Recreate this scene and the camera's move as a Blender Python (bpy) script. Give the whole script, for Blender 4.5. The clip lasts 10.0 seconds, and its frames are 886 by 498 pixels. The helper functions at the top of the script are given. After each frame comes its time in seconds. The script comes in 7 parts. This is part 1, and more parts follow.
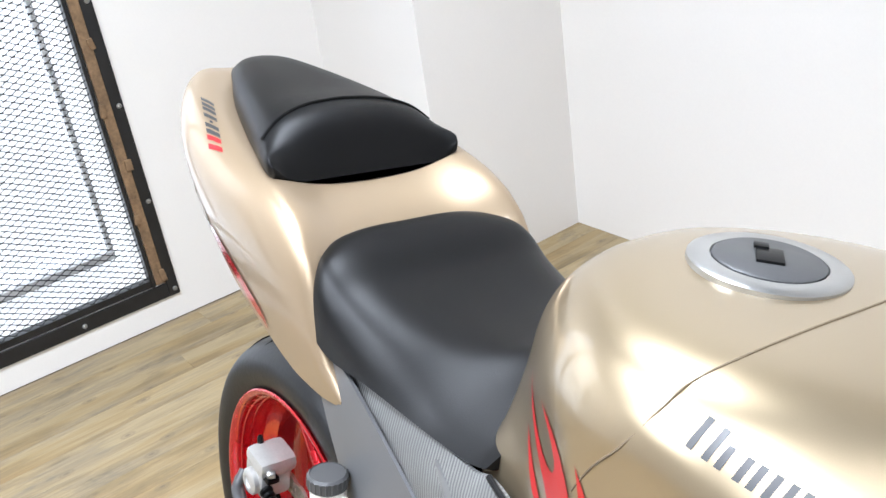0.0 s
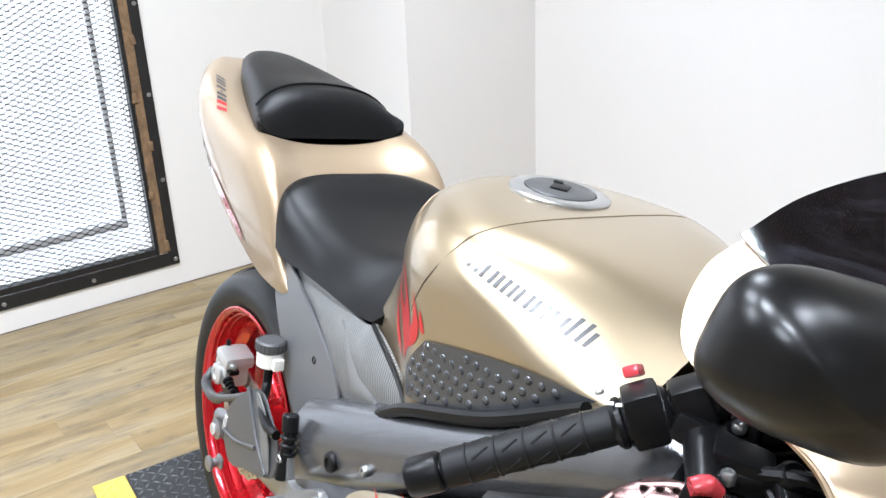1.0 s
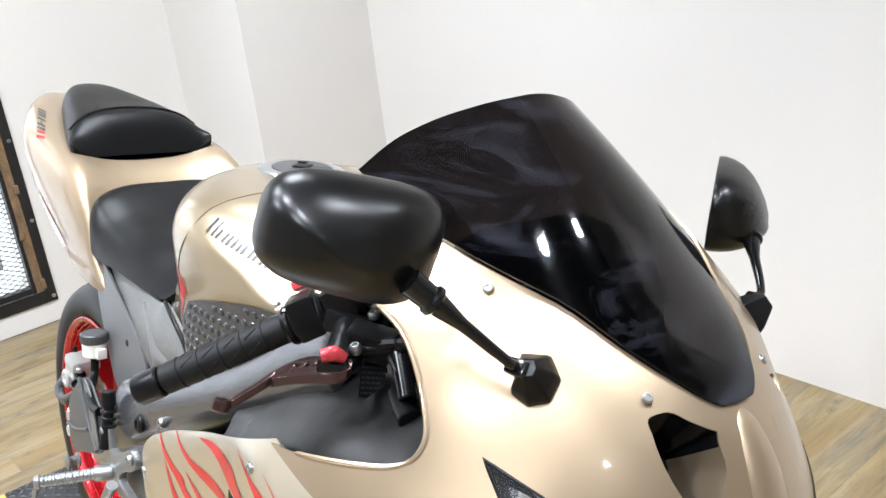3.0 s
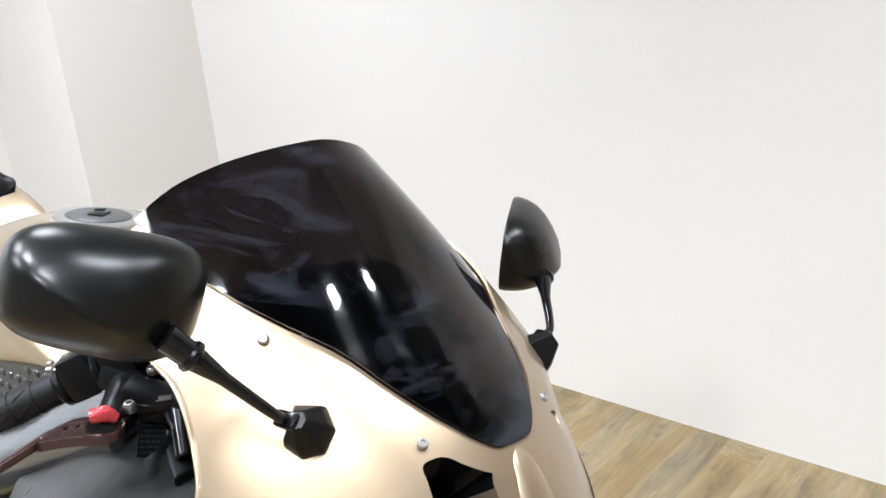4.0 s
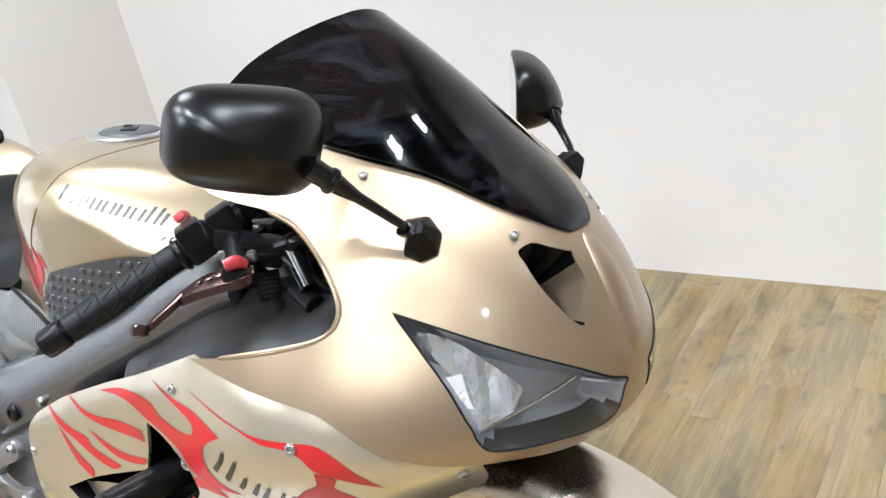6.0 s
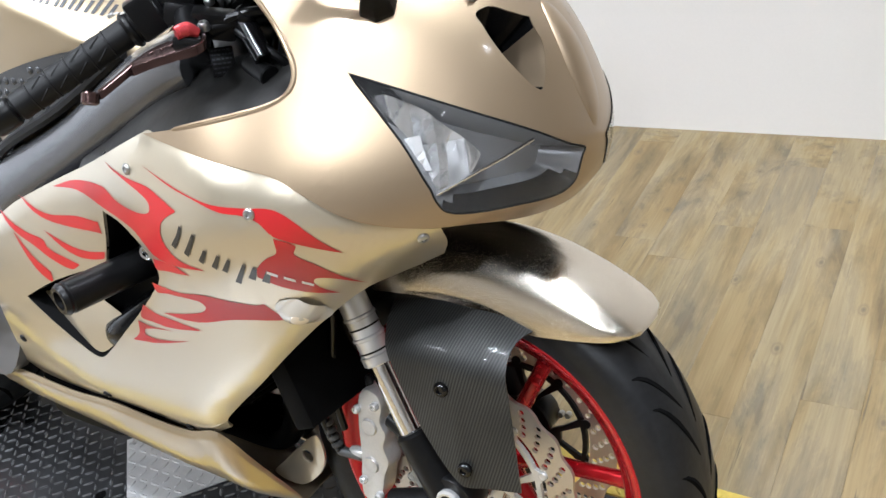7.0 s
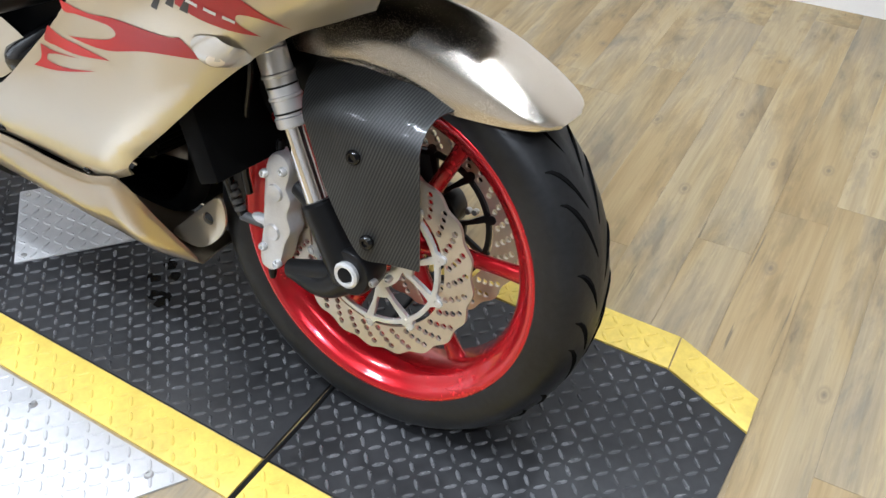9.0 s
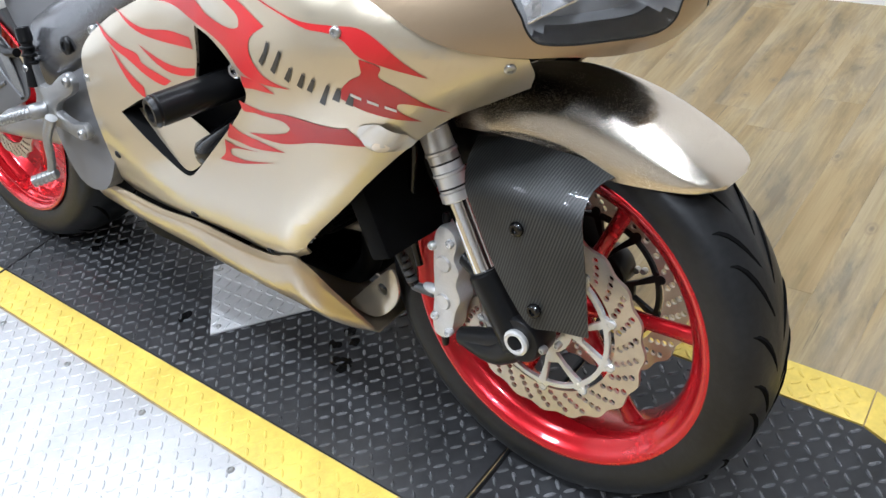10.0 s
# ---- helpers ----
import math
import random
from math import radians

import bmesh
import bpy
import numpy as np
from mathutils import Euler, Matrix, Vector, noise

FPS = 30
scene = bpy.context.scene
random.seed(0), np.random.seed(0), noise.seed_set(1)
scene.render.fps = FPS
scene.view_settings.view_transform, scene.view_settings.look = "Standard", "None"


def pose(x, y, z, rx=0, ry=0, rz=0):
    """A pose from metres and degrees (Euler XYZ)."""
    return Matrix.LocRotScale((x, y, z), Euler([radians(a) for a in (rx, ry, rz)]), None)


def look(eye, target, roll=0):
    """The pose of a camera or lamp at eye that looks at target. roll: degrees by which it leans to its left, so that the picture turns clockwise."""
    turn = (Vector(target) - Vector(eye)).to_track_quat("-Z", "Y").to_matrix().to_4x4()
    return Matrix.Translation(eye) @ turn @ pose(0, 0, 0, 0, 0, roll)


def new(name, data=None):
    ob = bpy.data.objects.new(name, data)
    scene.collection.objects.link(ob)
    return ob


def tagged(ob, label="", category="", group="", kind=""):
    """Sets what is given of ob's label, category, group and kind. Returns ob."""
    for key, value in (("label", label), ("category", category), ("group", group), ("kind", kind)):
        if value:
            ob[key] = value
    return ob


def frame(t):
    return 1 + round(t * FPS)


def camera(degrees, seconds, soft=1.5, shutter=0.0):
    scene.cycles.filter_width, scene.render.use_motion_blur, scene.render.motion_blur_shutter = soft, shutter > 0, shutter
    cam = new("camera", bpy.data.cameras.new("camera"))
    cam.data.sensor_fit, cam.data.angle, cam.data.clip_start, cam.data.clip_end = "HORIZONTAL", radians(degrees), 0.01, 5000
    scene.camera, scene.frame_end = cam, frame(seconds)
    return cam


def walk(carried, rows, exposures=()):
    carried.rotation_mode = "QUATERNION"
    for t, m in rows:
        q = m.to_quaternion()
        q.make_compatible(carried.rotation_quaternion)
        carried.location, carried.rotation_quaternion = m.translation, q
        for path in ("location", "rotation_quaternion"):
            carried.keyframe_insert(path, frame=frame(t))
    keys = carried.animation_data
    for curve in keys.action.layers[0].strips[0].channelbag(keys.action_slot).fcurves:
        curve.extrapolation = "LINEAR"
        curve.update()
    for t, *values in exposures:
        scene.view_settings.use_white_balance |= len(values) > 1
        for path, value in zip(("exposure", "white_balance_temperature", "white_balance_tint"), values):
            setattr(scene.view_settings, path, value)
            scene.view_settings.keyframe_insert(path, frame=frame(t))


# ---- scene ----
cam = camera(50.8, 10.0)
PATH = [
    (0, (-0.257, -0.354, 1.337), (-1.789, 0.583, 0.457), -9.01),
    (0.5, (-0.051, -0.489, 1.372), (-1.587, 0.489, 0.545), -4.11),
    (1, (0.179, -0.499, 1.354), (-1.392, 0.465, 0.578), -2.46),
    (1.5, (0.379, -0.489, 1.344), (-1.236, 0.376, 0.541), -4.77),
    (1.8, (0.433, -0.499, 1.344), (-1.177, 0.381, 0.549), -6.73),
    (2, (0.456, -0.498, 1.337), (-1.143, 0.388, 0.525), -6.95),
    (3.5, (0.543, -0.400, 1.343), (-0.868, 0.838, 0.653), -6.36),
    (4, (0.567, -0.372, 1.341), (-0.751, 0.963, 0.649), -5.22),
    (4.5, (0.574, -0.348, 1.338), (-0.712, 1.021, 0.651), -5.35),
    (5, (0.598, -0.392, 1.338), (-0.724, 0.942, 0.651), -7.48),
    (5.5, (0.564, -0.513, 1.339), (-0.611, 0.930, 0.606), -8.81),
    (5.7, (0.546, -0.567, 1.339), (-0.617, 0.862, 0.560), -10.69),
    (6.8, (0.570, -0.691, 1.220), (-0.517, 0.672, 0.240), -14.26),
    (7, (0.569, -0.696, 1.195), (-0.482, 0.653, 0.157), -12.63),
    (7.5, (0.569, -0.693, 1.152), (-0.381, 0.612, -0.028), -10.99),
    (8, (0.574, -0.703, 1.136), (-0.321, 0.586, -0.104), -8.39),
    (8.5, (0.573, -0.719, 1.126), (-0.246, 0.554, -0.181), -3.23),
    (9, (0.575, -0.726, 1.121), (-0.240, 0.529, -0.207), -1.63),
    (9.5, (0.577, -0.726, 1.124), (-0.299, 0.519, -0.173), -3.90),
    (10, (0.581, -0.707, 1.156), (-0.566, 0.381, -0.069), -13.07),
]
EXPOSURES = [(0, -0.95, 5800, 10), (2, -1.0, 5850, 10), (3.5, -1.05, 5980, 10), (5.5, -1.1, 5950, 10), (7, -1.28, 5920, 10), (10, -1.22, 5720, 10)]
walk(cam, [(t, look(eye, target, roll)) for t, eye, target, roll in PATH], EXPOSURES)

# ---- light ----
world = bpy.data.worlds.new("world")
scene.world = world
world.use_nodes = True
world_nodes = world.node_tree.nodes
sky = world_nodes.new("ShaderNodeTexSky")
sky.sky_type = "NISHITA"
sky.sun_disc = False
sky.sun_elevation, sky.sun_rotation = radians(40), radians(200)
world.node_tree.links.new(sky.outputs[0], world_nodes["Background"].inputs[0])
world_nodes["Background"].inputs[1].default_value = 0.1


def area_lamp(name, where, target, sx, sy, power, colour=(1, 1, 1), spread=180):
    data = bpy.data.lights.new(name, "AREA")
    data.shape, data.size, data.size_y, data.energy, data.color, data.spread = "RECTANGLE", sx, sy, power, colour, radians(spread)
    ob = new(name, data)
    ob.matrix_world = look(where, target)
    return ob


# unseen lamps under the ceiling: two placed from windscreen highlights, the rest added fill
for lx, ly, power, beam in ((0.60, 1.10, 24, 96), (0.52, 0.40, 18, 92), (0.55, -0.75, 46, 126), (0.55, -1.9, 100, 126), (-0.45, -0.75, 44, 126), (-1.5, 0.55, 62, 140), (-1.5, -0.75, 77, 150), (-1.5, -1.9, 112, 150), (2.2, 0.40, 12, 120), (2.2, -1.2, 30, 126)):
    side = 0.55 if lx < -1 else 0.10
    area_lamp("ceiling_lamp", (lx, ly, 2.72), (lx, ly, 0), side, side, power, (0.97, 0.98, 0.99), beam)
# daylight in the window opening
area_lamp("window_daylight", (-2.992, -0.506, 1.14), (-1.993, -0.461, 1.14), 1.42, 1.98, 22, (0.93, 0.97, 1.0))

# ---- helpers of this scene ----
TAU = 2 * math.pi


def spline(points, n=6, closed=False):
    """A smooth curve through points; a point given twice in a row is a corner."""
    pts = [np.array(p, float) for p in points]
    count, out = len(pts), []
    for i in range(count if closed else count - 1):
        b, c = pts[i], pts[(i + 1) % count]
        if np.allclose(b, c):
            continue
        a = pts[i - 1] if (closed or i > 0) else 2 * b - c
        d = pts[(i + 2) % count] if (closed or i + 2 < count) else 2 * c - b
        la, lc = np.linalg.norm(b - a), np.linalg.norm(d - c)
        span = np.linalg.norm(c - b)
        ta = (c - a) * (span / (la + span)) if la > 1e-9 else c - b
        tb = (d - b) * (span / (lc + span)) if lc > 1e-9 else c - b
        for k in range(n):
            t = k / n
            out.append((2 * t**3 - 3 * t**2 + 1) * b + (t**3 - 2 * t**2 + t) * ta + (3 * t**2 - 2 * t**3) * c + (t**3 - t**2) * tb)
    if not closed:
        out.append(pts[-1])
    return out


def link(bm, name, mat, parent=None, label="", crease=38):
    """One bmesh as one mesh object."""
    bmesh.ops.recalc_face_normals(bm, faces=bm.faces)
    for face in bm.faces:
        face.smooth = True
    for edge in bm.edges:
        edge.smooth = len(edge.link_faces) == 2 and edge.calc_face_angle(0) < radians(crease)
    data = bpy.data.meshes.new(name)
    bm.to_mesh(data)
    bm.free()
    for m in mat if isinstance(mat, (list, tuple)) else (mat,):
        data.materials.append(m)
    ob = new(name, data)
    if parent is not None:
        ob.parent = parent
    if label:
        tagged(ob, label)
    return ob


part = link


def empty(name, m, label, category, group=""):
    ob = new(name)
    ob.empty_display_size = 0.05
    ob.matrix_world = m
    return tagged(ob, label, category, group, "thing")


def share(ob, name, m, parent=None):
    """Another object on the same mesh."""
    twin = new(name, ob.data)
    twin.parent = parent
    twin.matrix_basis = m
    return twin


def box(bm, size, centre=(0, 0, 0), turn=(0, 0, 0), bevel=0.0, segments=2):
    made = bmesh.ops.create_cube(bm, size=1.0, matrix=pose(*centre, *turn) @ Matrix.Diagonal((*size, 1)))["verts"]
    if bevel > 0:
        edges = {e for v in made for e in v.link_edges}
        bmesh.ops.bevel(bm, geom=list(edges), offset=bevel, segments=segments, affect="EDGES", profile=0.6)
    return bm


def lathe(bm, profile, n=32, m=Matrix(), closed=False):
    """Turns (radius, along) round the local z axis."""
    rings = []
    for r, h in profile:
        rings.append([bm.verts.new(m @ Vector((r * math.cos(TAU * k / n), r * math.sin(TAU * k / n), h))) for k in range(n)])
    pairs = list(zip(rings, rings[1:] + rings[:1])) if closed else list(zip(rings, rings[1:]))
    for a, b in pairs:
        for k in range(n):
            bm.faces.new((a[k], a[(k + 1) % n], b[(k + 1) % n], b[k]))
    if not closed:
        for ring in (rings[0], rings[-1]):
            bm.faces.new(ring)
    return bm


def aim(a, b):
    """A pose at a with its z axis towards b."""
    return Matrix.Translation(a) @ (Vector(b) - Vector(a)).to_track_quat("Z", "Y").to_matrix().to_4x4()


def rod(bm, a, b, r, r2=None, n=20, rim=0.0):
    """A round bar with softened ends."""
    length, r2 = (Vector(b) - Vector(a)).length, r if r2 is None else r2
    e = rim or min(r, r2) * 0.15
    return lathe(bm, [(r - e, 0), (r, e), (r2, length - e), (r2 - e, length)], n, aim(a, b))


def tube(bm, points, r, n=10, steps=6, closed=False, flat=1.0):
    """A hose or bent bar along a smooth curve; r is a number or one for each point."""
    path = [Vector(p) for p in spline(points, steps, closed)]
    count = len(path)
    rings, side = [], None
    for i, p in enumerate(path):
        d = path[(i + 1) % count] - path[i - 1] if closed or 0 < i < count - 1 else (path[1] - path[0] if i == 0 else path[-1] - path[-2])
        d.normalize()
        if side is None:
            side = d.cross(Vector((0.13, 0.31, 0.94))).normalized()
        side = (side - d * side.dot(d)).normalized()
        up = d.cross(side)
        radius = r if isinstance(r, (int, float)) else float(np.interp(i / (count - 1), np.linspace(0, 1, len(r)), r))
        rings.append([bm.verts.new(p + radius * (side * math.cos(TAU * k / n) + up * flat * math.sin(TAU * k / n))) for k in range(n)])
    for a, b in zip(rings, rings[1:] + rings[:1]) if closed else zip(rings, rings[1:]):
        for k in range(n):
            bm.faces.new((a[k], a[(k + 1) % n], b[(k + 1) % n], b[k]))
    if not closed:
        bm.faces.new(rings[0])
        bm.faces.new(rings[-1])
    return bm


def plate(bm, outline, thick, m=Matrix(), holes=(), bevel=0.0, smooth=0, corner=True):
    """A flat plate: an outline (and holes) in the local xy plane, thick along z."""
    def ring(points):
        pts = spline([(*p, 0) for p in points], smooth, True) if smooth else [(*p, 0) for p in points]
        vs = [bm.verts.new(m @ Vector((p[0], p[1], 0))) for p in pts]
        return [bm.edges.new((vs[i], vs[(i + 1) % len(vs)])) for i in range(len(vs))]
    edges = ring(outline)
    for h in holes:
        edges += ring(h)
    normal = (m.to_3x3() @ Vector((0, 0, 1))).normalized()
    made = bmesh.ops.triangle_fill(bm, use_beauty=True, use_dissolve=True, edges=edges, normal=normal)["geom"]
    faces = [f for f in made if isinstance(f, bmesh.types.BMFace)]
    up = bmesh.ops.extrude_face_region(bm, geom=faces)["geom"]
    bmesh.ops.translate(bm, verts=[v for v in up if isinstance(v, bmesh.types.BMVert)], vec=normal * thick)
    if bevel > 0:
        tops = [f for f in up if isinstance(f, bmesh.types.BMFace)]
        rim = {e for f in tops for e in f.edges if sum(g in tops for g in e.link_faces) == 1}
        bmesh.ops.bevel(bm, geom=list(rim), offset=bevel, segments=2, affect="EDGES", profile=0.6, clamp_overlap=True)
    return bm


def circle(r, n=16, cx=0.0, cy=0.0):
    return [(cx + r * math.cos(TAU * k / n), cy + r * math.sin(TAU * k / n)) for k in range(n)]


def loft(bm, sections, nu=5, nv=5, close=False, caps=False, mirror=False):
    """A skin through sections (lists of equally many points), smooth both ways. mirror: each section runs from the
    middle plane y = 0 outwards and is doubled to the other side."""
    curves = [spline(s, nv, close) for s in sections]
    if mirror:
        curves = [[p * (1, -1, 1) for p in c[:0:-1]] + c for c in curves]
    cols = [spline([c[k] for c in curves], nu) for k in range(len(curves[0]))]
    grid = [[bm.verts.new(col[i]) for col in cols] for i in range(len(cols[0]))]
    width = len(grid[0])
    for a, b in zip(grid, grid[1:]):
        for k in range(width if close else width - 1):
            bm.faces.new((a[k], a[(k + 1) % width], b[(k + 1) % width], b[k]))
    if caps:
        bm.faces.new(grid[0])
        bm.faces.new(grid[-1])
    return bm


def fill_grid(outline, holes, step_u, step_v):
    """A plane bmesh inside an outline with holes, cut into a fine grid."""
    bm = bmesh.new()
    edges = []
    for ring in (outline, *holes):
        vs = [bm.verts.new((p[0], p[1], 0)) for p in ring]
        edges += [bm.edges.new((vs[i], vs[(i + 1) % len(vs)])) for i in range(len(vs))]
    bmesh.ops.triangle_fill(bm, use_beauty=True, edges=edges, normal=(0, 0, 1))
    for axis, step in ((0, step_u), (1, step_v)):
        lo, hi = min(p[axis] for p in outline), max(p[axis] for p in outline)
        for k in range(1, int((hi - lo) / step) + 1):
            where, no = [0, 0, 0], [0, 0, 0]
            where[axis], no[axis] = lo + k * step - step * 0.5, 1
            bmesh.ops.bisect_plane(bm, geom=bm.verts[:] + bm.edges[:] + bm.faces[:], plane_co=where, plane_no=no, dist=1e-6)
    return bm


def both_sides(bm):
    made = bmesh.ops.duplicate(bm, geom=bm.verts[:] + bm.edges[:] + bm.faces[:])["geom"]
    for v in made:
        if isinstance(v, bmesh.types.BMVert):
            v.co.y = -v.co.y
    bmesh.ops.remove_doubles(bm, verts=bm.verts, dist=1e-4)
    return bm


def thicken(bm, depth):
    bmesh.ops.recalc_face_normals(bm, faces=bm.faces)
    bmesh.ops.solidify(bm, geom=bm.faces[:], thickness=depth)
    return bm


def bolt(parent, name, where, way, r, h, mat, label="", n=12):
    """A button-head screw with a hex socket, its head pointing along way."""
    m = aim(where, Vector(where) + Vector(way))
    bm = lathe(bmesh.new(), [(r * 0.9, -h), (r, 0), (r * 0.92, h * 0.6), (r * 0.7, h), (r * 0.45, h), (r * 0.42, h * 0.4)], n, m)
    return link(bm, name, mat, parent, label)

# ---- materials ----
def surface(name, colour, rough=0.5, metal=0.0, coat=0.0, vary=0.12, scale=6.0, fine=90.0, bump=0.0, spec=0.5, rough_vary=0.08):
    """A painted, moulded or cast surface, uneven at two scales."""
    m = bpy.data.materials.new(name)
    m.use_nodes = True
    nt = m.node_tree
    bsdf = nt.nodes["Principled BSDF"]
    bsdf.inputs["Metallic"].default_value = metal
    bsdf.inputs["Specular IOR Level"].default_value = spec
    bsdf.inputs["Coat Weight"].default_value = coat
    bsdf.inputs["Coat Roughness"].default_value = 0.06
    coord = nt.nodes.new("ShaderNodeTexCoord")
    big, small = nt.nodes.new("ShaderNodeTexNoise"), nt.nodes.new("ShaderNodeTexNoise")
    big.inputs["Scale"].default_value, small.inputs["Scale"].default_value = scale, fine
    big.inputs["Detail"].default_value = small.inputs["Detail"].default_value = 4
    nt.links.new(coord.outputs["Object"], big.inputs[0])
    nt.links.new(coord.outputs["Object"], small.inputs[0])
    both = nt.nodes.new("ShaderNodeMix")
    both.data_type = "FLOAT"
    both.inputs[0].default_value = 0.4
    nt.links.new(big.outputs[0], both.inputs[2])
    nt.links.new(small.outputs[0], both.inputs[3])
    ramp = nt.nodes.new("ShaderNodeValToRGB")
    ramp.color_ramp.elements[0].position, ramp.color_ramp.elements[1].position = 0.3, 0.7
    ramp.color_ramp.elements[0].color = (*[c * (1 - vary) for c in colour], 1)
    ramp.color_ramp.elements[1].color = (*[min(1, c * (1 + vary)) for c in colour], 1)
    nt.links.new(both.outputs[0], ramp.inputs[0])
    nt.links.new(ramp.outputs[0], bsdf.inputs["Base Color"])
    span = nt.nodes.new("ShaderNodeMapRange")
    span.inputs[3].default_value, span.inputs[4].default_value = max(0.02, rough - rough_vary), min(1, rough + rough_vary)
    nt.links.new(both.outputs[0], span.inputs[0])
    nt.links.new(span.outputs[0], bsdf.inputs["Roughness"])
    if bump:
        b = nt.nodes.new("ShaderNodeBump")
        b.inputs["Strength"].default_value, b.inputs["Distance"].default_value = bump, 0.002
        nt.links.new(small.outputs[0], b.inputs["Height"])
        nt.links.new(b.outputs[0], bsdf.inputs["Normal"])
    return m


def node(nt, kind, **inputs):
    n = nt.nodes.new(kind)
    for key, value in inputs.items():
        n.inputs[int(key[1:]) if key[1:].isdigit() else key].default_value = value
    return n


def carbon(name, light, dark, axis, pitch=0.005):
    """Woven carbon cloth under lacquer: fine diagonal ribs."""
    m = surface(name, dark, 0.46, 0.2, 0.08)
    nt = m.node_tree
    bsdf = nt.nodes["Principled BSDF"]
    coord = nt.nodes.new("ShaderNodeTexCoord")
    turn = nt.nodes.new("ShaderNodeMapping")
    turn.inputs["Rotation"].default_value = axis
    wave = nt.nodes.new("ShaderNodeTexWave")
    wave.bands_direction = "X"
    wave.inputs["Scale"].default_value = 0.314 / pitch
    wave.inputs["Distortion"].default_value = 0.4
    wave.inputs["Detail"].default_value = 1.0
    nt.links.new(coord.outputs["Object"], turn.inputs[0])
    nt.links.new(turn.outputs[0], wave.inputs[0])
    patchy = node(nt, "ShaderNodeTexNoise", Scale=14.0, Detail=3.0)
    nt.links.new(coord.outputs["Object"], patchy.inputs[0])
    times = nt.nodes.new("ShaderNodeMath")
    times.operation = "MULTIPLY"
    nt.links.new(wave.outputs[1], times.inputs[0])
    nt.links.new(patchy.outputs[0], times.inputs[1])
    ramp = nt.nodes.new("ShaderNodeValToRGB")
    ramp.color_ramp.elements[0].color, ramp.color_ramp.elements[1].color = (*dark, 1), (*light, 1)
    ramp.color_ramp.elements[1].position = 0.65
    nt.links.new(times.outputs[0], ramp.inputs[0])
    nt.links.new(ramp.outputs[0], bsdf.inputs["Base Color"])
    b = nt.nodes.new("ShaderNodeBump")
    b.inputs["Strength"].default_value, b.inputs["Distance"].default_value = 0.25, 0.001
    nt.links.new(wave.outputs[1], b.inputs["Height"])
    nt.links.new(b.outputs[0], bsdf.inputs["Normal"])
    return m


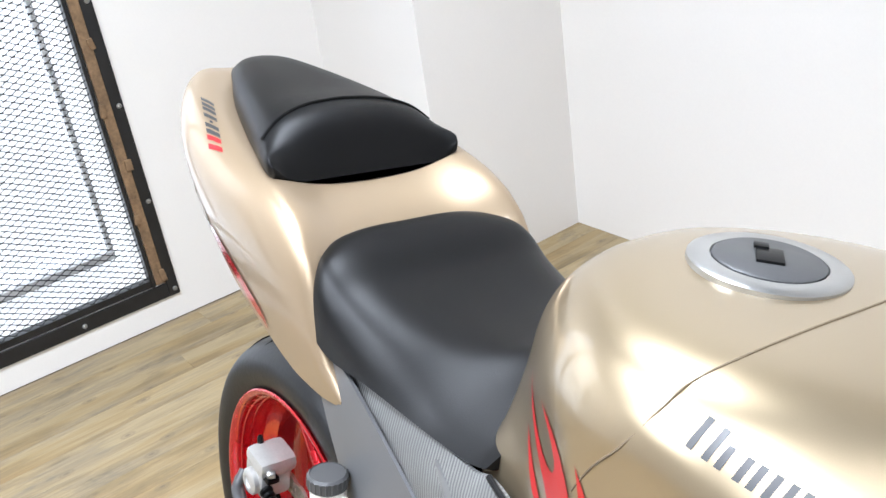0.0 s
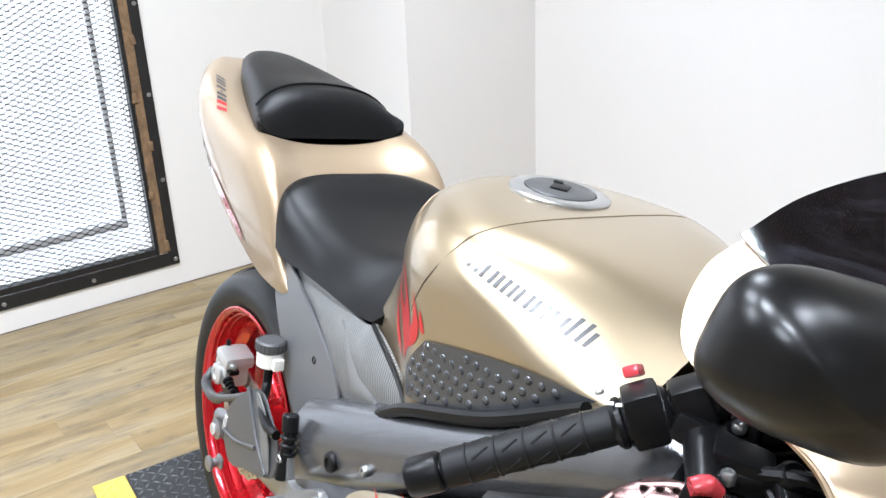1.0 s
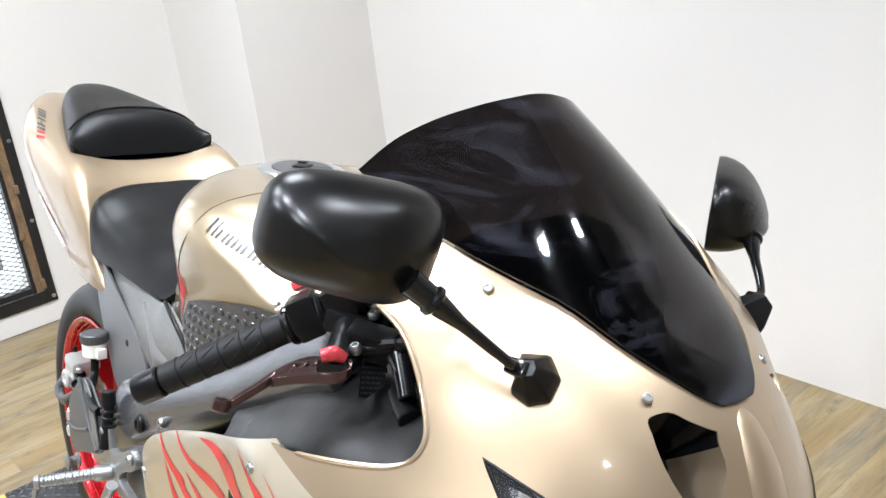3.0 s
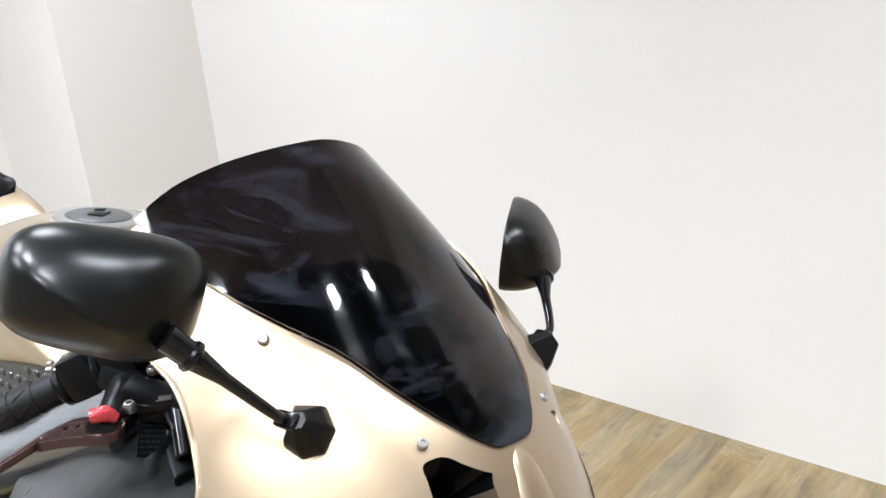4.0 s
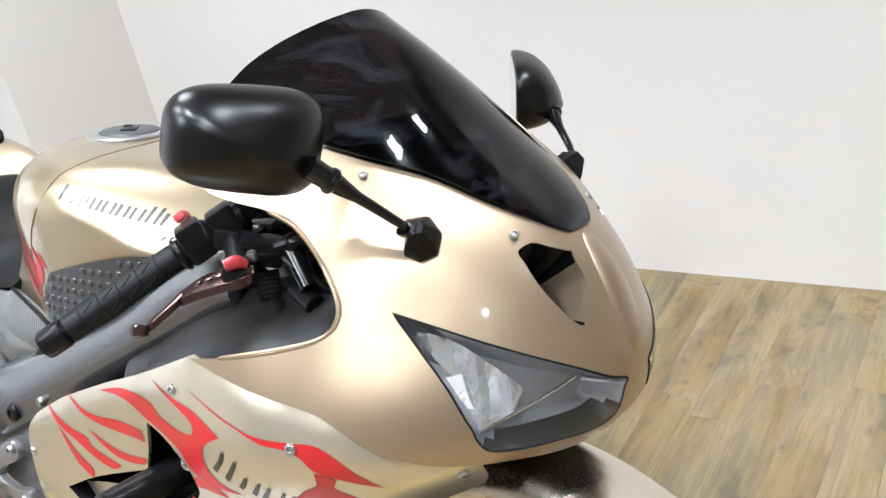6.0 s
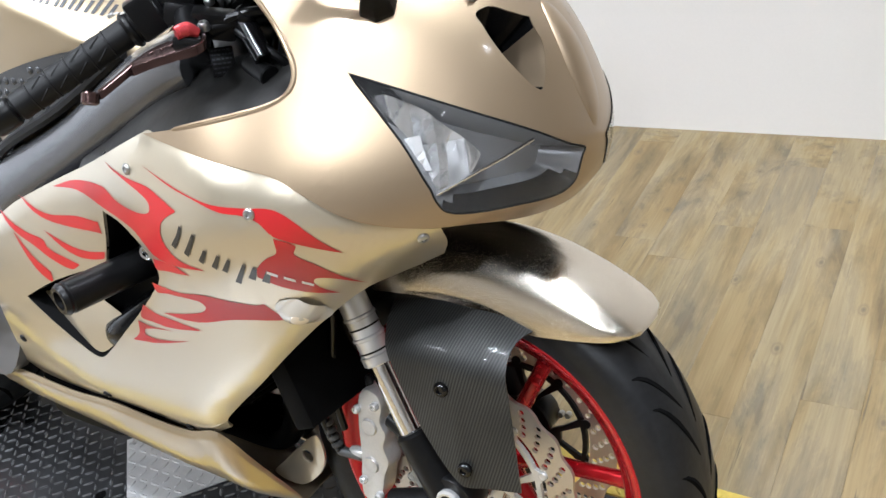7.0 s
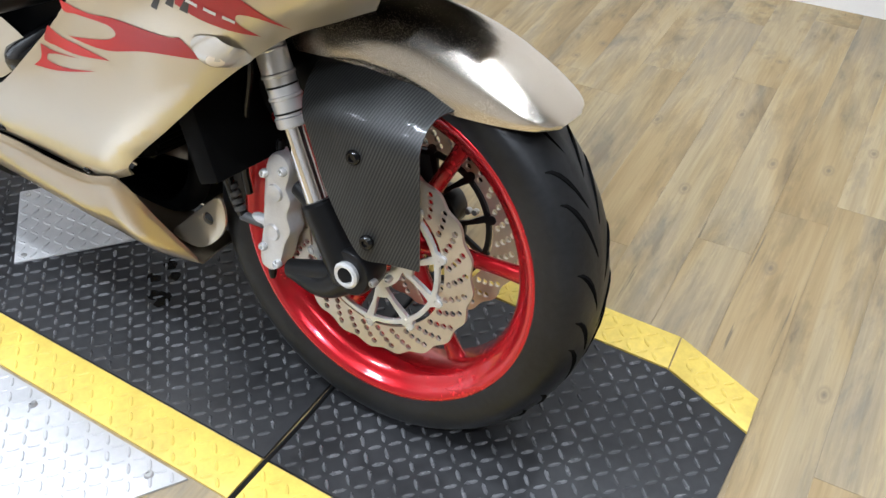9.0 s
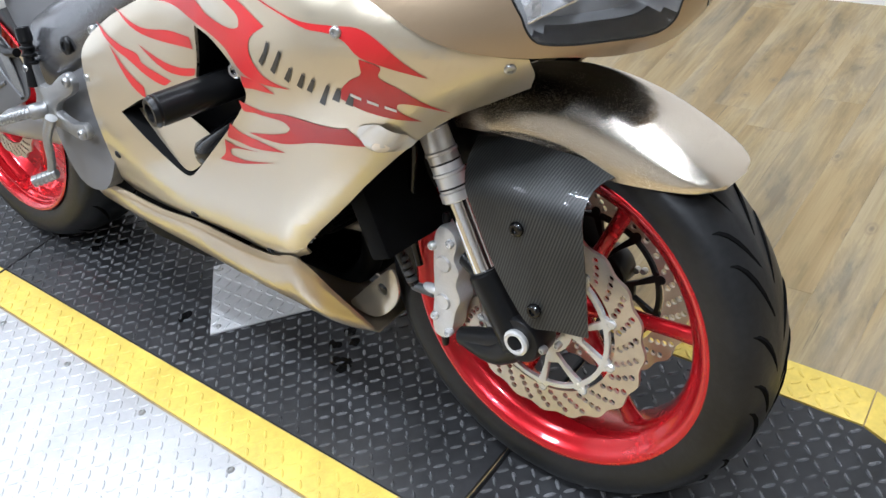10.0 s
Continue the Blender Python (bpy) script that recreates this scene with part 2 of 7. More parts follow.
def wood_planks(name):
    """Distressed pale plank with yellow-brown and grey streaks along its length (local y), each plank with its own stretch."""
    m = bpy.data.materials.new(name)
    m.use_nodes = True
    nt = m.node_tree
    bsdf = nt.nodes["Principled BSDF"]
    coord, info = nt.nodes.new("ShaderNodeTexCoord"), nt.nodes.new("ShaderNodeObjectInfo")
    shift = nt.nodes.new("ShaderNodeVectorMath")
    shift.operation = "SCALE"
    shift.inputs[0].default_value = (37.0, 53.0, 11.0)
    nt.links.new(info.outputs["Random"], shift.inputs["Scale"])
    add = nt.nodes.new("ShaderNodeVectorMath")
    nt.links.new(coord.outputs["Object"], add.inputs[0])
    nt.links.new(shift.outputs[0], add.inputs[1])

    def streaks(sx, sy, detail, distortion):
        mp = nt.nodes.new("ShaderNodeMapping")
        mp.inputs["Scale"].default_value = (sx, sy, 1)
        nt.links.new(add.outputs[0], mp.inputs[0])
        n = node(nt, "ShaderNodeTexNoise", Scale=1.0, Detail=detail, Roughness=0.70, Distortion=distortion)
        nt.links.new(mp.outputs[0], n.inputs[0])
        return n

    def ramped(source, *stops):
        r = nt.nodes.new("ShaderNodeValToRGB")
        while len(r.color_ramp.elements) < len(stops):
            r.color_ramp.elements.new(0.5)
        for el, (at, c) in zip(r.color_ramp.elements, stops):
            el.position, el.color = at, (*c, 1)
        nt.links.new(source, r.inputs[0])
        return r.outputs[0]

    def blend(kind, fac, under, over):
        mx = nt.nodes.new("ShaderNodeMix")
        mx.data_type, mx.blend_type = "RGBA", kind
        for socket, value in ((mx.inputs[0], fac), (mx.inputs[6], under), (mx.inputs[7], over)):
            if isinstance(value, (int, float)):
                socket.default_value = value
            elif isinstance(value, tuple):
                socket.default_value = (*value, 1)
            else:
                nt.links.new(value, socket)
        return mx.outputs[2]

    broad, patches, grain, cracks = streaks(9, 1.1, 3, 0.2), streaks(13, 2.6, 7, 0.35), streaks(150, 4.0, 5, 0.2), streaks(70, 2.2, 3, 0.1)
    base = ramped(broad.outputs[0], (0.32, (0.245, 0.172, 0.080)), (0.46, (0.292, 0.217, 0.110)), (0.56, (0.322, 0.253, 0.146)), (0.70, (0.264, 0.207, 0.122)))
    weathered = ramped(patches.outputs[0], (0.47, (0, 0, 0)), (0.52, (0.32, 0.32, 0.32)), (0.58, (0.5, 0.5, 0.5)), (0.64, (0.95, 0.95, 0.95)))
    hue = ramped(broad.outputs[0], (0.42, (0.158, 0.118, 0.066)), (0.60, (0.182, 0.154, 0.112)))
    shade = blend("MIX", weathered, base, hue)
    shade = blend("MULTIPLY", 1.0, shade, ramped(grain.outputs[0], (0.30, (0.80, 0.785, 0.76)), (0.62, (1, 1, 1))))
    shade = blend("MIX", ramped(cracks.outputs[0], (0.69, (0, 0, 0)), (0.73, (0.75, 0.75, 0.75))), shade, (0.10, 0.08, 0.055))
    knot_map = nt.nodes.new("ShaderNodeMapping")
    knot_map.inputs["Scale"].default_value = (10.0, 5.5, 1)
    nt.links.new(add.outputs[0], knot_map.inputs[0])
    knot = node(nt, "ShaderNodeTexVoronoi", Scale=1.0)
    knot.voronoi_dimensions = "2D"
    nt.links.new(knot_map.outputs[0], knot.inputs[0])
    ring = ramped(knot.outputs["Distance"], (0.0, (0.9, 0.9, 0.9)), (0.035, (0.6, 0.6, 0.6)), (0.06, (0.15, 0.15, 0.15)), (0.085, (0.4, 0.4, 0.4)), (0.13, (0, 0, 0)))
    sparse = nt.nodes.new("ShaderNodeSeparateColor")
    nt.links.new(knot.outputs["Color"], sparse.inputs[0])
    some = ramped(sparse.outputs[0], (0.50, (0, 0, 0)), (0.52, (1, 1, 1)))
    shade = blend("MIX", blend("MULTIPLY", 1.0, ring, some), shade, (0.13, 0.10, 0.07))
    tint = nt.nodes.new("ShaderNodeHueSaturation")
    val = nt.nodes.new("ShaderNodeMapRange")
    val.inputs[3].default_value, val.inputs[4].default_value = 0.95, 1.04
    nt.links.new(info.outputs["Random"], val.inputs[0])
    nt.links.new(val.outputs[0], tint.inputs["Value"])
    nt.links.new(shade, tint.inputs["Color"])
    nt.links.new(tint.outputs[0], bsdf.inputs["Base Color"])
    bsdf.inputs["Roughness"].default_value = 0.52
    bsdf.inputs["Specular IOR Level"].default_value = 0.28
    b = nt.nodes.new("ShaderNodeBump")
    b.inputs["Strength"].default_value, b.inputs["Distance"].default_value = 0.25, 0.001
    nt.links.new(grain.outputs[0], b.inputs["Height"])
    nt.links.new(b.outputs[0], bsdf.inputs["Normal"])
    return m


def tinted(name, colour, rough=0.03, mix=0.06, smears=False, glare=0.0):
    """Clear or tinted plastic that lets light through."""
    m = bpy.data.materials.new(name)
    m.use_nodes = True
    bsdf = m.node_tree.nodes["Principled BSDF"]
    bsdf.inputs["Base Color"].default_value = (*colour, 1)
    bsdf.inputs["Roughness"].default_value = rough
    bsdf.inputs["Transmission Weight"].default_value = 1.0
    bsdf.inputs["IOR"].default_value = 1.2 if mix else 1.34
    # a share of plain grey mixed in as painted glare
    if glare:
        nt = m.node_tree
        grey = node(nt, "ShaderNodeBsdfDiffuse", Color=(0.55, 0.55, 0.56, 1))
        mixer = node(nt, "ShaderNodeMixShader", i0=glare)
        nt.links.new(bsdf.outputs[0], mixer.inputs[1])
        nt.links.new(grey.outputs[0], mixer.inputs[2])
        nt.links.new(mixer.outputs[0], nt.nodes["Material Output"].inputs[0])
    if smears:
        nt = m.node_tree
        coord = nt.nodes.new("ShaderNodeTexCoord")
        wipe = nt.nodes.new("ShaderNodeMapping")
        wipe.inputs["Rotation"].default_value, wipe.inputs["Scale"].default_value = (0, radians(35), 0), (5, 9, 22)
        dust = node(nt, "ShaderNodeTexNoise", Scale=1.0, Detail=6.0, Roughness=0.7, Distortion=0.8)
        film = nt.nodes.new("ShaderNodeMapRange")
        film.inputs[1].default_value, film.inputs[2].default_value = 0.52, 0.78
        film.inputs[3].default_value, film.inputs[4].default_value = 0.002, 0.11
        grey = node(nt, "ShaderNodeBsdfDiffuse")
        grey.inputs["Color"].default_value = (0.25, 0.26, 0.33, 1)
        mixer = nt.nodes.new("ShaderNodeMixShader")
        nt.links.new(coord.outputs["Object"], wipe.inputs[0])
        nt.links.new(wipe.outputs[0], dust.inputs[0])
        nt.links.new(dust.outputs[0], film.inputs[0])
        nt.links.new(film.outputs[0], mixer.inputs[0])
        nt.links.new(bsdf.outputs[0], mixer.inputs[1])
        nt.links.new(grey.outputs[0], mixer.inputs[2])
        nt.links.new(mixer.outputs[0], nt.nodes["Material Output"].inputs[0])
    return m


def glowing(name, colour, strength):
    m = bpy.data.materials.new(name)
    m.use_nodes = True
    bsdf = m.node_tree.nodes["Principled BSDF"]
    bsdf.inputs["Base Color"].default_value = (*colour, 1)
    bsdf.inputs["Emission Color"].default_value = (*colour, 1)
    bsdf.inputs["Emission Strength"].default_value = strength
    return m


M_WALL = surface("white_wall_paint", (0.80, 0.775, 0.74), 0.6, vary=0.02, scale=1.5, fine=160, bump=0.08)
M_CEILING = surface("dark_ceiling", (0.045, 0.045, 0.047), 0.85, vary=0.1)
# tone of the unseen walls, set for bounced light and reflections
M_FAR_WALL = surface("unseen_wall_bounce_tone", (0.60, 0.585, 0.56), 0.7, vary=0.05)
M_PLANK = wood_planks("distressed_plank")
M_UNDERLAY = surface("plank_joint", (0.24, 0.185, 0.115), 0.8)
M_STEEL_FRAME = surface("black_painted_steel", (0.010, 0.010, 0.011), 0.45, vary=0.4, scale=20)
M_RUST = surface("rusty_steel_edge", (0.20, 0.125, 0.065), 0.75, vary=0.5, scale=25, fine=120, bump=0.3)
M_MESH = surface("dark_expanded_metal", (0.014, 0.014, 0.015), 0.5, 0.4, vary=0.3)
M_PANE = glowing("bright_daylight_pane", (0.97, 0.985, 1.0), 1.15)
M_WINFRAME = surface("grey_window_frame", (0.50, 0.50, 0.50), 0.5, vary=0.15)
M_BROWN = surface("brown_window_post", (0.28, 0.13, 0.07), 0.55, vary=0.25)
M_RUBBER_MAT = surface("black_rubber_mat", (0.0135, 0.0137, 0.0145), 0.40, vary=0.65, scale=7, fine=60, bump=0.1, rough_vary=0.14, spec=0.38)
# bar colour lightened for wear and to stand in for highlights
M_RUBBER_BAR = surface("worn_rubber_bar_glint", (0.080, 0.0805, 0.083), 0.26, vary=0.7, scale=6, fine=50, rough_vary=0.12, spec=0.75)
M_YELLOW = surface("yellow_safety_paint", (0.55, 0.405, 0.072), 0.48, vary=0.22, scale=14, fine=90)
M_ALU_PLATE = surface("aluminium_tread_plate", (0.46, 0.46, 0.46), 0.44, 0.5, vary=0.12, scale=12)
M_ZINC = surface("zinc_screw", (0.45, 0.45, 0.44), 0.3, 0.9, vary=0.15)
M_GOLD = surface("champagne_metallic_paint", (0.40, 0.303, 0.198), 0.40, 0.62, 0.6, vary=0.03, scale=4, fine=900, rough_vary=0.02)
# same champagne paint; tank, cowl, fairing and fender tones carry their light and reflections
M_TANK = surface("champagne_tank_tone", (0.430, 0.345, 0.228), 0.33, 0.82, 0.8, vary=0.03, scale=4, fine=900, rough_vary=0.02)
M_COWL = surface("champagne_cowl_tone", (0.390, 0.296, 0.196), 0.39, 0.80, 0.6, vary=0.03, scale=4, fine=900, rough_vary=0.02)
M_FAIRING_TONE = surface("champagne_fairing_tone", (0.580, 0.515, 0.395), 0.32, 0.80, 0.7, vary=0.03, scale=4, fine=900, rough_vary=0.02)
M_FENDER = surface("champagne_fender_tone", (0.78, 0.71, 0.60), 0.27, 1.0, 0.3, vary=0.03, scale=4, fine=900, rough_vary=0.02)
M_FLAME = surface("red_flame_decal", (0.44, 0.012, 0.015), 0.36, 0.0, 0.15, vary=0.06)
M_DECAL_BLACK = surface("black_decal", (0.012, 0.012, 0.013), 0.3, 0, 0.4)
M_DECAL_GREY = surface("dark_grey_decal", (0.045, 0.045, 0.047), 0.35, 0, 0.2)
M_DECAL_WHITE = surface("white_decal", (0.75, 0.73, 0.70), 0.35)
M_RED_WHEEL = surface("candy_red_wheel", (0.50, 0.008, 0.014), 0.26, 0.65, 0.8, vary=0.08)
M_TYRE = surface("tyre_rubber", (0.0085, 0.0087, 0.0092), 0.40, vary=0.7, scale=10, fine=120, bump=0.18, rough_vary=0.12, spec=0.34)
M_GROOVE = surface("tread_groove", (0.003, 0.003, 0.003), 0.9, spec=0.05)
M_DISC = surface("brake_disc_steel", (0.56, 0.51, 0.44), 0.36, 0.85, vary=0.1, scale=30)
M_ALU = surface("bright_aluminium", (0.62, 0.62, 0.61), 0.25, 0.55, vary=0.06, scale=25)
M_CAST = surface("cast_aluminium", (0.56, 0.55, 0.53), 0.36, 0.6, vary=0.1, scale=30, fine=260, bump=0.15)
M_SATIN = surface("satin_cast_aluminium", (0.30, 0.30, 0.295), 0.33, 0.75, vary=0.12, scale=25, fine=260, bump=0.08)
M_CHROME = surface("polished_chrome", (0.82, 0.82, 0.83), 0.09, 1.0, vary=0.04, rough_vary=0.03)
M_BLACK_CAST = surface("black_cast_metal", (0.005, 0.005, 0.0053), 0.34, 0.0, 0.0, vary=0.3, scale=30, spec=0.22)
M_BLACK = surface("satin_black_plastic", (0.0045, 0.0045, 0.0047), 0.34, 0, 0.0, vary=0.25, fine=300, bump=0.03, spec=0.18)
M_GLOSS_BLACK = surface("gloss_black_plastic", (0.004, 0.004, 0.0042), 0.18, 0, 0.0, vary=0.2, spec=0.4)
M_DUCT = surface("dusty_black_duct", (0.012, 0.0117, 0.011), 0.34, 0.0, 0.0, vary=0.9, scale=9, fine=34, bump=0.35, rough_vary=0.2, spec=0.30)
M_MIRROR_SHELL = surface("semi_gloss_black_plastic", (0.0038, 0.0036, 0.0035), 0.30, 0, 0.0, vary=0.25, fine=300, spec=0.36)
M_SEAT = surface("black_seat_vinyl", (0.0038, 0.0038, 0.0040), 0.38, vary=0.25, scale=5, fine=700, bump=0.15, spec=0.24)
M_GREY = surface("silver_frame_paint", (0.30, 0.30, 0.305), 0.36, 0.6, 0.2, vary=0.08, fine=500)
M_GREY_PLASTIC = surface("grey_moulded_plastic", (0.066, 0.066, 0.067), 0.42, 0.1, 0.0, vary=0.15, fine=400)
M_CARBON = carbon("dark_carbon_weave", (0.048, 0.0475, 0.045), (0.003, 0.004, 0.004), (0, radians(-18), 0), 0.0036)
M_CARBON_PALE = carbon("silver_carbon_weave", (0.25, 0.25, 0.24), (0.095, 0.095, 0.094), (0, radians(12), 0), 0.0042)
# near-black base puts the shade of the engine bay into the colour
M_ENGINE = surface("engine_bay_shade", (0.0018, 0.0018, 0.0019), 0.6, 0.0, vary=0.4, scale=12, spec=0.06)
M_SCREEN = tinted("smoked_windscreen", (0.019, 0.0155, 0.016), 0.05, 0.0, smears=True)
M_LENS = tinted("clear_lens_with_glare", (0.97, 0.97, 0.97), 0.02, glare=0.018)
M_AMBER = surface("pale_signal_lens", (0.80, 0.72, 0.60), 0.15, 0, 0.6, vary=0.04)
M_SIGNAL = surface("clear_signal_lens", (0.66, 0.64, 0.60), 0.12, 0.2, 0.6, vary=0.06)
M_RED_ANOD = surface("red_anodised_knob", (0.58, 0.055, 0.065), 0.28, 0.4, 0.3)
M_RED_LENS = surface("red_tail_lens", (0.42, 0.01, 0.015), 0.15, 0, 0.6)
M_BRONZE = surface("bronze_anodised_lever", (0.095, 0.056, 0.051), 0.20, 0.85, vary=0.1)
M_GRIP = surface("black_grip_rubber", (0.007, 0.007, 0.0072), 0.5, vary=0.25, fine=300, bump=0.12, spec=0.2)
M_CUP = surface("white_fluid_cup", (0.72, 0.70, 0.64), 0.35, vary=0.08)
M_REFLECTOR = surface("headlight_reflector", (0.72, 0.72, 0.72), 0.14, 0.85, vary=0.05)
M_HEADLIGHT_DARK = surface("grey_headlight_bezel", (0.150, 0.153, 0.158), 0.34, 0.3, 0.1)
M_SPAR = surface("silver_frame_spar_paint", (0.150, 0.151, 0.158), 0.25, 0.74, 0.0, vary=0.03, scale=3, fine=20, rough_vary=0.02)
M_PAD = surface("grey_rubber_pad", (0.060, 0.062, 0.066), 0.20, 0.30, 0.1, vary=0.15, fine=300)
M_PALE_RIB = surface("pale_grey_plastic", (0.17, 0.17, 0.168), 0.34, 0.3, 0.1, vary=0.06, fine=400)
M_RING = surface("satin_filler_ring", (0.50, 0.50, 0.49), 0.30, 0.9, vary=0.06, scale=25)
M_BRACKET = surface("mid_grey_plastic", (0.125, 0.125, 0.129), 0.42, 0.15, 0.0, vary=0.08, fine=400)
M_FORK = surface("polished_fork_tube", (0.84, 0.84, 0.83), 0.20, 0.55, 0.2, vary=0.03, rough_vary=0.02)
M_SEAM = surface("shaded_panel_gap", (0.15, 0.11, 0.065), 0.6)
M_STAIN = surface("dark_oil_stain", (0.004, 0.004, 0.0042), 0.18, vary=0.3, scale=20, spec=0.3)

# ---- the room: walls turned a little against the stand ----
ROOM = pose(0, 0, 0, 0, 0, 2.6)
X_WIN, X_COL, Y_COL, Y_BACK, X_FAR, Y_FAR, H = -2.855, -2.311, 1.062, 1.585, 3.2, -4.0, 3.0


def room_box(name, lo, hi, mat, label, category, bevel=0.0):
    bm = bmesh.new()
    size = [b - a for a, b in zip(lo, hi)]
    box(bm, size, [(a + b) / 2 for a, b in zip(lo, hi)], bevel=bevel)
    ob = link(bm, name, mat)
    ob.matrix_world = ROOM
    return tagged(ob, label, category, kind="structure")


floor = room_box("floor", (X_WIN - 0.15, Y_FAR - 0.15, -0.06), (X_FAR + 0.15, Y_BACK + 0.15, -0.004), M_UNDERLAY, "pale distressed wood-look vinyl plank floor", "floor")
room_box("wall_back", (X_COL, Y_BACK, 0), (X_FAR + 0.15, Y_BACK + 0.15, H), M_WALL, "plain white painted wall behind the motorcycle", "wall")
room_box("wall_column", (X_WIN - 0.15, Y_COL, 0), (X_COL, Y_BACK + 0.15, H), M_WALL, "white painted boxed-out wall corner", "wall")
# two walls out of view, added to close the room and bounce light
room_box("wall_right", (X_FAR, Y_FAR, 0), (X_FAR + 0.15, Y_BACK, H), M_FAR_WALL, "unseen off-white wall closing the room, toned for bounced light", "wall")
room_box("wall_front", (X_WIN - 0.15, Y_FAR - 0.15, 0), (X_FAR + 0.15, Y_FAR, H), M_FAR_WALL, "unseen off-white wall closing the room, toned for bounced light", "wall")
room_box("ceiling", (X_WIN - 0.15, Y_FAR - 0.15, H), (X_FAR + 0.15, Y_BACK + 0.15, H + 0.1), M_CEILING, "plain dark ceiling", "ceiling")
# the window wall with a real opening
W_Y0, W_Y1, W_Z0, W_Z1 = -1.10, 0.355, 0.125, 2.15
for name, lo, hi in (
    ("wall_window", (X_WIN - 0.15, W_Y1, 0), (X_WIN, Y_COL, H)),
    ("wall_window_far", (X_WIN - 0.15, Y_FAR, 0), (X_WIN, W_Y0, H)),
    ("wall_window_sill", (X_WIN - 0.15, W_Y0, 0), (X_WIN, W_Y1, W_Z0)),
    ("wall_window_head", (X_WIN - 0.15, W_Y0, W_Z1), (X_WIN, W_Y1, H)),
):
    room_box(name, lo, hi, M_WALL, "white painted wall round the caged window", "wall")

# planks, each a piece of the floor, running along y
PLANK_W, PLANK_L = 0.101, 0.92
plank_bm = box(bmesh.new(), (PLANK_W - 0.0003, PLANK_L - 0.0003, 0.012), (0, 0, -0.006), bevel=0.0002, segments=1)
plank = None
rng = random.Random(4)
far_bm = bmesh.new()
for i in range(60):
    px = X_WIN + 0.02 + (i + 0.5) * PLANK_W
    offset = rng.random() * PLANK_L
    for j in range(8):
        hi = min(Y_BACK, Y_BACK - offset - PLANK_L * (j - 1))
        lo = max(Y_FAR, Y_BACK - offset - PLANK_L * j)
        if hi - lo < 0.03 or px + PLANK_W / 2 > X_FAR:
            continue
        if hi < -1.6:
            box(far_bm, (PLANK_W - 0.0003, hi - lo - 0.0003, 0.012), (px, (hi + lo) / 2, -0.006))
            continue
        m = pose(px, (hi + lo) / 2, 0.0) @ Matrix.Diagonal((1, (hi - lo) / PLANK_L, 1, 1))
        if plank is None:
            plank = link(plank_bm, "plank", M_PLANK, floor)
            plank.matrix_basis = m
        else:
            share(plank, "plank", m, floor)
tagged(link(far_bm, "far_plank", M_PLANK, floor, "more planks of the same floor"), kind="stuff")

# caged window: black angle-iron frame, expanded metal, bright panes behind
window = tagged(new("window_1"), "window behind a black steel cage of expanded metal mesh", "window", kind="structure")
window.matrix_world = ROOM
bm = bmesh.new()
F_Y0, F_Y1, F_Z0, F_Z1 = W_Y0 - 0.06, 0.418, 0.078, W_Z1 + 0.06
for lo, hi in (
    ((0, F_Y1 - 0.034, F_Z0), (0.006, F_Y1, F_Z1)), ((0, F_Y0, F_Z0), (0.006, F_Y0 + 0.034, F_Z1)),
    ((0, F_Y0 + 0.034, F_Z0), (0.006, F_Y1 - 0.034, F_Z0 + 0.046)), ((0, F_Y0 + 0.034, F_Z1 - 0.046), (0.006, F_Y1 - 0.034, F_Z1)),
    ((-0.03, W_Y1 - 0.014, W_Z0), (0.004, W_Y1 - 0.002, W_Z1)), ((-0.03, W_Y0 + 0.002, W_Z0), (0.004, W_Y0 + 0.012, W_Z1)),
    ((-0.03, W_Y0 + 0.012, W_Z0 + 0.002), (0.004, W_Y1 - 0.014, W_Z0 + 0.024)), ((-0.03, W_Y0 + 0.012, W_Z1 - 0.02), (0.004, W_Y1 - 0.014, W_Z1 - 0.002)),
):
    box(bm, [b - a for a, b in zip(lo, hi)], [(a + b) / 2 + (X_WIN if k == 0 else 0) for k, (a, b) in enumerate(zip(lo, hi))], bevel=0.0015, segments=1)
cage_frame = link(bm, "window_frame", M_STEEL_FRAME, window, "black angle-iron frame")
bm = bmesh.new()
rng = random.Random(8)
box(bm, (0.004, 0.030, F_Z1 - F_Z0 - 0.06), (X_WIN + 0.0022, F_Y1 - 0.048, (F_Z0 + F_Z1) / 2 + 0.02))
for k in range(12):
    box(bm, (0.009, 0.016 + 0.006 * rng.random(), 0.028 + 0.012 * rng.random()), (X_WIN + 0.005, F_Y1 - 0.036 - 0.024 * (k % 2), 0.15 + 0.175 * k + 0.02 * rng.random()), (rng.uniform(-12, 12), 0, 0), bevel=0.003)
link(bm, "rusty_strip", M_RUST, window, "rust-brown bare steel strip with weld beads")
screw = None
spots = [(F_Y1 - 0.013, 0.098 + 0.29 * k) for k in range(7)] + [(F_Y1 - 0.013 - 0.282 * k, 0.098) for k in range(1, 6)]
for sy, sz in spots:
    if screw is None:
        screw = bolt(window, "screw", (0, 0, 0), (1, 0, 0), 0.0075, 0.004, M_ZINC)
        screw.matrix_basis = pose(X_WIN + 0.006, sy, sz)
    else:
        share(screw, "screw", pose(X_WIN + 0.006, sy, sz), window)
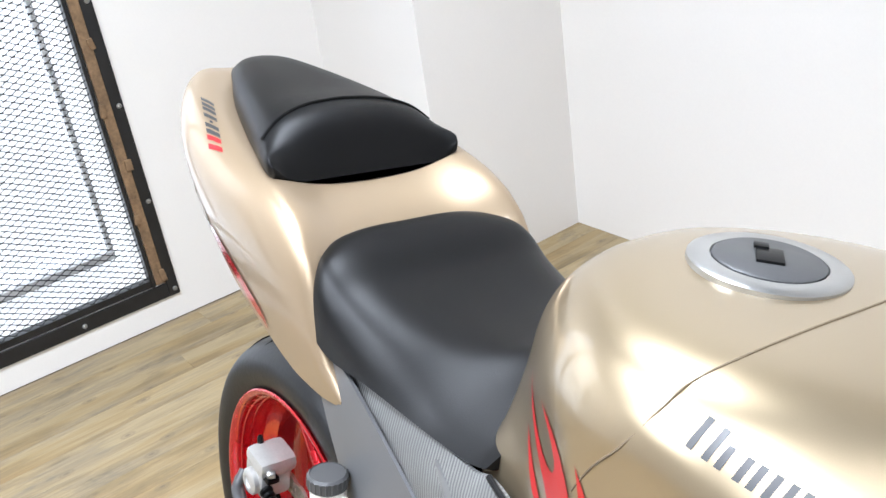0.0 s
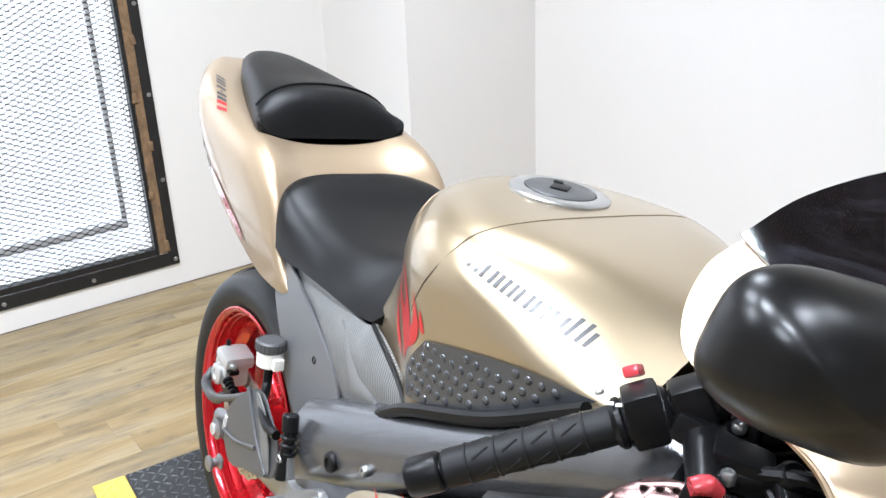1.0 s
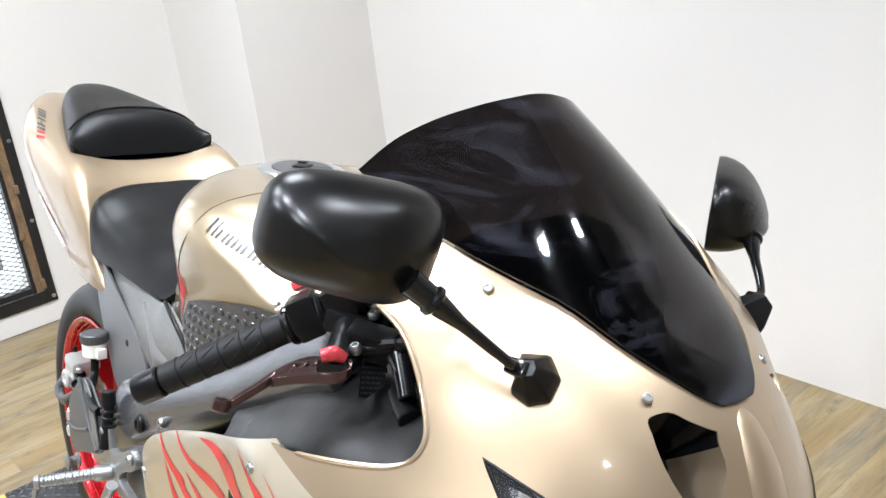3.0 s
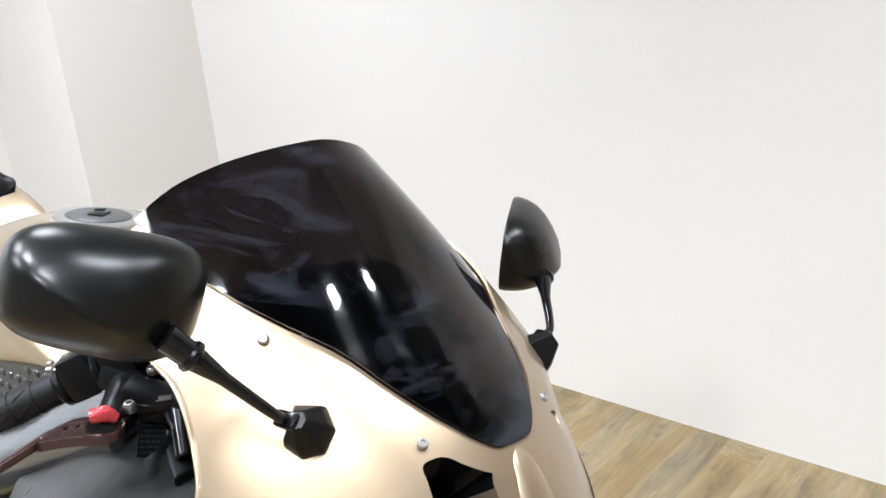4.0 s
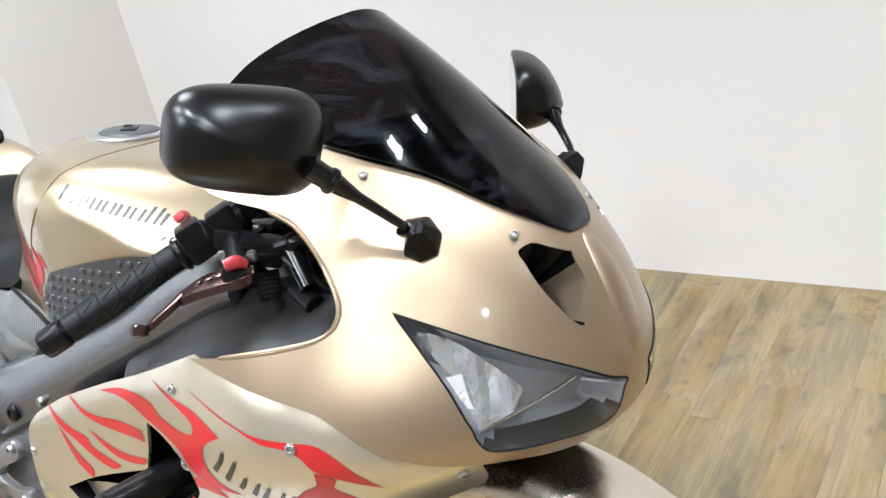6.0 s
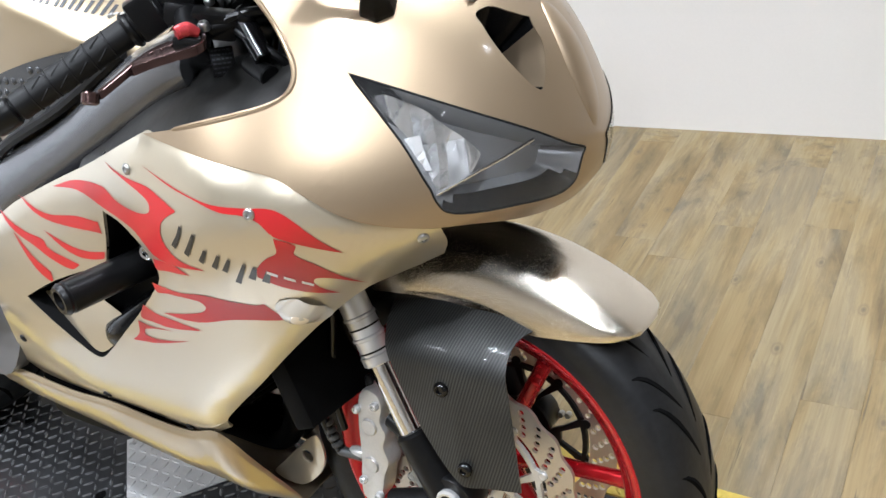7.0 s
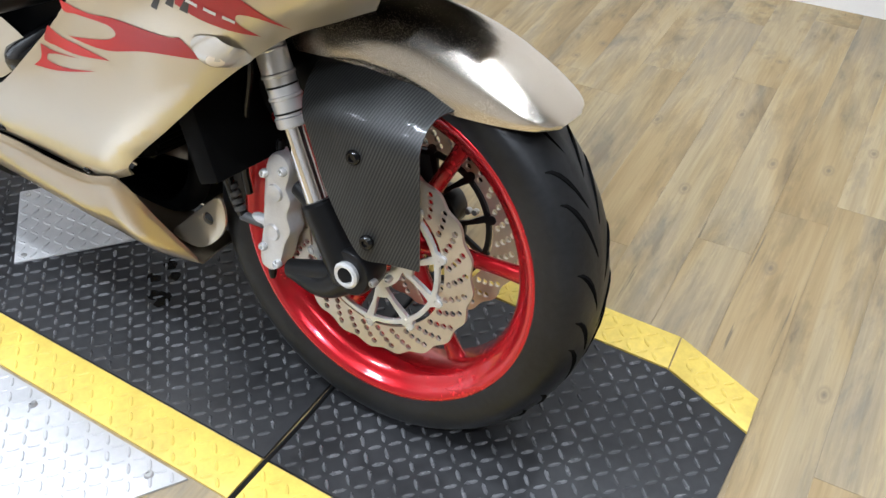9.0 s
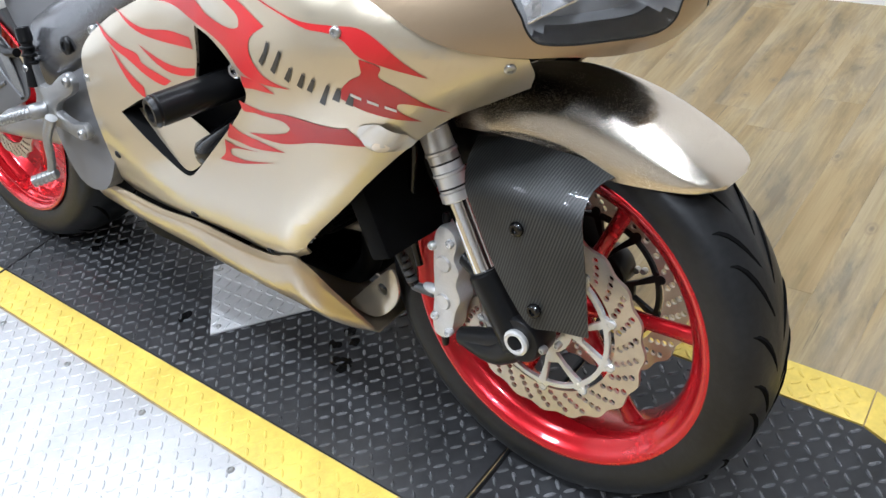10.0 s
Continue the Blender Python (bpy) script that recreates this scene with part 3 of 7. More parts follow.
# expanded metal: long diamonds, one woven sheet of flat strands
bm = bmesh.new()
DY, DZ = 0.037, 0.0092
def strand(bm, a, b, w):
    d = (Vector(b) - Vector(a)).normalized()
    n = Vector((0.55, -d.z * 0.83, d.y * 0.83)).normalized() * w
    v = [bm.verts.new(Vector(p) + s * n + Vector((e, 0, 0))) for e in (0, 0.0016) for p, s in ((a, -1), (b, -1), (b, 1), (a, 1))]
    for q in ((0, 1, 2, 3), (4, 7, 6, 5), (0, 4, 5, 1), (3, 2, 6, 7)):
        bm.faces.new([v[i] for i in q])
for r in range(int((1.3 - W_Z0) / DZ)):
    z0 = W_Z0 + 0.006 + r * DZ
    for c in range(int((W_Y1 - W_Y0) / DY) + 1):
        y0 = W_Y0 + 0.008 + (c + 0.5 * (r % 2)) * DY
        if y0 + DY / 2 > W_Y1 - 0.004:
            continue
        strand(bm, (X_WIN - 0.004, y0, z0), (X_WIN - 0.004, y0 + DY / 2, z0 + DZ), 0.0011)
        strand(bm, (X_WIN - 0.004, y0, z0), (X_WIN - 0.004, y0 - DY / 2, z0 + DZ), 0.0011)
        strand(bm, (X_WIN - 0.0035, y0 - 0.0055, z0), (X_WIN - 0.0035, y0 + 0.0055, z0), 0.0021)
tagged(link(bm, "mesh_guard", M_MESH, window, "dark expanded metal mesh sheet"), kind="stuff")
# window unit set back in the wall
bm = bmesh.new()
XB = X_WIN - 0.12
for lo, hi in (
    ((-0.012, W_Y1 - 0.074, W_Z0 + 0.115), (0.012, W_Y1 - 0.058, W_Z1 - 0.07)), ((-0.012, W_Y0 + 0.060, W_Z0 + 0.115), (0.012, W_Y0 + 0.085, W_Z1 - 0.07)),
    ((-0.02, W_Y0 + 0.060, W_Z0 + 0.088), (0.02, W_Y1 - 0.060, W_Z0 + 0.115)), ((-0.02, W_Y0 + 0.060, W_Z1 - 0.07), (0.02, W_Y1 - 0.060, W_Z1 - 0.045)),
):
    box(bm, [b - a for a, b in zip(lo, hi)], [(a + b) / 2 + (XB if k == 0 else 0) for k, (a, b) in enumerate(zip(lo, hi))], bevel=0.004)
link(bm, "inner_frame", M_WINFRAME, window, "grey inner window frame")
link(box(bmesh.new(), (0.04, 0.085, W_Z1 - W_Z0 - 0.24), (XB + 0.004, -0.168, (W_Z0 + W_Z1) / 2 + 0.05), bevel=0.004), "window_post", M_BROWN, window, "brown wooden window post")
link(box(bmesh.new(), (0.006, W_Y1 - W_Y0 + 0.3, W_Z1 - W_Z0 + 0.3), (XB - 0.045, (W_Y0 + W_Y1) / 2, (W_Z0 + W_Z1) / 2)), "pane", M_PANE, window, "blown-out bright daylight pane")

# ---- the stand's tread mats ----
MAT_Z = 0.006


def lozenges(bm, lo, hi, inside, z, rise, pitch=0.0215):
    """Raised tread bars, turned crosswise in alternation."""
    rows, cols = int((hi[1] - lo[1]) / pitch) + 1, int((hi[0] - lo[0]) / pitch) + 1
    for r in range(rows):
        for c in range(cols):
            x, y = lo[0] + (c + 0.5) * pitch, lo[1] + (r + 0.5) * pitch
            if not inside(x, y):
                continue
            a = radians(45 if (r + c) % 2 else -45)
            dx, dy = math.cos(a), math.sin(a)
            ring = [(-0.0105, 0), (-0.0055, 0.0029), (0.0055, 0.0029), (0.0105, 0), (0.0055, -0.0029), (-0.0055, -0.0029)]
            low = [bm.verts.new((x + u * dx - v * dy, y + u * dy + v * dx, z)) for u, v in ring]
            top = [bm.verts.new((x + 0.72 * u * dx - 0.5 * v * dy, y + 0.72 * u * dy + 0.5 * v * dx, z + rise)) for u, v in ring]
            bm.faces.new(top)
            for k in range(6):
                bm.faces.new((low[k], low[(k + 1) % 6], top[(k + 1) % 6], top[k]))


def within(poly):
    def test(x, y, margin=0.009):
        ok = True
        for (ax, ay), (bx, by) in zip(poly, poly[1:] + poly[:1]):
            length = math.hypot(bx - ax, by - ay)
            ok = ok and ((bx - ax) * (y - ay) - (by - ay) * (x - ax)) / length > margin
        return ok
    return test


def tread(name, poly, mat, parent, label, top=MAT_Z):
    """A convex piece of tread plate, its outline anticlockwise."""
    base = link(plate(bmesh.new(), poly, top - 0.001, pose(0, 0, 0.001), bevel=0.0015), name, mat, parent, label)
    bm = bmesh.new()
    xs, ys = [p[0] for p in poly], [p[1] for p in poly]
    lozenges(bm, (min(xs), min(ys)), (max(xs), max(ys)), within(poly), top, 0.0027 if mat is M_RUBBER_MAT else 0.0016)
    tagged(link(bm, "tread_bar", M_RUBBER_BAR if mat is M_RUBBER_MAT else mat, base), kind="stuff")
    return base


YI, YO, YM = -0.189, -0.268, 0.266
mats = (
    ("rear", -1.838, -1.384, False), ("middle", -1.378, -0.093, False), ("front", -0.083, 0.487, True),
)
for where, x0, x1, tip in mats:
    stand = empty("tread_mat", pose(0, 0, 0), {"rear": "short black rubber tread mat with yellow edges, under the rear wheel", "middle": "long black rubber tread mat with yellow edges under the motorcycle", "front": "black rubber tread mat with clipped yellow corners under the front wheel"}[where], "mat", "tread mats of the stand")
    if tip:
        tread("black_field", [(x0, YI), (0.342, YI), (x1, -0.139), (x1, 0.208), (0.342, YM), (x0, YM)], M_RUBBER_MAT, stand, "worn black rubber")
        for s in (1, -1):
            inner, outer, bend, corner = (YM + 0.003, 0.342, 0.338, 0.281) if s > 0 else (YI - 0.003, YO, YO, -0.212)
            pts = [(x0, inner), (0.342, inner), (0.335, outer), (x0, outer)]
            edge = [(0.344, inner), (x1, 0.211 if s > 0 else -0.142), (x1 - 0.005, corner), (0.337, outer)]
            tread("yellow_edge", pts if s > 0 else pts[::-1], M_YELLOW, stand, "yellow safety edge")
            tread("yellow_edge", edge if s > 0 else edge[::-1], M_YELLOW, stand, "yellow safety edge")
    else:
        tread("black_field", [(x0, YI), (x1, YI), (x1, YM), (x0, YM)], M_RUBBER_MAT, stand, "worn black rubber")
        tread("yellow_edge", [(x0, YM + 0.003), (x1, YM + 0.003), (x1, 0.342), (x0, 0.342)], M_YELLOW, stand, "yellow safety edge")
        tread("yellow_edge", [(x0, YO), (x1, YO), (x1, YI - 0.003), (x0, YI - 0.003)], M_YELLOW, stand, "yellow safety edge")
    # dark wet stains on the long mat, lower than its bars
    if where == "middle":
        rng = random.Random(12)
        for cx, cy, r, blobs in ((-1.215, -0.025, 0.045, 7), (-0.50, 0.032, 0.030, 5), (-0.470, -0.022, 0.026, 5), (-0.84, -0.09, 0.012, 2)):
            bm = bmesh.new()
            for k in range(blobs):
                ang, far = rng.uniform(0, TAU), r * math.sqrt(rng.random())
                bx, by, br = cx + far * math.cos(ang), cy + far * math.sin(ang), rng.uniform(0.006, 0.014)
                rim = [(bx + br * rng.uniform(0.6, 1.3) * math.cos(TAU * q / 9), by + br * rng.uniform(0.6, 1.3) * math.sin(TAU * q / 9)) for q in range(9)]
                plate(bm, rim, 0.0012, pose(0, 0, MAT_Z - 0.0004 + 0.0001 * k), (), 0.0, 3)
            tagged(link(bm, "stain", M_STAIN, stand, "dark wet stain"), kind="stuff")
for x in (-0.088, -1.381):
    bm = tube(bmesh.new(), [(x, YO, 0.004), (x + 0.004, -0.1, 0.004), (x - 0.002, 0.1, 0.004), (x, 0.342, 0.004)], 0.0045, 8)
    tagged(link(bm, "seam_strip", M_BLACK), "black rubber seam strip between two tread mats", "strip", "seam strips", "thing")
side_plate = empty("tread_plate", pose(0, 0, 0), "bright aluminium tread plate screwed down beside the mats", "plate")
tread("plate", [(-1.376, -0.66), (-0.43, -0.66), (-0.163, -0.273), (-1.376, -0.273)], M_ALU_PLATE, side_plate, top=0.005, label="")
for k, bx in enumerate((-0.215, -0.462, -0.71, -0.957, -1.205)):
    bolt(side_plate, "screw", (bx, -0.297, 0.005), (0, 0, 1), 0.0075, 0.0035, M_ZINC)
    bolt(side_plate, "screw", (bx - 0.25, -0.63, 0.005), (0, 0, 1), 0.0075, 0.0035, M_ZINC)
jack_plate = empty("jacking_plate", pose(-0.755, 0.053, MAT_Z + 0.002, 0, 0, -42), "square bright aluminium tread plate lying on the mat under the engine", "plate")
tread("plate", [(-0.108, -0.108), (0.108, -0.108), (0.108, 0.108), (-0.108, 0.108)], M_ALU_PLATE, jack_plate, top=0.004, label="")
for sx, sy in ((-0.092, -0.092), (0.092, -0.092), (0.092, 0.092), (-0.092, 0.092)):
    bolt(jack_plate, "screw", (sx, sy, 0.004), (0, 0, 1), 0.006, 0.003, M_ZINC)

# ---- the motorcycle: x ahead from the front axle, y to its left, z up; it leans on its side stand ----
bike = empty("motorcycle", pose(0, 0, 0, -11.47, 0, 0), "champagne gold sport motorcycle with red flames leaning on its stand", "motorcycle")

# the outer skin of the fairing: where its nose ends at each height, and its half width
NOSE = ((0.20, -0.10), (0.45, 0.0), (0.58, 0.04), (0.63, 0.08), (0.66, 0.108), (0.684, 0.130), (0.70, 0.143), (0.73, 0.152), (0.76, 0.153), (0.79, 0.147), (0.84, 0.128),
        (0.87, 0.112), (0.889, 0.098), (0.914, 0.074), (0.95, 0.03), (0.983, -0.012), (1.04, -0.075), (1.09, -0.13), (1.14, -0.19), (1.2, -0.26))
ROUND = 0.33
WIDTHS = ((-0.28, 0.76, 0.288), (-0.10, 0.727, 0.30), (0.046, 0.689, 0.285), (-0.207, 0.70, 0.30), (-0.37, 0.615, 0.265), (-0.55, 0.352, 0.206),
          (-0.394, 0.327, 0.19), (-0.641, 0.448, 0.235), (-0.62, 0.68, 0.255), (0, 0.856, 0.238), (-0.45, 0.22, 0.12), (-0.25, 0.40, 0.215),
          (-0.2, 0.55, 0.265), (0.15, 0.75, 0.26), (0.067, 0.893, 0.225), (0.055, 0.914, 0.222), (-0.086, 0.983, 0.225), (-0.2, 1.12, 0.16),
          (-0.35, 1.06, 0.19), (-0.13, 0.87, 0.25), (-0.70, 0.30, 0.17), (0.0, 0.5, 0.2), (-0.42, 0.85, 0.25))


def plate_spline(spots):
    c = np.array(spots)
    d = np.hypot(c[:, None, 0] - c[None, :, 0], c[:, None, 1] - c[None, :, 1])
    k = np.where(d > 0, d * d * np.log(np.maximum(d, 1e-9)), 0) + np.eye(len(c)) * 1e-3
    q = np.c_[np.ones(len(c)), c[:, :2]]
    w = np.linalg.solve(np.block([[k, q], [q.T, np.zeros((3, 3))]]), np.r_[c[:, 2], 0, 0, 0])

    def value(x, z):
        r = np.hypot(c[:, 0] - x, c[:, 1] - z)
        return float(np.where(r > 0, r * r * np.log(np.maximum(r, 1e-9)), 0) @ w[:-3] + w[-3] + w[-2] * x + w[-1] * z)
    return value


half_width = plate_spline(WIDTHS)
NZ, NX = [p[0] for p in NOSE], [p[1] for p in NOSE]
smooth_nose = [p for p in spline([(z, x, 0) for z, x in NOSE], 5)]
NZ, NX = [p[0] for p in smooth_nose], [p[1] for p in smooth_nose]


def nose_x(z):
    return float(np.interp(z, NZ, NX))


def to_skin(x, z):
    """Side view to (way round the nose, height)."""
    u = max(0.0, (nose_x(z) - x) / ROUND)
    return (ROUND * (math.acos(1 - u) if u < 1 else math.pi / 2 + u - 1), z)


ROLL_X, ROLL_Z = (-0.8, -0.70, -0.652, -0.615, -0.567, -0.459, -0.369, -0.245, -0.149, -0.077, -0.045, -0.011, 0.023, 0.060), (0.59, 0.61, 0.630, 0.650, 0.674, 0.717, 0.750, 0.801, 0.777, 0.762, 0.743, 0.719, 0.704, 0.693)


rolling = {"depth": 0.0}
EDGE = [(0.040, 0.650), (-0.040, 0.612), (-0.090, 0.574), (-0.150, 0.520), (-0.220, 0.452), (-0.285, 0.393), (-0.322, 0.345), (-0.394, 0.322), (-0.545, 0.338), (-0.66, 0.325), (-0.79, 0.33)]


def segment_gap(x, z, p, q):
    dx, dz = q[0] - p[0], q[1] - p[1]
    t = min(1.0, max(0.0, ((x - p[0]) * dx + (z - p[1]) * dz) / max(1e-12, dx * dx + dz * dz)))
    return math.hypot(x - p[0] - t * dx, z - p[1] - t * dz)


def roll(x, z):
    """How far the side fairing turns inwards below its upper edge."""
    d = float(np.interp(x, ROLL_X, ROLL_Z)) - z
    if not rolling["depth"]:
        return 0.0
    low = min(segment_gap(x, z, p, q) for p, q in zip(EDGE, EDGE[1:]))
    lip = (0.016 if x > -0.33 else 0.007) * (1 - low / 0.034) ** 2 if low < 0.034 else 0.0
    return lip + (rolling["depth"] * (1 - max(0.0, d) / 0.03) ** 2 if d < 0.03 else 0.0)


def skin(s, z):
    a = s / ROUND
    if a < math.pi / 2:
        x, k = nose_x(z) - ROUND * (1 - math.cos(a)), math.sin(a)
    else:
        x, k = nose_x(z) - ROUND * (1 + a - math.pi / 2), 1.0
    return Vector((x, -(half_width(x, z) - roll(x, z)) * k, z))


def skin_normal(s, z):
    e = 0.004
    n = (skin(s + e, z) - skin(max(0, s - e), z)).cross(skin(s, z + e) - skin(s, z - e)).normalized()
    return n if n.y < 0 or (n.y == 0 and n.x > 0) else -n


def out(s, z, off):
    p = skin(s, z)
    if off:
        p = p + off * skin_normal(s, z)
    if s < 1e-6:
        p.y = 0.0
    return p


def at_skin(x, z, off=0.0):
    s, z = to_skin(x, z)
    return out(s, z, off), skin_normal(s, z)


def skin_ring(points, n=5):
    ring = [to_skin(p[0], p[1]) for p in spline([(*p, 0) for p in points], n, True)]
    return [(0.0 if s < 0.024 else s, z) for s, z in ring]


def wrap(bm, off, depth, bulge=0.0, lined=False):
    """Maps a plane grid onto the skin and gives it thickness inwards."""
    flat = {v: (v.co.x, v.co.y) for v in bm.verts}
    lo, hi = min(z for _, z in flat.values()), max(z for _, z in flat.values())
    swell = {z: bulge * math.sin(math.pi * (z - lo) / (hi - lo)) for _, z in flat.values()}
    faces = bm.faces[:]
    edge = [e for e in bm.edges if len(e.link_faces) == 1 and not all(flat[v][0] < 1e-6 for v in e.verts)]
    inner = {}
    if depth:
        for v in list(flat):
            inner[v] = bm.verts.new(out(*flat[v], off - depth + swell[flat[v][1]]))
        for f in faces:
            bm.faces.new([inner[v] for v in reversed(f.verts)]).material_index = 1 if lined else 0
        for e in edge:
            a, b = e.verts
            bm.faces.new((a, b, inner[b], inner[a]))
    for v, (s, z) in flat.items():
        v.co = out(s, z, off + swell[z])
    return bm


def panel(name, points, mat, label="", holes=(), off=0.0, thick=-0.003, step=0.018, both=False, n=5, parent=None, bulge=0.0):
    """A panel cut out of the skin along an outline in side view."""
    bm = fill_grid(skin_ring(points, n), [skin_ring(h, n) for h in holes], step, step)
    wrap(bm, off, abs(thick), bulge, isinstance(mat, list))
    if both:
        both_sides(bm)
    return link(bm, name, mat, bike if parent is None else parent, label)


def funnel(name, points, mat, depth, label="", parent=None, flip=False, n=5, start=-0.001, shrink=0.75):
    """A pocket behind an opening in the skin."""
    ring = skin_ring(points, n)
    mx, mz = np.mean([p[0] for p in ring]), np.mean([p[1] for p in ring])
    bm = bmesh.new()
    rows = []
    for k in range(4):
        t = k / 3
        rows.append([bm.verts.new(out(mx + (s - mx) * (1 - (1 - shrink) * t), mz + (z - mz) * (1 - (1 - shrink) * t), start - depth * t)) for s, z in ring])
    for a, b in zip(rows, rows[1:]):
        for i in range(len(a)):
            bm.faces.new((a[i], a[(i + 1) % len(a)], b[(i + 1) % len(b)], b[i]))
    bmesh.ops.triangle_fill(bm, use_beauty=True, edges=[bm.edges.get((rows[-1][i], rows[-1][(i + 1) % len(ring)])) for i in range(len(ring))])
    if flip:
        for v in bm.verts:
            v.co.y = -v.co.y
    return link(bm, name, mat, bike if parent is None else parent, label)


def rim_line(name, points, mat, r, label="", off=0.0, parent=None, flip=False):
    """A bead along an outline on the skin."""
    pts = [out(*to_skin(p[0], p[1]), off) for p in spline([(*p, 0) for p in points], 4, True)]
    if flip:
        pts = [Vector((p.x, -p.y, p.z)) for p in pts]
    return link(tube(bmesh.new(), pts, r, 6, 1, True), name, mat, bike if parent is None else parent, label)


HEADLIGHT = [(-0.021, 0.854), (-0.021, 0.854), (0.038, 0.830), (0.092, 0.803), (0.130, 0.776), (0.151, 0.747), (0.1505, 0.738), (0.146, 0.717), (0.141, 0.706), (0.134, 0.701),
             (0.115, 0.704), (0.087, 0.707), (0.070, 0.713), (0.063, 0.728), (0.060, 0.740), (0.040, 0.780), (0.011, 0.817)]
INTAKE = [(0.064, 0.896), (0.070, 0.900), (0.083, 0.893), (0.0975, 0.884), (0.0975, 0.884), (0.1145, 0.856), (0.1235, 0.828), (0.1245, 0.815), (0.106, 0.839), (0.089, 0.862), (0.073, 0.884)]
VENT = [(-0.356, 0.694), (-0.356, 0.694), (-0.317, 0.684), (-0.276, 0.655), (-0.268, 0.630), (-0.284, 0.609), (-0.388, 0.523), (-0.470, 0.457), (-0.492, 0.448), (-0.512, 0.456),
        (-0.611, 0.524), (-0.611, 0.524), (-0.519, 0.568), (-0.392, 0.614), (-0.392, 0.614), (-0.371, 0.653)]
SCREEN_LOW = [(0.0876, 0.899), (0.078, 0.906), (0.060, 0.918), (0.018, 0.942), (-0.04, 0.973), (-0.134, 1.008), (-0.205, 1.030), (-0.268, 1.058)]
CENTRE = [(nose_x(z), z) for z in (0.676, 0.69, 0.70, 0.72, 0.735, 0.752, 0.77, 0.785, 0.80, 0.82, 0.84, 0.87)]

cowl = panel("upper_cowl", [(nose_x(0.676), 0.676), *CENTRE, (nose_x(0.897), 0.897), (nose_x(0.897), 0.897), *SCREEN_LOW, (-0.268, 1.058), (-0.281, 1.035), (-0.278, 1.000), (-0.258, 0.972), (-0.215, 0.960), (-0.170, 0.952), (-0.135, 0.938), (-0.104, 0.912),
             (-0.080, 0.880), (-0.070, 0.858), (-0.073, 0.840), (-0.088, 0.829), (-0.112, 0.822), (-0.165, 0.811), (-0.245, 0.798), (-0.245, 0.798), (-0.149, 0.779),
             (-0.077, 0.764), (-0.045, 0.745), (-0.011, 0.721), (0.023, 0.706), (0.058, 0.697), (0.085, 0.692), (0.105, 0.683)],
             [M_COWL, M_BLACK], "champagne gold metallic nose cowl", [HEADLIGHT, INTAKE], off=0.0015, step=0.014, both=True, n=4)
rim_line("cowl_lip", [(-0.170, 0.952), (-0.135, 0.938), (-0.104, 0.912), (-0.080, 0.880), (-0.070, 0.858), (-0.073, 0.840), (-0.088, 0.829), (-0.112, 0.822), (-0.165, 0.811), (-0.200, 0.805), (-0.165, 0.813),
         (-0.112, 0.824), (-0.086, 0.831), (-0.071, 0.841), (-0.068, 0.858), (-0.078, 0.880), (-0.102, 0.913), (-0.133, 0.939)], M_COWL, 0.0026, off=0.0)
# far side of the cowl is stretched outwards to fit the camera's view
for v in cowl.data.vertices:
    if v.co.y > 0 and v.co.z > 0.88:
        v.co.y += 0.026 * min(1, (v.co.z - 0.88) / 0.05) * min(1, v.co.y / 0.14)

# windscreen, one bent sheet over both sides
screen = panel("windscreen", [(nose_x(0.897), 0.897), (nose_x(0.897), 0.897), *SCREEN_LOW, (-0.268, 1.058), (-0.251, 1.090), (-0.229, 1.112), (-0.207, 1.128), (-0.193, 1.138), (nose_x(1.141), 1.141),
               (nose_x(1.141), 1.141), (nose_x(1.12), 1.12), (nose_x(1.08), 1.08), (nose_x(1.04), 1.04), (nose_x(1.0), 1.0), (nose_x(0.96), 0.96), (nose_x(0.93), 0.93), (nose_x(0.91), 0.91)],
               M_SCREEN, "dark smoked windscreen with smudges", off=0.005, step=0.010, both=True, n=4, bulge=0.006)

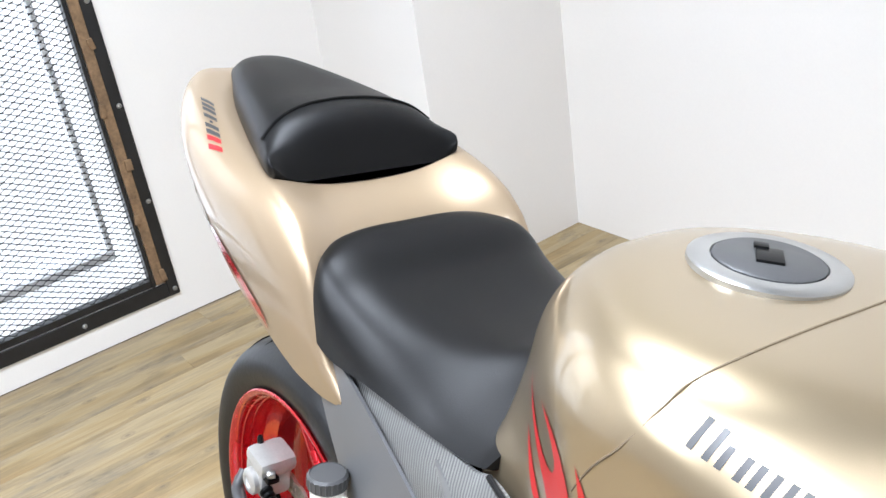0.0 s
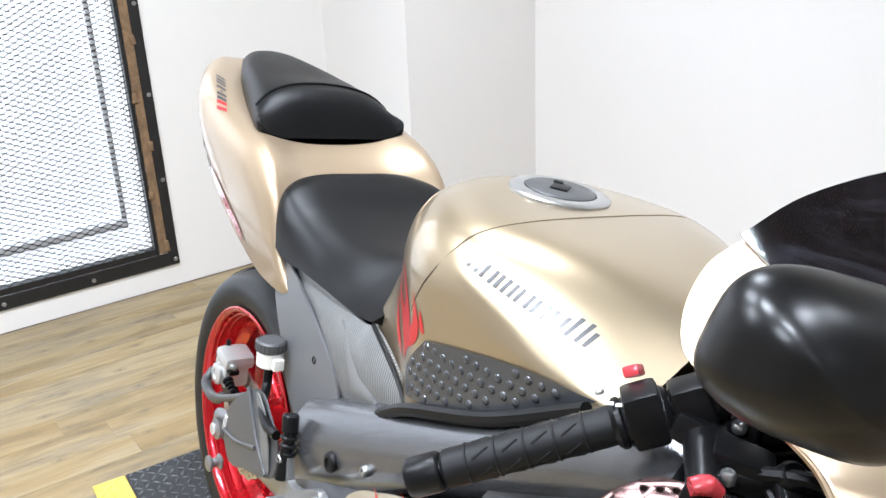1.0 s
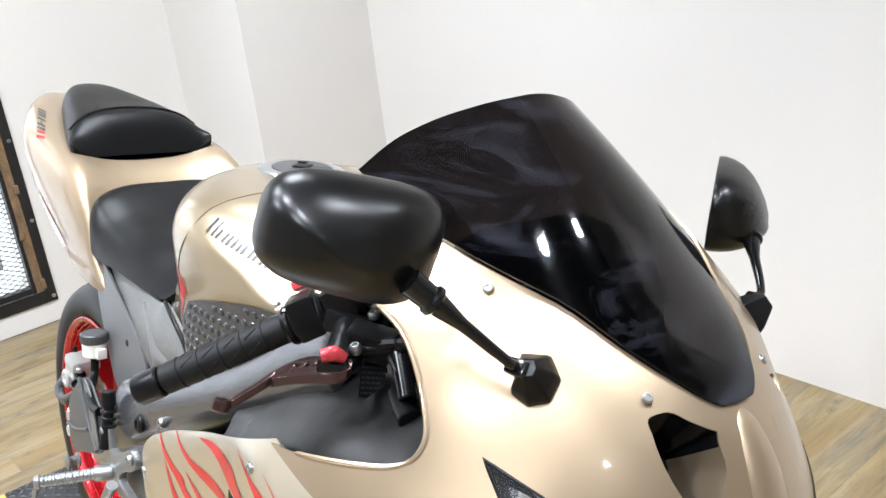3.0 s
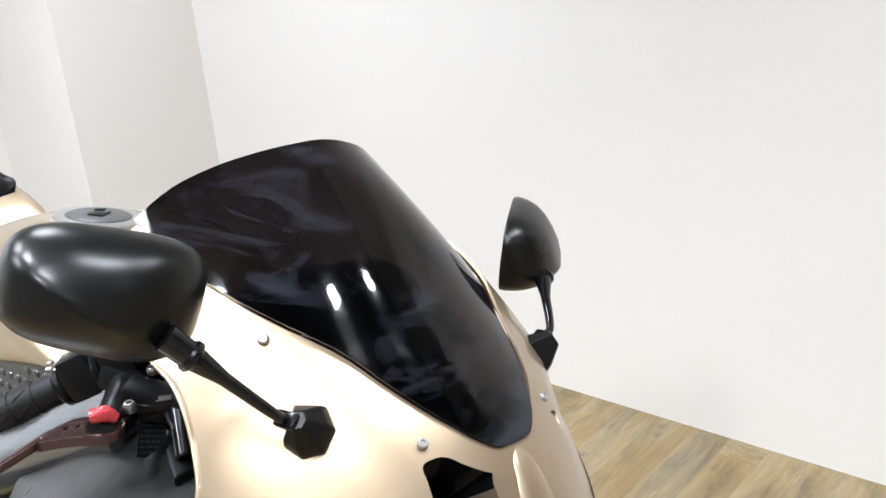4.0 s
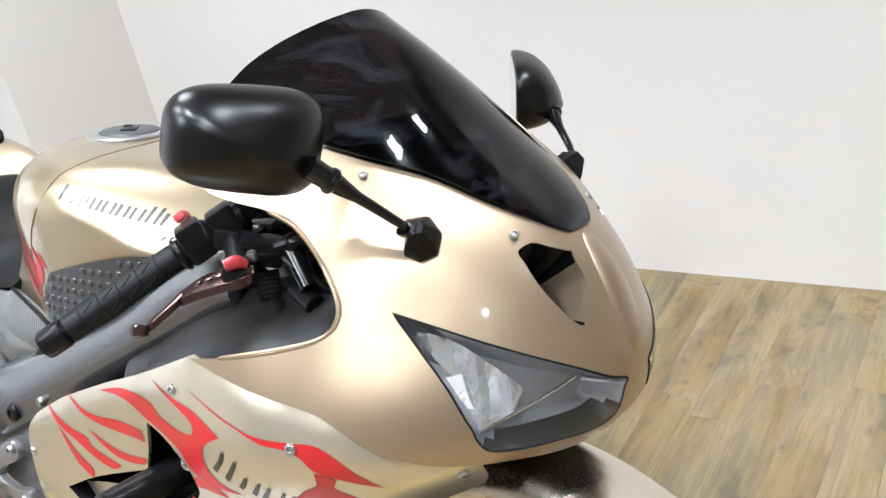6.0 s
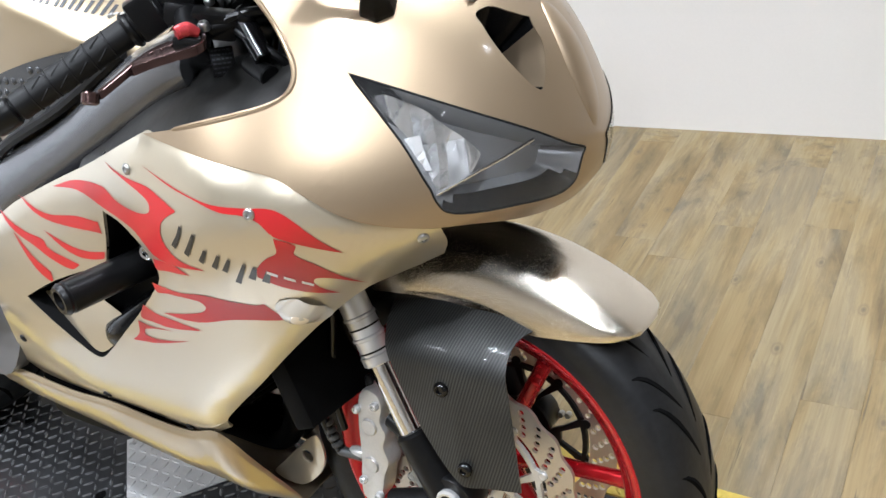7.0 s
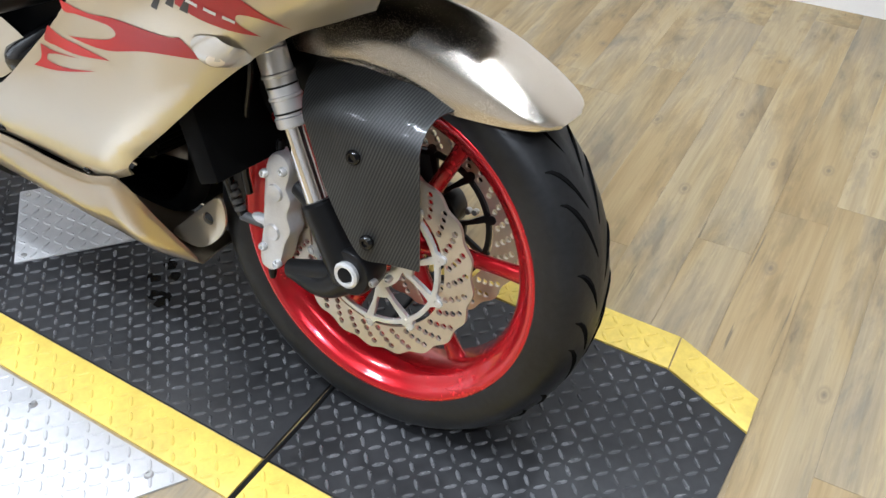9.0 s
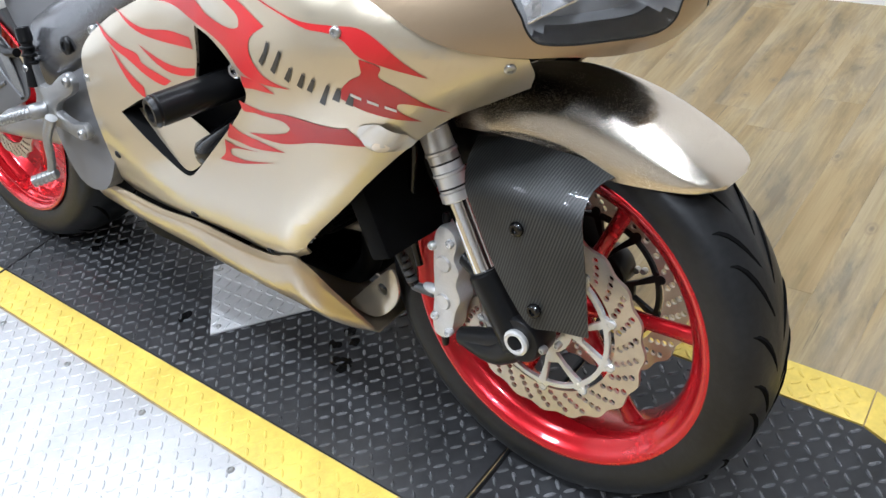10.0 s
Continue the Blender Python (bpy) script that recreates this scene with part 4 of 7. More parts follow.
for flip in (False, True):
    side = "left" if flip else "right"
    lamp = funnel("headlight", HEADLIGHT, [M_HEADLIGHT_DARK, M_GLOSS_BLACK], 0.040, "wide grey headlight, its clear lens greyed a little for glare", flip=flip, start=0.0005)
    for f in lamp.data.polygons:
        f.material_index = 1 if f.center.x < 0.020 or f.center.z < 0.720 else 0
    rim_line("gasket", HEADLIGHT, M_BLACK, 0.0014, "black rubber gasket", 0.0012, lamp, flip)
    bm = fill_grid(skin_ring([(0.000, 0.834), (0.030, 0.828), (0.058, 0.810), (0.086, 0.785), (0.101, 0.760), (0.068, 0.731), (0.030, 0.784)]), (), 0.012, 0.012)
    for v in bm.verts:
        v.co = out(v.co.x, v.co.y, -0.026 + 0.25 * abs(v.co.y - 0.782) + 0.004 * math.sin(v.co.x * 160))
        v.co.y *= -1 if flip else 1
    link(bm, "reflector", M_REFLECTOR, lamp, "silver faceted reflector", 10)
    # brighter patch added on top of the reflector
    bm = fill_grid(skin_ring([(0.028, 0.791), (0.028, 0.791), (0.049, 0.794), (0.049, 0.794), (0.0625, 0.757), (0.0625, 0.757), (0.0483, 0.757), (0.0483, 0.757)]), (), 0.012, 0.012)
    for v in bm.verts:
        v.co = out(v.co.x, v.co.y, -0.012 + 0.003 * math.sin(v.co.x * 260))
        v.co.y *= -1 if flip else 1
    link(bm, "reflector_segment", M_FORK, lamp, "bright patch laid over the reflector", 10)
    bm = fill_grid(skin_ring(HEADLIGHT, 4), (), 0.02, 0.02)
    wrap(bm, 0.003, 0.002)
    for v in bm.verts:
        v.co.y *= -1 if flip else 1
    lens = link(bm, "lens", M_LENS, lamp, "clear headlight lens")
    lens.visible_shadow = False
    line = [at_skin(*p, -0.004)[0] for p in ((0.065, 0.732), (0.096, 0.750), (0.114, 0.760), (0.129, 0.770))]
    link(tube(bmesh.new(), [(p.x, -p.y if flip else p.y, p.z) for p in line], 0.0018, 6), "parting_line", M_CHROME, lamp)
    if flip:
        # far intake closed with an added cover to fit the camera's view
        bm = wrap(fill_grid(skin_ring(INTAKE, 8), (), 0.010, 0.010), 0.0015, 0.003)
        for v in bm.verts:
            v.co.y = -v.co.y
        link(bm, "cowl_insert", M_COWL, cowl, "gold cover added over the far intake to fit the camera's view")
    else:
        duct = funnel("intake", INTAKE, [M_GLOSS_BLACK, M_COWL], 0.07, "ram-air intake, dark inside with a gold inner wall", start=0.0005, shrink=0.6, n=8)
        ring = skin_ring(INTAKE, 8)
        middle = np.mean([p[0] for p in ring])
        for i, f in enumerate(duct.data.polygons):
            f.material_index = 1 if i < 3 * len(ring) and ring[i % len(ring)][0] < middle - 0.014 and ring[i % len(ring)][1] < 0.876 else 0
    for x, z in ((-0.086, 0.983), (0.055, 0.913)):
        p, nrm = at_skin(x, z - 0.004, 0.0045)
        if flip:
            p, nrm = Vector((p.x, -p.y, p.z)), Vector((nrm.x, -nrm.y, nrm.z))
        bolt(bike, "screw", p, nrm, 0.0054, 0.0024, M_ZINC)

# rounded ridge down the middle of the nose, between the intakes
rows = []
for z, w, h in ((0.898, 0.004, 0.001), (0.885, 0.016, 0.006), (0.855, 0.024, 0.009), (0.82, 0.026, 0.008), (0.785, 0.020, 0.005), (0.755, 0.006, 0.001)):
    x = nose_x(z)
    rows.append([(x - 0.010, -w, z), (x + 0.4 * h, -0.8 * w, z), (x + h, -0.3 * w, z), (x + h, 0.3 * w, z), (x + 0.4 * h, 0.8 * w, z), (x - 0.010, w, z)])
link(loft(bmesh.new(), rows, 5, 4), "nose_ridge", M_COWL, cowl, "rounded gold ridge between the air intakes", 60)
# added black sheet under the nose, so that the fender reflects something dark
rows = []
for x, z, w in ((0.112, 0.706, 0.05), (0.085, 0.700, 0.15), (0.045, 0.686, 0.205), (0.0, 0.664, 0.225), (-0.05, 0.640, 0.24), (-0.10, 0.606, 0.24), (-0.16, 0.556, 0.235), (-0.20, 0.520, 0.225)):
    w = min(w, abs(at_skin(x, z)[0].y) - 0.014)
    rows.append([(x, -w, z), (x, -w * 0.5, z + 0.012), (x, 0, z + 0.016), (x, w * 0.5, z + 0.012), (x, w, z)])
bm = loft(bmesh.new(), rows, 3, 3)
thicken(bm, 0.003)
link(bm, "nose_liner", M_BLACK, bike, "added black sheet under the nose that darkens the fender's reflection")
# side fairing
SIDE = [(-0.652, 0.630), (-0.615, 0.650), (-0.567, 0.674), (-0.459, 0.717), (-0.369, 0.750), (-0.245, 0.801), (-0.245, 0.801), (-0.149, 0.777), (-0.077, 0.762), (-0.045, 0.743),
        (-0.011, 0.719), (0.023, 0.704), (0.060, 0.693), (0.060, 0.693), (0.056, 0.672), (0.040, 0.650), (0.040, 0.650), (0.006, 0.634), (-0.040, 0.612), (-0.090, 0.574), (-0.150, 0.520), (-0.220, 0.452),
        (-0.285, 0.393), (-0.312, 0.365), (-0.322, 0.345), (-0.322, 0.345), (-0.394, 0.322), (-0.545, 0.338), (-0.66, 0.325), (-0.76, 0.325), (-0.79, 0.330), (-0.79, 0.330), (-0.752, 0.405), (-0.735, 0.445), (-0.701, 0.555), (-0.685, 0.600)]
rolling["depth"] = 0.0045
fairing = panel("side_fairing", SIDE, [M_FAIRING_TONE, M_BLACK], "pale champagne side fairing with red flames", [VENT], step=0.012, n=4, thick=-0.004)
bm = fill_grid(skin_ring(SIDE, 4), (), 0.03, 0.03)
wrap(bm, 0, 0.004, 0.0, True)
for v in bm.verts:
    v.co.y = -v.co.y
link(bm, "side_fairing", [M_FAIRING_TONE, M_BLACK], bike, "pale champagne side fairing")
funnel("vent_pocket", VENT, M_ENGINE, 0.05, "opening beside the engine, near-black for its shade", shrink=0.92)
# inner white lip at the vent's lower rear edge
bm = fill_grid(skin_ring([(-0.60, 0.523), (-0.60, 0.523), (-0.50, 0.540), (-0.43, 0.520), (-0.415, 0.505), (-0.47, 0.462), (-0.492, 0.453), (-0.510, 0.460)], 4), (), 0.015, 0.015)
for v in bm.verts:
    s, z = v.co.x, v.co.y
    v.co = out(s, z, -0.006 - 0.25 * max(0, z - 0.455))
link(bm, "vent_lip", M_FAIRING_TONE, fairing, "pale inner lip of the vent")

# belly pan under the side fairing, slanting inwards to a keel and ending in a point
for flip in (1, -1):
    rows = []
    for x, top, yt, low, yl in ((-0.90, 0.300, 0.165, 0.240, 0.10), (-0.79, 0.332, 0.19, 0.232, 0.096), (-0.66, 0.327, 0.192, 0.220, 0.093), (-0.545, 0.340, 0.201, 0.209, 0.092), (-0.45, 0.329, 0.196, 0.195, 0.091), (-0.394, 0.325, 0.189, 0.186, 0.090), (-0.335, 0.341, 0.192, 0.177, 0.089), (-0.312, 0.270, 0.150, 0.174, 0.089), (-0.290, 0.185, 0.098, 0.172, 0.088)):
        rows.append([(x, -flip * yt, top), (x, -flip * (yt + 0.003), top - 0.10 * (top - low)), (x, -flip * (yl + 0.84 * (yt - yl)), low + 0.44 * (top - low)), (x, -flip * (yl + 0.38 * (yt - yl)), low + 0.10 * (top - low)), (x, -flip * yl, low), (x, -flip * 0.05, low + 0.006), (x, -flip * 0.012, low + 0.008)])
    bm = loft(bmesh.new(), rows, 4, 4)
    thicken(bm, 0.003)
    # olive tank tone stands in for the floor's reflection in the pan
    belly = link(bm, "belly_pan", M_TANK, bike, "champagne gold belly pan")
# engine and radiator behind the fairing, near-black to stand in for shade
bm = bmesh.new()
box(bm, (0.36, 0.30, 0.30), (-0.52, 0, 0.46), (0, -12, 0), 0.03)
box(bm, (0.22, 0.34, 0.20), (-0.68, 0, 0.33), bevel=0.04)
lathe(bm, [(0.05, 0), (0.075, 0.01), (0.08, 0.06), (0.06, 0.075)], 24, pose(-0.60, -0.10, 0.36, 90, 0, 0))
link(bm, "engine", M_ENGINE, bike, "engine block, near-black for the shade behind the fairing")
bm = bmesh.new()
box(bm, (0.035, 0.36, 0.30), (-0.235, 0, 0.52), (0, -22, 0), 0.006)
link(bm, "radiator", M_ENGINE, bike, "radiator, near-black for the shade behind the fairing")
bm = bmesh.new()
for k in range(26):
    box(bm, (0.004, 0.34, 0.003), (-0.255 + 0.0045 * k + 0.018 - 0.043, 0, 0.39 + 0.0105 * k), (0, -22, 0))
tagged(link(bm, "radiator_fin", M_ENGINE, bike, "thin radiator fins, near-black for the shade there"), kind="stuff")
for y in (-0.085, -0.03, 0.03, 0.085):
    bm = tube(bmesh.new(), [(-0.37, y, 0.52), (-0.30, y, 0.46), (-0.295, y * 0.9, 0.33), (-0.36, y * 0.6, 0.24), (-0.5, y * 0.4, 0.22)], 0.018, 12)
    link(bm, "exhaust_header", M_ENGINE, bike, "exhaust header pipe, near-black for the shade there")
bm = plate(bmesh.new(), [(-0.350, 0.203), (-0.325, 0.232), (-0.30, 0.257), (-0.254, 0.296), (-0.243, 0.262), (-0.258, 0.228), (-0.30, 0.196)], 0.004, pose(0, -0.083, 0, 90, 0, 0), [circle(0.010, 12, -0.277, 0.254)], 0.001, 4)
link(bm, "belly_bracket", M_FAIRING_TONE, bike, "pale bracket with a round hole at the belly pan")

# flames, laid on the fairing
FLAMES = (
    [(-0.291, 0.613), (-0.291, 0.613), (-0.241, 0.610), (-0.203, 0.613), (-0.169, 0.606), (-0.147, 0.601), (-0.137, 0.603), (-0.137, 0.603), (-0.128, 0.574), (-0.128, 0.574), (-0.184, 0.576), (-0.236, 0.566), (-0.295, 0.568), (-0.295, 0.568), (-0.227, 0.582), (-0.211, 0.593), (-0.217, 0.602), (-0.265, 0.603), (-0.289, 0.600)],
    [(-0.335, 0.570), (-0.335, 0.570), (-0.313, 0.562), (-0.279, 0.560), (-0.238, 0.552), (-0.238, 0.552), (-0.298, 0.545), (-0.330, 0.546), (-0.350, 0.548)],
    [(-0.361, 0.540), (-0.361, 0.540), (-0.337, 0.537), (-0.290, 0.541), (-0.290, 0.541), (-0.350, 0.530), (-0.356, 0.520), (-0.330, 0.518), (-0.268, 0.530), (-0.268, 0.530), (-0.340, 0.510), (-0.388, 0.504), (-0.388, 0.504), (-0.368, 0.520)],
    [(-0.266, 0.651), (-0.266, 0.651), (-0.229, 0.651), (-0.206, 0.641), (-0.206, 0.641), (-0.246, 0.639), (-0.268, 0.637)],
    [(-0.468, 0.707), (-0.468, 0.707), (-0.409, 0.724), (-0.340, 0.727), (-0.317, 0.715), (-0.274, 0.708), (-0.247, 0.712), (-0.244, 0.724), (-0.266, 0.736), (-0.330, 0.758), (-0.330, 0.758), (-0.281, 0.747), (-0.243, 0.742), (-0.219, 0.732), (-0.197, 0.721), (-0.197, 0.721), (-0.224, 0.706), (-0.233, 0.690), (-0.230, 0.675), (-0.214, 0.661), (-0.178, 0.652), (-0.178, 0.652), (-0.229, 0.651), (-0.262, 0.657), (-0.288, 0.681), (-0.320, 0.692), (-0.352, 0.699), (-0.405, 0.712)],
    [(-0.250, 0.765), (-0.250, 0.765), (-0.203, 0.749), (-0.175, 0.741), (-0.141, 0.734), (-0.101, 0.733), (-0.076, 0.732), (-0.059, 0.722), (-0.041, 0.702), (-0.022, 0.677), (-0.022, 0.677), (-0.043, 0.686), (-0.060, 0.694), (-0.078, 0.703), (-0.090, 0.718), (-0.106, 0.725), (-0.133, 0.727), (-0.167, 0.737), (-0.203, 0.747)],
    [(-0.078, 0.700), (-0.078, 0.700), (-0.060, 0.691), (-0.066, 0.679), (-0.054, 0.664), (-0.043, 0.645), (-0.033, 0.623), (-0.033, 0.623), (-0.048, 0.638), (-0.064, 0.642), (-0.070, 0.632), (-0.062, 0.612), (-0.062, 0.612), (-0.083, 0.620), (-0.103, 0.632), (-0.118, 0.648), (-0.118, 0.648), (-0.111, 0.661), (-0.096, 0.674), (-0.082, 0.682)],
    [(-0.560, 0.684), (-0.560, 0.684), (-0.494, 0.668), (-0.426, 0.675), (-0.377, 0.675), (-0.377, 0.675), (-0.375, 0.660), (-0.375, 0.660), (-0.458, 0.657), (-0.509, 0.662)],
    [(-0.620, 0.656), (-0.620, 0.656), (-0.557, 0.634), (-0.518, 0.628), (-0.512, 0.617), (-0.450, 0.603), (-0.450, 0.603), (-0.472, 0.593), (-0.513, 0.602), (-0.542, 0.615), (-0.580, 0.629)],
    [(-0.510, 0.643), (-0.510, 0.643), (-0.459, 0.629), (-0.421, 0.627), (-0.384, 0.633), (-0.384, 0.633), (-0.392, 0.622), (-0.439, 0.615), (-0.473, 0.622)],
    [(-0.588, 0.630), (-0.588, 0.630), (-0.553, 0.597), (-0.522, 0.580), (-0.522, 0.580), (-0.526, 0.565), (-0.553, 0.577), (-0.572, 0.600)],
)
for f in FLAMES:
    panel("flame_decal", f, M_FLAME, off=0.0006, thick=0, step=0.012, n=4, parent=fairing)


def letter_bars(parent, spots, mat, name="lettering"):
    """Plain letter-sized strokes on the skin: (x, z) ends and the stroke's half width."""
    for a, b, w in spots:
        d = np.array(b) - np.array(a)
        nrm = np.array((-d[1], d[0])) / np.linalg.norm(d) * w
        pts = [tuple(np.array(a) - nrm), tuple(np.array(b) - nrm * 0.6), tuple(np.array(b) + nrm * 0.6), tuple(np.array(a) + nrm)]
        panel(name, [q for p in pts for q in (p, p)], mat, off=0.0012, thick=0, step=0.012, n=1, parent=parent)


# a row of slanted plain black bars, and three small pale ones
def on_row(u, v, x0=-0.212, z0=0.688, dx=0.108, dz=-0.040):
    return (x0 + dx * u + 0.012 * v, z0 + dz * u + 0.030 * v)


SCRIPT = [(0.02, -0.32, 0.10, 0.70, 0.0034), (0.19, -0.32, 0.27, 0.70, 0.0034), (0.36, -0.32, 0.41, 0.30, 0.0032), (0.50, -0.32, 0.55, 0.32, 0.0032),
          (0.60, -0.32, 0.65, 0.30, 0.0030), (0.71, -0.70, 0.79, 0.30, 0.0030), (0.84, -0.32, 0.88, 0.28, 0.0036), (0.95, -0.34, 0.99, 0.26, 0.0036)]
letter_bars(fairing, [(on_row(a, b), on_row(c, d), w) for a, b, c, d, w in SCRIPT], M_DECAL_BLACK)
for k in range(3):
    cx, cz = -0.100 + 0.0125 * k, 0.6525 - 0.0085 * k
    panel("numeral", [q for p in ((cx - 0.0052, cz + 0.0010), (cx - 0.0030, cz + 0.0050), (cx + 0.0050, cz - 0.0012), (cx + 0.0028, cz - 0.0052)) for q in (p, p)], M_DECAL_WHITE, off=0.0014, thick=0, n=1, parent=fairing)
# flush turn signal
SIGNAL = [(-0.130, 0.594), (-0.118, 0.608), (-0.100, 0.610), (-0.088, 0.598), (-0.088, 0.578), (-0.100, 0.566), (-0.116, 0.564), (-0.128, 0.576)]
bm = fill_grid(skin_ring(SIGNAL, 4), (), 0.006, 0.006)
c = to_skin(-0.109, 0.587)
for v in bm.verts:
    d = math.hypot((v.co.x - c[0]) / 0.024, (v.co.y - c[1]) / 0.024)
    v.co = out(v.co.x, v.co.y, 0.001 + 0.010 * max(0.0, 1 - d * d))
signal = link(bm, "turn_signal", M_SIGNAL, bike, "clear flush turn signal")
p, nrm = at_skin(-0.113, 0.583, 0.0085)
link(lathe(bmesh.new(), [(0.0105, -0.004), (0.0105, 0.001), (0.008, 0.0022)], 20, aim(p, p + nrm)), "bulb", M_AMBER, signal, "pale amber bulb")
# fairing screws
for x, z in ((-0.278, 0.757), (-0.098, 0.727), (0.044, 0.684), (-0.545, 0.357), (-0.394, 0.333), (-0.707, 0.422), (-0.690, 0.560)):
    p, nrm = at_skin(x, z, 0.0005)
    bolt(bike, "screw", p, nrm, 0.0068, 0.0028, M_BLACK_CAST if z < 0.45 else M_ZINC)
# frame slider sticking out of the vent
p0 = Vector((-0.352, -0.19, 0.612))
tip = Vector((-0.382, -0.335, 0.600))
slider = link(rod(bmesh.new(), p0, tip, 0.021, n=28), "frame_slider", M_BLACK, bike, "black plastic frame slider")
m = aim(tip - (tip - p0).normalized() * 0.002, tip + (tip - p0))
link(lathe(bmesh.new(), [(0.0195, 0), (0.021, 0.004), (0.0175, 0.010), (0.0125, 0.010), (0.0115, -0.006)], 28, m), "end_cap", M_BLACK_CAST, slider, "black worn slider end")
bolt(bike, "frame_bolt", (-0.315, -0.255, 0.640), (0.2, -1, 0.2), 0.012, 0.007, M_CHROME)
bm = tube(bmesh.new(), [(-0.46, -0.19, 0.50), (-0.455, -0.215, 0.487), (-0.43, -0.22, 0.50), (-0.36, -0.18, 0.56)], [0.020, 0.026, 0.024, 0.02], 16)
link(bm, "coolant_pipe", M_GLOSS_BLACK, bike, "black moulded coolant elbow")

# ---- front wheel, brakes, fork and fender ----
def wheel_frame(x, z):
    return pose(x, 0, z, 90, 0, 0)


def make_tyre(parent, m, rim_r, outer, half, label, grooves):
    side = [(rim_r - 0.006, half * 0.86), (rim_r + 0.006, half * 0.93), (rim_r + 0.35 * (outer - rim_r), half * 1.0), (outer - 0.36 * (outer - rim_r), half * 0.97),
            (outer - 0.17 * (outer - rim_r), half * 0.78), (outer - 0.055 * (outer - rim_r), half * 0.46), (outer, 0)]
    half_line = [tuple(p[:2]) for p in spline([(*p, 0) for p in side], 4)]
    profile = half_line + [(r, -h) for r, h in half_line[-2::-1]]
    tyre = link(lathe(bmesh.new(), profile, 96, m, True), "tyre", M_TYRE, parent, label)
    rs, hs = [p[0] for p in half_line[::-1]], [p[1] for p in half_line[::-1]]
    # raised dark beads stand in for the shade in the grooves
    bm = bmesh.new()
    for k in range(grooves):
        for s in (1, -1):
            a0 = TAU * (k + (0.5 if s < 0 else 0)) / grooves
            pts = []
            for t in np.linspace(0, 1, 7):
                h = half * (0.06 + 0.70 * t)
                a = a0 + 0.34 * math.sin(t * 1.5) * (1.0 if k % 2 else 0.75)
                r = float(np.interp(h, hs, rs)) - 0.0018
                pts.append(m @ Vector((r * math.cos(a), r * math.sin(a), s * h)))
            tube(bm, pts, [0.0014, 0.0034, 0.0044, 0.0042, 0.0018], 6, 1)
    tagged(link(bm, "tread_groove", M_GROOVE, tyre, "thin curved dark beads drawn as the shade in tread grooves"), kind="stuff")
    return tyre


def make_rim(name, parent, m, flange, half, label, spokes, first, hub_r, hub_half, deep=False):
    well = flange - 0.036
    prof = [(flange, half), (flange - 0.003, half + 0.002), (flange - 0.012, half - 0.001), (flange - 0.019, half - 0.008), (flange - 0.032, half - 0.018), (well - 0.004, half * 0.35)]
    if deep:
        prof = [(flange, half), (flange - 0.003, half + 0.002), (flange - 0.010, half - 0.001), (flange - 0.015, half - 0.009), (flange - 0.018, half * 0.70), (flange - 0.024, half * 0.45), (well - 0.004, half * 0.2)]
    prof = [tuple(p[:2]) for p in spline([(*p, 0) for p in prof], 3)]
    inside = prof + [(r, -h) for r, h in prof[::-1]]
    outside = [(flange - 0.006, -half + 0.004), (well + 0.012, -half * 0.5), (well + 0.010, half * 0.5), (flange - 0.006, half - 0.004)]
    rim = link(lathe(bmesh.new(), inside + outside, 96, m, True), name, M_RED_WHEEL, parent, label)
    hub = lathe(bmesh.new(), [(hub_r * 0.7, -hub_half), (hub_r, -hub_half * 0.9), (hub_r * 0.9, 0), (hub_r, hub_half * 0.9), (hub_r * 0.7, hub_half)], 28, m)
    link(hub, "hub", M_RED_WHEEL, rim)
    for k in range(spokes):
        a = first + TAU * k / spokes
        turn = m @ Matrix.Rotation(a, 4, "Z")
        rows = []
        for r, w, h in ((hub_r * 0.7, 0.020, 0.034), (0.07, 0.0135, 0.026), (0.13, 0.0115, 0.020), (well - 0.012, 0.014, 0.020), (well + 0.006, 0.024, 0.022)):
            rows.append([turn @ Vector((r, w * math.cos(b) * 0.95, h * 0.5 * math.sin(b))) for b in np.linspace(0, TAU, 10, endpoint=False)])
        link(loft(bmesh.new(), rows, 4, 2, close=True, caps=True), "spoke", M_RED_WHEEL, rim)
    return rim


